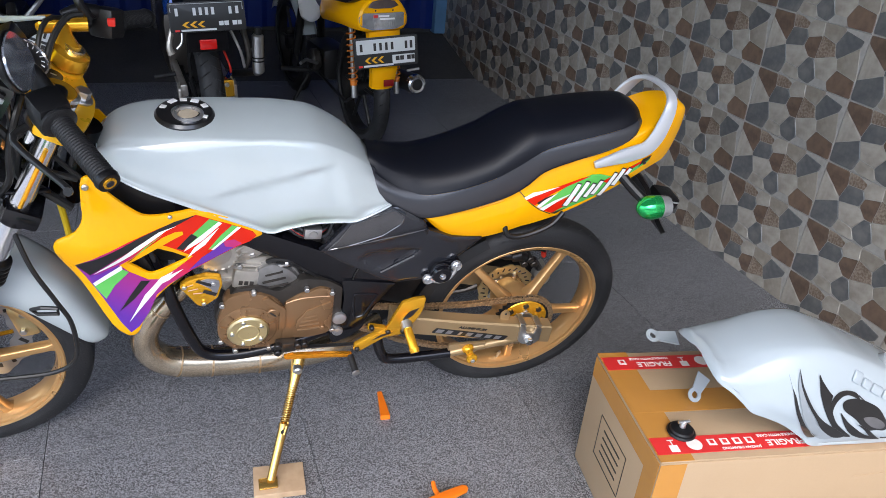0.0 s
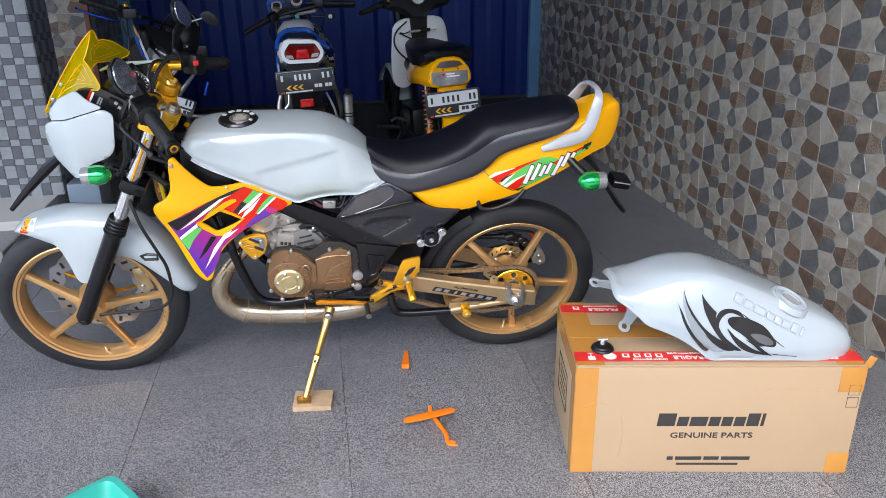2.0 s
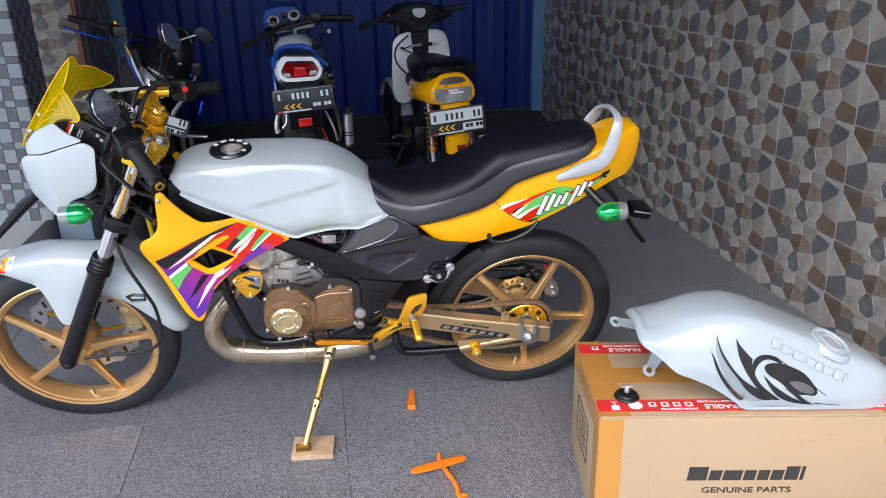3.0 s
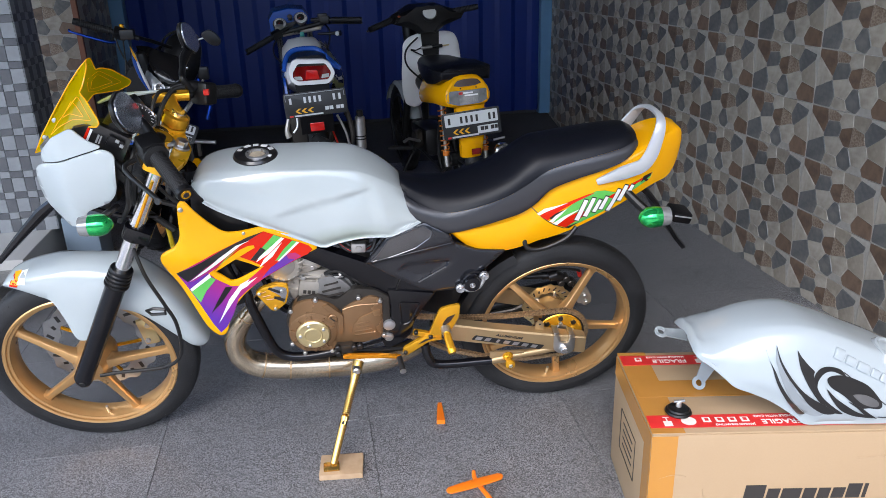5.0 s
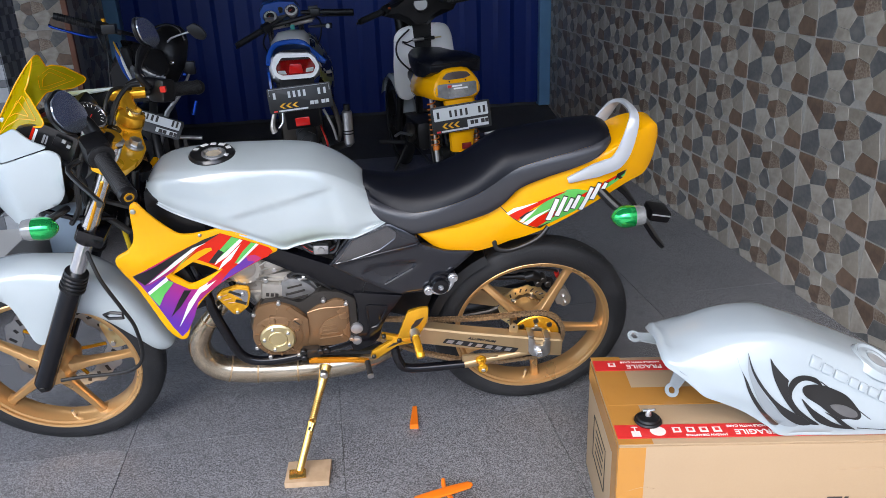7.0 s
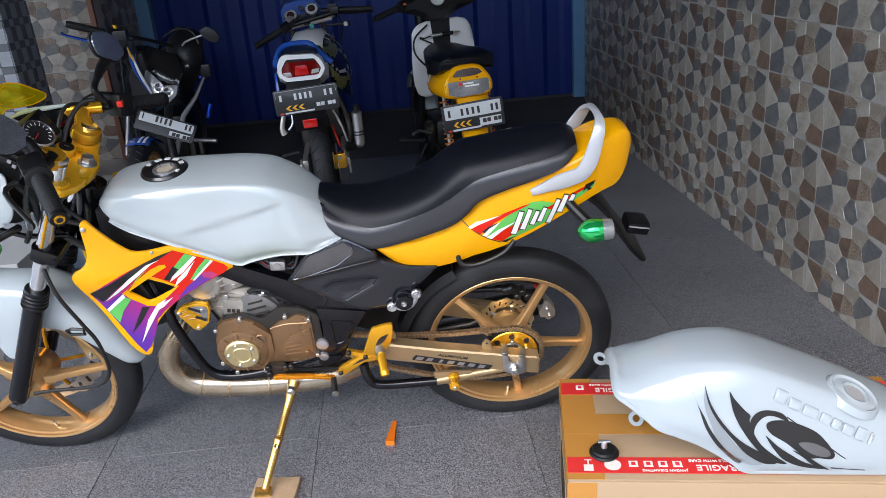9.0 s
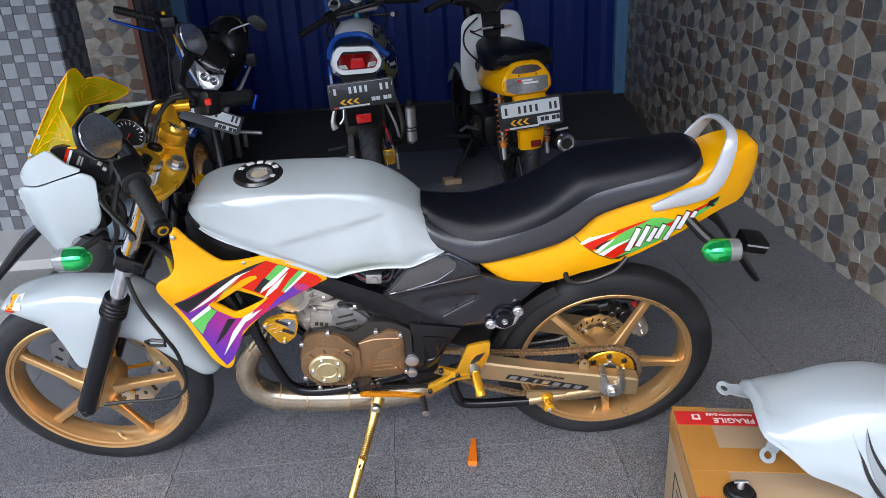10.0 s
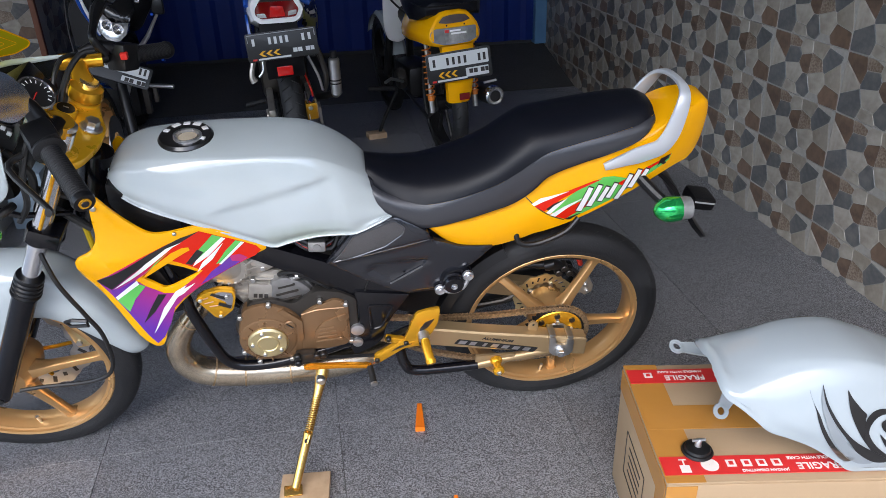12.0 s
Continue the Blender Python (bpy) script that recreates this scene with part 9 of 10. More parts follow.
def build_moped():
    P = moped
    road_wheel(P, 0.26, 0.28, 0.28, 0.07, BLACKSTEEL, 0.03)
    tail = []
    for y, w, zb, zt in ((-0.042, 0.104, 0.618, 0.750), (-0.034, 0.115, 0.611, 0.757), (-0.012, 0.121, 0.606, 0.760), (0.04, 0.132, 0.604, 0.758), (0.12, 0.145, 0.605, 0.748), (0.3, 0.125, 0.58, 0.73), (0.5, 0.09, 0.55, 0.70)):
        tail.append([(x * w, y, zb + (zt - zb) * z) for x, z in ((-0.6, 0), (-0.86, 0.06), (-0.98, 0.2), (-1, 0.38), (-0.9, 0.6), (-0.72, 0.8), (-0.5, 0.95), (-0.25, 1.0), (0.25, 1.0), (0.5, 0.95), (0.72, 0.8), (0.9, 0.6), (1, 0.38), (0.98, 0.2), (0.86, 0.06), (0.6, 0))])
    t = part("tail_cowl", loft(tail), YELLOW, P, "yellow moped tail with a clear lamp")
    lo = rounded([(-0.112, 0.672), (-0.09, 0.690), (0.092, 0.690), (0.112, 0.670), (0.104, 0.638), (0.062, 0.623), (-0.055, 0.620), (-0.104, 0.636)], 0.008)
    tl = part("tail_lamp", panel(lo, lambda x, z: -0.054 + 1.3 * x * x, 0.03, step=0.02), CLEARLENS, t, "clear ribbed tail lamp")
    part("lamp_centre", panel(rounded([(-0.046, 0.622), (0.052, 0.626), (0.056, 0.687), (-0.054, 0.688)], 0.004), lambda x, z: -0.0555 + 1.6 * x * x, 0.004, step=0.02), LAMPGLASS, tl, "clear silvery lamp centre")
    for k in range(9):
        part("lens_rib", box((0.0022, 0.002, 0.040), (-0.041 + 0.0105 * k, -0.0562 + 1.6 * (-0.041 + 0.0105 * k) ** 2, 0.648), 0.0004), LAMPGLASS, tl)
    part("lamp_sticker", plate([(-0.050, 0.672), (-0.033, 0.672), (-0.033, 0.684), (-0.050, 0.684)], -0.0575, -0.05, 0), REDTAPE, tl)
    part("lamp_sticker", plate([(-0.028, 0.675), (0.020, 0.675), (0.020, 0.682), (-0.028, 0.682)], -0.0575, -0.05, 0), D_WHITE, tl)
    part("lamp_sticker", plate([(-0.022, 0.663), (0.046, 0.663), (0.046, 0.670), (-0.022, 0.670)], -0.0575, -0.05, 0), D_WHITE, tl)
    part("high_reflector", panel(rounded([(-0.073, 0.713), (-0.053, 0.736), (-0.02, 0.742), (0.02, 0.742), (0.055, 0.736), (0.073, 0.718), (0.035, 0.709), (-0.04, 0.708)], 0.006), lambda x, z: -0.0475 + 1.2 * x * x + (z - 0.72) * 0.15, 0.012, step=0.02), mat("smoked_red_lens", (0.09, 0.06, 0.055), 0.2, coat=0.5, wear=0.5, wear_scale=30), t)
    for x in (-0.038, 0.042):
        part("tail_bolt", cyl(0.004, 0.003, (x, -0.045, 0.699), 'Y', 8), BLACKSTEEL, t)
    st = []
    for y, w, z, dr in ((-0.022, 0.088, 0.778, 0.016), (-0.012, 0.118, 0.788, 0.045), (0.03, 0.146, 0.797, 0.075), (0.15, 0.150, 0.800, 0.09), (0.32, 0.125, 0.792, 0.07), (0.46, 0.098, 0.795, 0.055), (0.54, 0.070, 0.79, 0.045), (0.575, 0.035, 0.775, 0.03)):
        st.append([(x * w, y, z + dz) for x, dz in ((-0.97, -dr), (-1, -dr * 0.35), (-0.92, -0.006), (-0.75, 0.004), (-0.4, 0.008), (0, 0.009), (0.4, 0.008), (0.75, 0.004), (0.92, -0.006), (1, -dr * 0.35), (0.97, -dr))])
    seat = part("seat", loft(st), SEATBLACK, P, "black vinyl seat")
    part("seat_piping", tube([(-0.146, 0.10, 0.786), (-0.143, 0.03, 0.784), (-0.117, -0.013, 0.780), (-0.085, -0.0235, 0.778), (0.085, -0.0235, 0.778), (0.117, -0.013, 0.780), (0.143, 0.03, 0.784), (0.146, 0.10, 0.786)], 0.003, 6, smooth=3), PLASTIC, seat)
    guard = []
    for z, y, w in ((0.62, -0.02, 0.075), (0.54, -0.035, 0.07), (0.46, -0.04, 0.062), (0.40, -0.03, 0.056), (0.35, -0.012, 0.05)):
        guard.append([(x * w, y + dy, z) for x, dy in ((-1, 0.05), (-1, 0.015), (-0.7, 0.0), (0, -0.006), (0.7, 0.0), (1, 0.015), (1, 0.05))])
    g = part("rear_mudguard", loft([[(x + 0.02, y, z) for x, y, z in r] for r in guard], closed=False), YELLOW, P, "yellow rear mudguard")
    part("rear_reflector", box((0.048, 0.008, 0.03), (0.03, -0.044, 0.385), 0.003), REDLENS, g, "red reflector")
    number_plate(P, pose(0.002, -0.07, 0.532, -6, -3.5, -8) @ Matrix.Diagonal((1, 1, 0.88, 1)), 0.285, 0.145, True, ((-0.42, -0.35), (-0.21, -0.14), (-0.12, -0.05), (-0.03, 0.04), (0.06, 0.13), (0.28, 0.35), (0.36, 0.43)))
    for s in (-1, 1):
        x = 0.012 + s * 0.105
        sh = part("shock_absorber", rod((x, 0.06, 0.30), (x, 0.10, 0.62), 0.009, 10), STEEL, P, "rear shock with orange spring")
        pts = []
        for k in range(73):
            w = 2 * math.pi * 9 * k / 72
            pts.append((x + 0.02 * math.cos(w), 0.068 + 0.03 * k / 72 + 0.02 * math.sin(w), 0.37 + 0.22 * k / 72))
        part("spring", tube(pts, 0.0036, 5), SPRING, sh, "orange coil spring")
        part("shock_foot", rod((x, 0.058, 0.30), (x, 0.066, 0.36), 0.013, 12), STEEL, sh)
        part("shock_collar", rod((x, 0.064, 0.355), (x, 0.067, 0.378), 0.016, 12), SPRING, sh)
    part("silencer", tube([(0.13, 0.9, 0.26), (0.16, 0.5, 0.30), (0.185, 0.1, 0.345), (0.19, 0.0, 0.352)], [0.02, 0.042, 0.045, 0.044], 24), BLACKSTEEL, P, "black silencer with chrome outlet")
    part("silencer_rim", lathe([(0.026, -0.012), (0.036, -0.014), (0.043, -0.006), (0.044, 0.02)], (0.19, 0.0, 0.353), 'Y', 32), CHROME, P)
    part("silencer_bore", cyl(0.027, 0.01, (0.19, 0.0, 0.353), 'Y', 24, 0), D_BLACK, P)
    part("silencer_bolt", rod((0.14, 0.0, 0.42), (0.20, 0.0, 0.425), 0.006, 8), STEEL, P)
    part("chain_side", tube([(-0.06, 0.1, 0.30), (-0.06, 0.25, 0.22), (-0.06, 0.6, 0.26)], 0.008, 6), BLACKSTEEL, P)
    part("engine", box((0.16, 0.3, 0.17), (0.02, 0.70, 0.31), 0.05), BLACKSTEEL, P, "dark engine block")
    part("crankcase_cover", cyl(0.055, 0.05, (-0.08, 0.62, 0.33), 'X', 28, 0.012), DARKALU, P, "dull aluminium engine cover")
    part("kick_starter", tube([(-0.09, 0.55, 0.33), (-0.16, 0.52, 0.36), (-0.20, 0.48, 0.355)], 0.008, 8), STEEL, P)
    part("foot_peg", rod((-0.12, 0.62, 0.28), (-0.26, 0.62, 0.30), 0.013, 10), GRIPRUB, P)
    part("side_stand", tube([(-0.1, 0.66, 0.25), (-0.17, 0.68, 0.12), (-0.205, 0.70, 0.028)], 0.009, 8), BLACKSTEEL, P)
    part("stand_foot", box((0.05, 0.05, 0.008), (-0.205, 0.70, 0.03), 0.003), BLACKSTEEL, P)
    part("frame_spine", tube([(0, 0.4, 0.62), (0, 0.62, 0.60), (0, 0.85, 0.72), (0, 0.93, 0.94)], [0.04, 0.045, 0.045, 0.04], 12, smooth=4), PLASTIC, P)
    part("front_column", loft([[(x * w, y, z) for x, y in ((-1, 0.70), (1, 0.70), (0.8, 0.78), (-0.8, 0.78))] for w, z in ((0.05, 0.55), (0.045, 0.75), (0.055, 0.92))]), PLASTIC, P, m=pose(0.055, 0, 0))
    for s, ol in ((-1, [(-0.118, 0.58), (-0.118, 0.70), (-0.104, 0.85), (-0.07, 0.885), (-0.01, 0.900), (0.035, 0.898), (0.03, 0.66), (-0.005, 0.50), (-0.045, 0.485), (-0.10, 0.505)]),
                  (1, [(0.08, 0.90), (0.145, 0.903), (0.208, 0.886), (0.235, 0.831), (0.248, 0.70), (0.21, 0.60), (0.10, 0.61), (0.07, 0.76)])):
        part("leg_shield", panel(rounded(ol, 0.03, 5), lambda x, z: 0.70 + 0.9 * (abs(x) - 0.05) ** 2 + 0.15 * max(0, 0.75 - z), 0.006, step=0.03, edge=0.006), D_WHITE, P, "white plastic leg shield", smooth=60)
    lock = part("steering_lock", rod((-0.012, 0.665, 0.824), (0.052, 0.665, 0.826), 0.009, 12), STEEL, P, "steel steering lock bar")
    part("lock_collar", rod((0.052, 0.665, 0.826), (0.112, 0.665, 0.826), 0.010, 12), PLASTIC, lock)
    part("lock_tip", rod((0.112, 0.665, 0.826), (0.152, 0.665, 0.827), 0.004, 8), PALEGOLD, lock)
    part("lock_arm", tube([(-0.012, 0.665, 0.824), (-0.045, 0.66, 0.815), (-0.072, 0.66, 0.819)], [0.004, 0.003, 0.007], 8), PLASTIC, lock)
    part("lock_arm", tube([(-0.06, 0.665, 0.812), (0.0, 0.672, 0.780), (0.04, 0.69, 0.775)], 0.004, 8), PLASTIC, lock)
    part("cable", tube([(-0.02, 0.69, 0.88), (-0.10, 0.66, 0.82), (-0.11, 0.62, 0.74), (-0.05, 0.50, 0.66)], 0.005, 6, smooth=5), CABLE, P)
    part("headset", loft([[(x * w, 0.64 + y, z + dz) for x, y, dz in ((-1, 0.02, 0), (-0.6, -0.02, 0.01), (0.6, -0.02, 0.01), (1, 0.02, 0), (0.7, 0.12, 0.02), (-0.7, 0.12, 0.02))] for w, z in ((0.05, 0.90), (0.10, 0.935), (0.20, 0.965), (0.22, 0.995), (0.11, 1.035))]), PLASTIC, P, "black handlebar cover", m=pose(0.03, 0, 0))
    gg = part("speedometer", tube([(0.035, 0.66, 0.985), (0.035, 0.615, 1.012)], 0.042, 24), CHROME, P)
    part("speedometer_face", tube([(0.035, 0.616, 1.0115), (0.035, 0.612, 1.0140)], 0.036, 24), DIALWHT, gg)
    b1 = grip_bar(P, (-0.18, 0.64, 0.985), (-0.30, 0.585, 0.955), (0.0, 0.05, -0.01))
    b2 = grip_bar(P, (0.18, 0.66, 1.005), (0.31, 0.63, 1.02), (0.0, 0.05, -0.01))
    part("turn_button", box((0.014, 0.01, 0.01), (-0.14, 0.605, 1.005), 0.003), mat("orange_button", (0.7, 0.12, 0.02), 0.4), P)
    part("fork_leg", rod((-0.07, 0.95, 0.28), (-0.04, 0.82, 0.72), 0.022, 10), BLACKSTEEL, P)
    part("fork_leg", rod((0.07, 0.95, 0.28), (0.04, 0.82, 0.72), 0.022, 10), BLACKSTEEL, P)
    road_wheel(P, 1.2, 0.28, 0.28, 0.065, BLACKSTEEL)
    part("front_mudguard", loft([[(x, 1.2 + 0.3 * math.cos(w) + dy * math.cos(w), 0.28 + 0.3 * math.sin(w) + dy * math.sin(w)) for x, dy in ((-0.05, -0.02), (-0.03, 0), (0.03, 0), (0.05, -0.02))] for w in (radians(30 + 130 * k / 10) for k in range(11))], closed=False), WHITE, P)


build_moped()
mb = make("wooden_block", box((0.10, 0.07, 0.03), (0, 0, 0.015), 0.003), WOOD, m=pose(0.715, 4.04, 0, 0, 0, 10))
tagged(mb, "wooden block under the moped's side stand", "wood block")

# black and blue motorcycle with its front turned outwards
B3 = Vector((-0.42, 3.55, 0))
blue3 = thing("parked_motorcycle", Matrix.Translation(B3), "black and blue motorcycle with clear headlamp, front facing outwards", "motorcycle", group="motorcycles by the gate")


def build_front():
    P = blue3

    def at(*pts):
        return [Vector(p) - B3 for p in pts]

    def flat(outline):
        return [(x - B3.x, z) for x, z in outline]

    road_wheel(P, -0.13, 0.262, 0.262, 0.085, WHEELGOLD, -0.095)
    for s in (-1, 1):
        part("fork_leg", tube(at((-0.46 + s * 0.08, 3.42, 0.28), (-0.47 + s * 0.07, 3.48, 0.50), (-0.47 + s * 0.06, 3.60, 0.64)), [0.024, 0.022, 0.018], 12), BLACKSTEEL, P)
    visor = flat([(-0.528, 0.930), (-0.472, 0.924), (-0.338, 0.872), (-0.310, 0.793), (-0.338, 0.744), (-0.412, 0.746), (-0.465, 0.803), (-0.506, 0.873)])
    nose = part("front_fairing", panel(rounded(visor, 0.008), lambda x, z: 0.045 + 1.2 * (x - 0.03) ** 2 + 0.35 * (z - 0.80) + 0.25 * abs(z - 0.80 + 0.55 * x), 0.016, step=0.02, edge=0.006), mat("gloss_black_fairing", (0.005, 0.005, 0.006), 0.2, coat=0.3, wear=0.3), P, "glossy black pointed nose fairing")
    part("visor_crease", tube(at((-0.445, 3.585, 0.845), (-0.40, 3.575, 0.815), (-0.35, 3.575, 0.765)), [0.001, 0.003, 0.001], 6, smooth=3), GREYPANEL, nose)
    hl = part("headlamp", panel(rounded(flat([(-0.503, 0.836), (-0.458, 0.812), (-0.408, 0.746), (-0.345, 0.740), (-0.358, 0.695), (-0.395, 0.665), (-0.430, 0.672), (-0.470, 0.716), (-0.500, 0.765)]), 0.008), lambda x, z: 0.03 + 2.0 * (x - 0.0) ** 2 + 0.3 * (z - 0.72), 0.05, step=0.02, edge=0.006), LAMPGLASS, P, "clear faceted headlamp")
    for x, z in ((-0.425, 0.742), (-0.385, 0.72)):
        part("reflector", lathe([(0.001, 0.0), (0.012, -0.004), (0.02, -0.012), (0.022, -0.012)], (x - B3.x, 0.03, z), 'Y', 20), CHROME, hl)
    dome = part("windscreen", panel(rounded(flat([(-0.43, 0.86), (-0.398, 0.955), (-0.32, 0.985), (-0.259, 0.96), (-0.243, 0.90), (-0.262, 0.79), (-0.341, 0.675), (-0.40, 0.66), (-0.44, 0.75)]), 0.04, 5), lambda x, z: 0.18 + 5.0 * (x - 0.08) ** 2 + 3.0 * (z - 0.82) ** 2, 0.03, step=0.03, edge=0.02), PLASTIC, P, "black instrument cowl and screen")
    part("screen_rim", tube(at((-0.43, 3.72, 0.90), (-0.39, 3.73, 0.962), (-0.32, 3.73, 0.988), (-0.265, 3.74, 0.965), (-0.243, 3.74, 0.91)), 0.006, 8, smooth=5), mat("gloss_black_rim", (0.008, 0.009, 0.012), 0.08, coat=0.5), dome)
    for pts, r, m3, lab in ((((-0.523, 3.58, 0.925), (-0.514, 3.56, 0.87), (-0.50, 3.57, 0.80), (-0.468, 3.60, 0.695)), [0.006, 0.015, 0.014, 0.005], BLUEPLASTIC, "blue stripe"),
                            (((-0.512, 3.56, 0.90), (-0.497, 3.545, 0.84), (-0.483, 3.555, 0.78), (-0.465, 3.59, 0.70)), [0.003, 0.006, 0.007, 0.003], D_WHITE, "white stripe"),
                            (((-0.528, 3.565, 0.935), (-0.513, 3.545, 0.90), (-0.503, 3.54, 0.87)), [0.002, 0.006, 0.002], PLATEYEL, "yellow stripe")):
        part("fairing_stripe", tube(at(*pts), r, 8, smooth=4), m3, nose, lab)
    part("fairing_side", tube(at((-0.50, 3.64, 0.90), (-0.49, 3.66, 0.80), (-0.45, 3.68, 0.68)), [0.02, 0.045, 0.03], 10, smooth=4), PLASTIC, nose)
    fender = part("front_mudguard", loft([[(-0.095 + x, -0.13 + 0.277 * math.cos(w) * k, 0.262 + 0.277 * math.sin(w) * k) for x, k in ((-0.055, 0.95), (-0.04, 1.0), (0, 1.02), (0.04, 1.0), (0.055, 0.95), (0.04, 0.98), (0, 1.0), (-0.04, 0.98))] for w in (radians(50 + 56 * k / 14) for k in range(15))]), BLUEPLASTIC, P, "blue front mudguard")
    for x in (0.012, 0.034):
        part("mudguard_stripe", loft([[(-0.095 + x + dx, -0.13 + 0.277 * math.cos(w) * k, 0.262 + 0.277 * math.sin(w) * k) for dx, k in ((-0.006, 1.022 - x * 0.4), (0.006, 1.018 - x * 0.4), (0.006, 1.0), (-0.006, 1.0))] for w in (radians(86 + 18 * k / 6) for k in range(7))]), D_WHITE, fender)
    part("fork_tube", rod(at((-0.549, 3.45, 0.66))[0], at((-0.600, 3.45, 0.46))[0], 0.010, 12), STEEL, P, "steel fork tube")
    part("blue_reservoir", rod(at((-0.209, 3.6, 0.64))[0], at((-0.233, 3.6, 0.574))[0], 0.010, 12), BLUEALLOY, P)
    number_plate(P, pose(0.02, -0.09, 0.575, -30, 22, 0) @ Matrix.Diagonal((1, 1, 0.8, 1)), 0.27, 0.115, True, ((-0.42, -0.38), (-0.2, -0.13), (-0.12, -0.07), (-0.05, 0.02), (0.03, 0.1), (0.3, 0.36), (0.37, 0.43)), False)
    part("brake_disc", lathe([(0.06, 0.06), (0.13, 0.06), (0.13, 0.064), (0.06, 0.064), (0.06, 0.06)], (-0.095, -0.13, 0.262), 'X', 32), STEEL, P)
    grip_bar(P, at((-0.575, 3.45, 1.016))[0], at((-0.706, 3.43, 1.061))[0], (-0.005, -0.045, -0.035), BLUEALLOY, PLASTIC)
    part("handlebar", tube(at((-0.56, 3.46, 1.01), (-0.45, 3.66, 0.95), (-0.34, 3.82, 0.88)), 0.009, 10, smooth=3), BLACKSTEEL, P)
    part("fluid_reservoir", box((0.06, 0.05, 0.042), at((-0.505, 3.45, 0.998))[0], 0.006), PLASTIC, P, "black brake fluid reservoir")
    part("gold_nut", cyl(0.01, 0.026, at((-0.527, 3.463, 1.03))[0], 'Z', 12), GOLD, P)
    part("gold_nut", cyl(0.011, 0.02, at((-0.337, 3.76, 0.878))[0], 'Z', 12), GOLD, P)
    o = rounded(flat([(-0.226, 0.972), (-0.186, 0.99), (-0.153, 0.968), (-0.132, 0.933), (-0.148, 0.906), (-0.187, 0.915), (-0.22, 0.95)]), 0.014, 4)
    part("mirror", plate(o, 0.16, 0.19, 0.008), PLASTIC, P, "black ribbed-back mirror on a thin stem")
    part("mirror_stem", tube(at((-0.335, 3.76, 0.885), (-0.31, 3.75, 0.92), (-0.21, 3.73, 0.95)), 0.005, 8, smooth=3), STEEL, P)
    part("indicator_pod", box((0.055, 0.04, 0.065), at((-0.25, 3.80, 0.772))[0], 0.01), PLASTIC, P)
    part("indicator_bulb", cyl(0.008, 0.01, at((-0.275, 3.775, 0.745))[0], 'Y', 12), BLUEALLOY, P)
    part("chrome_bolt", cyl(0.009, 0.02, at((-0.315, 3.72, 0.81))[0], 'X', 12), CHROME, P)
    part("light_stay", tube(at((-0.242, 3.71, 0.752), (-0.297, 3.70, 0.663), (-0.371, 3.69, 0.577), (-0.445, 3.69, 0.39)), [0.006, 0.010, 0.013, 0.014], 8), STEEL, P, "grey metal stay")
    part("tank_and_seat", loft([[(x * w - 0.13, y, zc + z * h) for x, z in ((-1, -1), (-1, 0.5), (-0.5, 1), (0.5, 1), (1, 0.5), (1, -1))] for y, w, zc, h in ((0.25, 0.08, 0.72, 0.10), (0.5, 0.11, 0.76, 0.11), (0.75, 0.11, 0.74, 0.1), (1.2, 0.09, 0.78, 0.06))]), PLASTIC, P, "black tank and seat")
    part("engine", box((0.2, 0.35, 0.3), (-0.10, 0.50, 0.4), 0.04), PLASTIC, P)
    peg = part("foot_peg", tube(at((-0.322, 3.6, 0.471), (-0.26, 3.59, 0.467), (-0.207, 3.58, 0.463)), 0.010, 12), STEEL, P, "knurled steel foot peg")
    part("peg_bracket", box((0.025, 0.04, 0.13), at((-0.333, 3.61, 0.41))[0], 0.006), DARKALU, peg)
    part("peg_bracket", box((0.02, 0.03, 0.07), at((-0.29, 3.60, 0.43))[0], 0.006), DARKALU, peg)
    part("clutch_cable", tube(at((-0.56, 3.45, 0.99), (-0.545, 3.44, 0.93), (-0.53, 3.5, 0.85)), 0.004, 6, smooth=5), CABLE, P)
    part("brake_cable", tube(at((-0.53, 3.46, 0.98), (-0.535, 3.46, 0.88), (-0.55, 3.46, 0.72), (-0.53, 3.45, 0.5)), 0.0035, 6, smooth=5), CABLE, P)
    road_wheel(P, 1.12, 0.285, 0.285, 0.1, BLACKSTEEL, -0.2)


build_front()

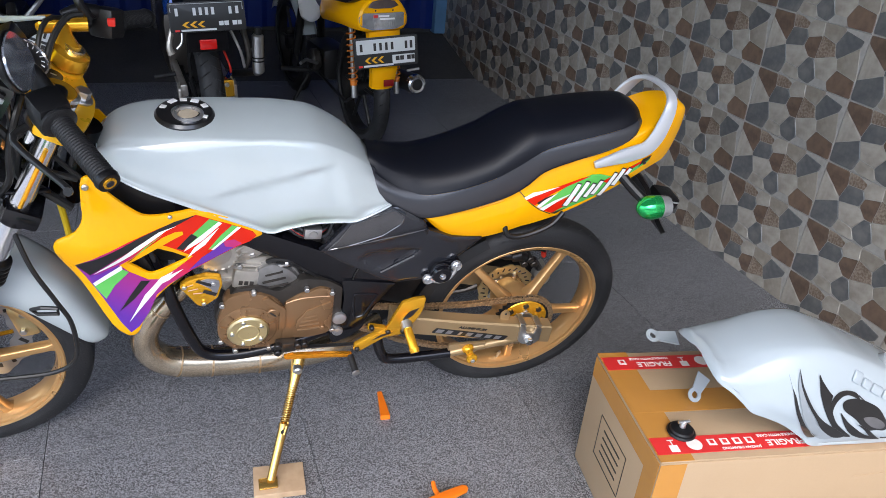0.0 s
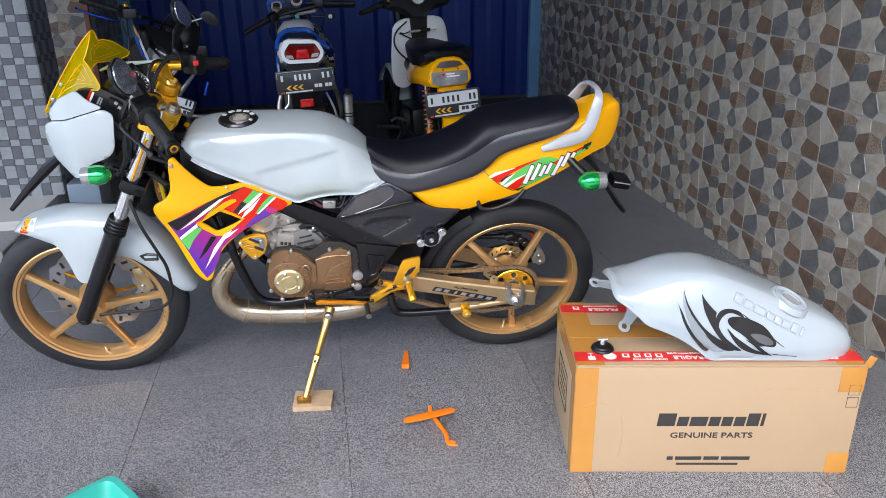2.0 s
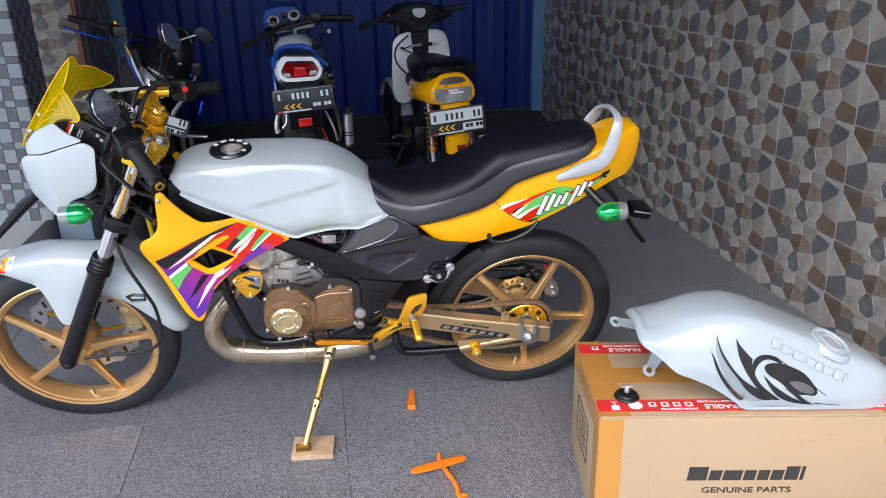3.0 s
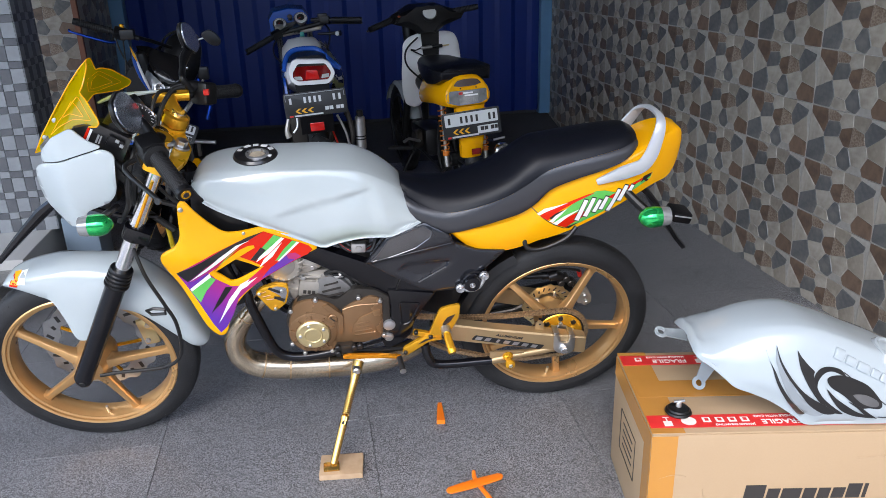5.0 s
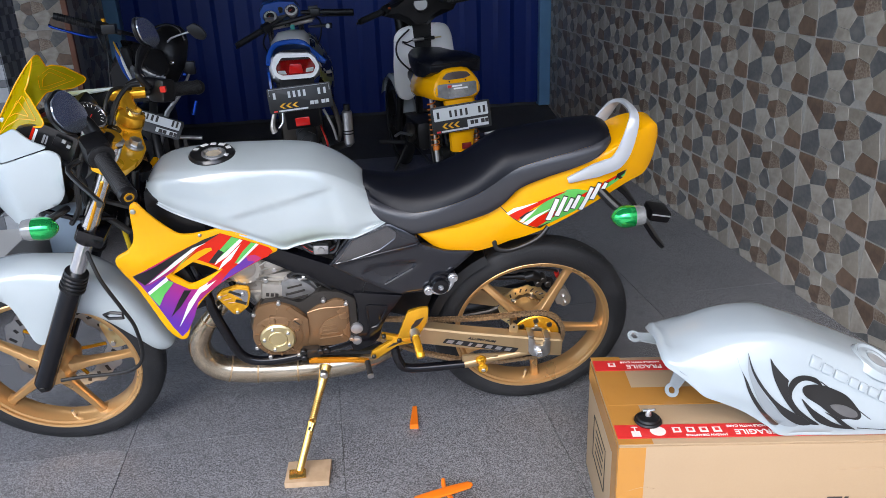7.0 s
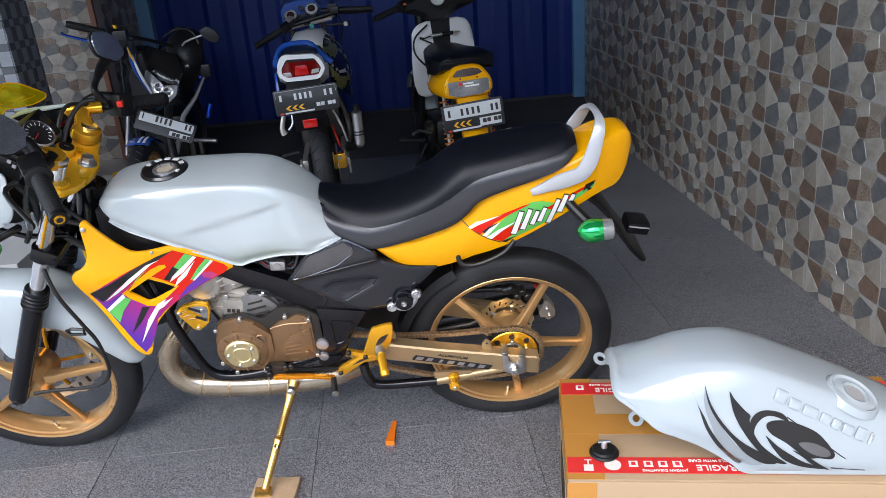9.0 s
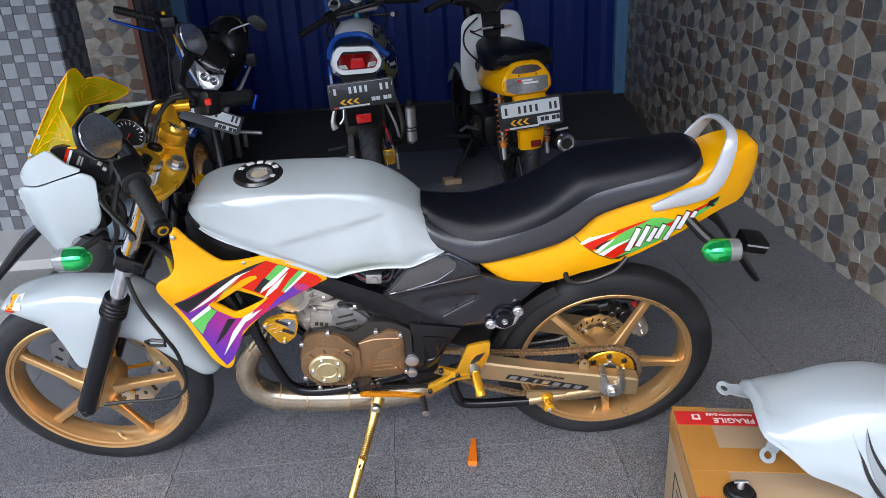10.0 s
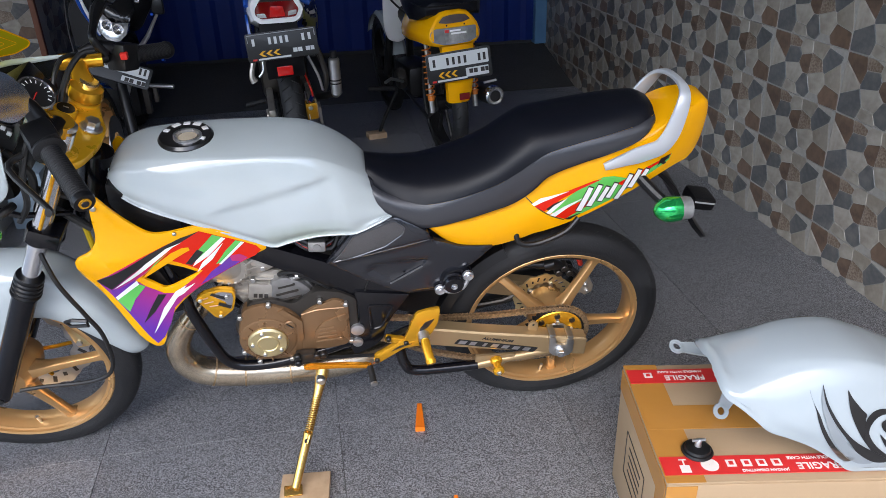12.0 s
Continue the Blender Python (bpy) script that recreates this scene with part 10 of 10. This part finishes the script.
# ---- things beside the pillar ----
rack = thing("shoe_rack", pose(-1.28, 4.15, PZ), "low shoe rack with a red-edged shelf, beside the tiled wall", "shoe rack")
part("shelf", box((0.34, 0.24, 0.018), (0, 0, 0.33), 0.004), REDTAPE, rack)
part("shelf", box((0.34, 0.24, 0.018), (0, 0, 0.12), 0.004), REDTAPE, rack)
for x in (-0.15, 0.15):
    part("rack_side", box((0.016, 0.22, 0.36), (x, 0, 0.18), 0.004), PLASTIC, rack)
sh1 = make("shoe", loft([[(x, y * w, z + h * k) for y, k in ((-1, 0), (-1, 0.5), (-0.5, 1), (0.5, 1), (1, 0.5), (1, 0))] for x, w, h, z in ((-0.13, 0.03, 0.05, 0), (-0.09, 0.045, 0.07, 0), (0.0, 0.042, 0.09, 0), (0.08, 0.04, 0.11, 0), (0.13, 0.03, 0.1, 0))]), PLASTIC, m=pose(-1.28, 4.08, PZ + 0.34))
tagged(sh1, "black sports shoe on the rack", "shoe")
part("shoe_heel", box((0.05, 0.05, 0.04), (0.09, 0, 0.10), 0.012), TEAL, sh1, "teal heel tab")
sh2 = make("storage_bin", box((0.20, 0.16, 0.15), (0, 0, 0.075), 0.015), BLUEPLASTIC, m=pose(-1.10, 3.72, PZ))
tagged(sh2, "small blue plastic bin by the pillar", "bin")
crate = make("plastic_crate", box((0.15, 0.2, 0.24), (0, 0, 0.12), 0.012), mat("blue_grey_plastic", (0.20, 0.26, 0.32), 0.45, wear=0.2), m=pose(-0.80, 3.32, 0))
tagged(crate, "blue-grey plastic crate on the garage floor", "crate")


# ---- pieces of floor and walls ----
build_floor()
build_gate()
build_pillar()
stone_me = stone_tile_mesh()
clad(wall_right, stone_me, (WALL_X, 2.292 + TILE_W * 7, 0.735 - TILE_H * 3 - 0.001), (0, -1, 0), range(-1, 15), range(0, 12))
clad(wall_right, stone_me, (WALL_X, 2.292 + TILE_W * 7, 0.735 - TILE_H * 4 - 0.001), (0, -1, 0), range(-1, 15), range(0, 1))
clad(wall_back_left, stone_me, (LEFT_X - 4 * TILE_W, 4.558, 0.735 - TILE_H * 3), (1, 0, 0), range(0, 4), range(0, 12))
clad(wall_recess, stone_me, (LEFT_X - 0.008, 4.57, 0.735 - TILE_H * 3), (0, 1, 0), range(0, 2), range(0, 12))
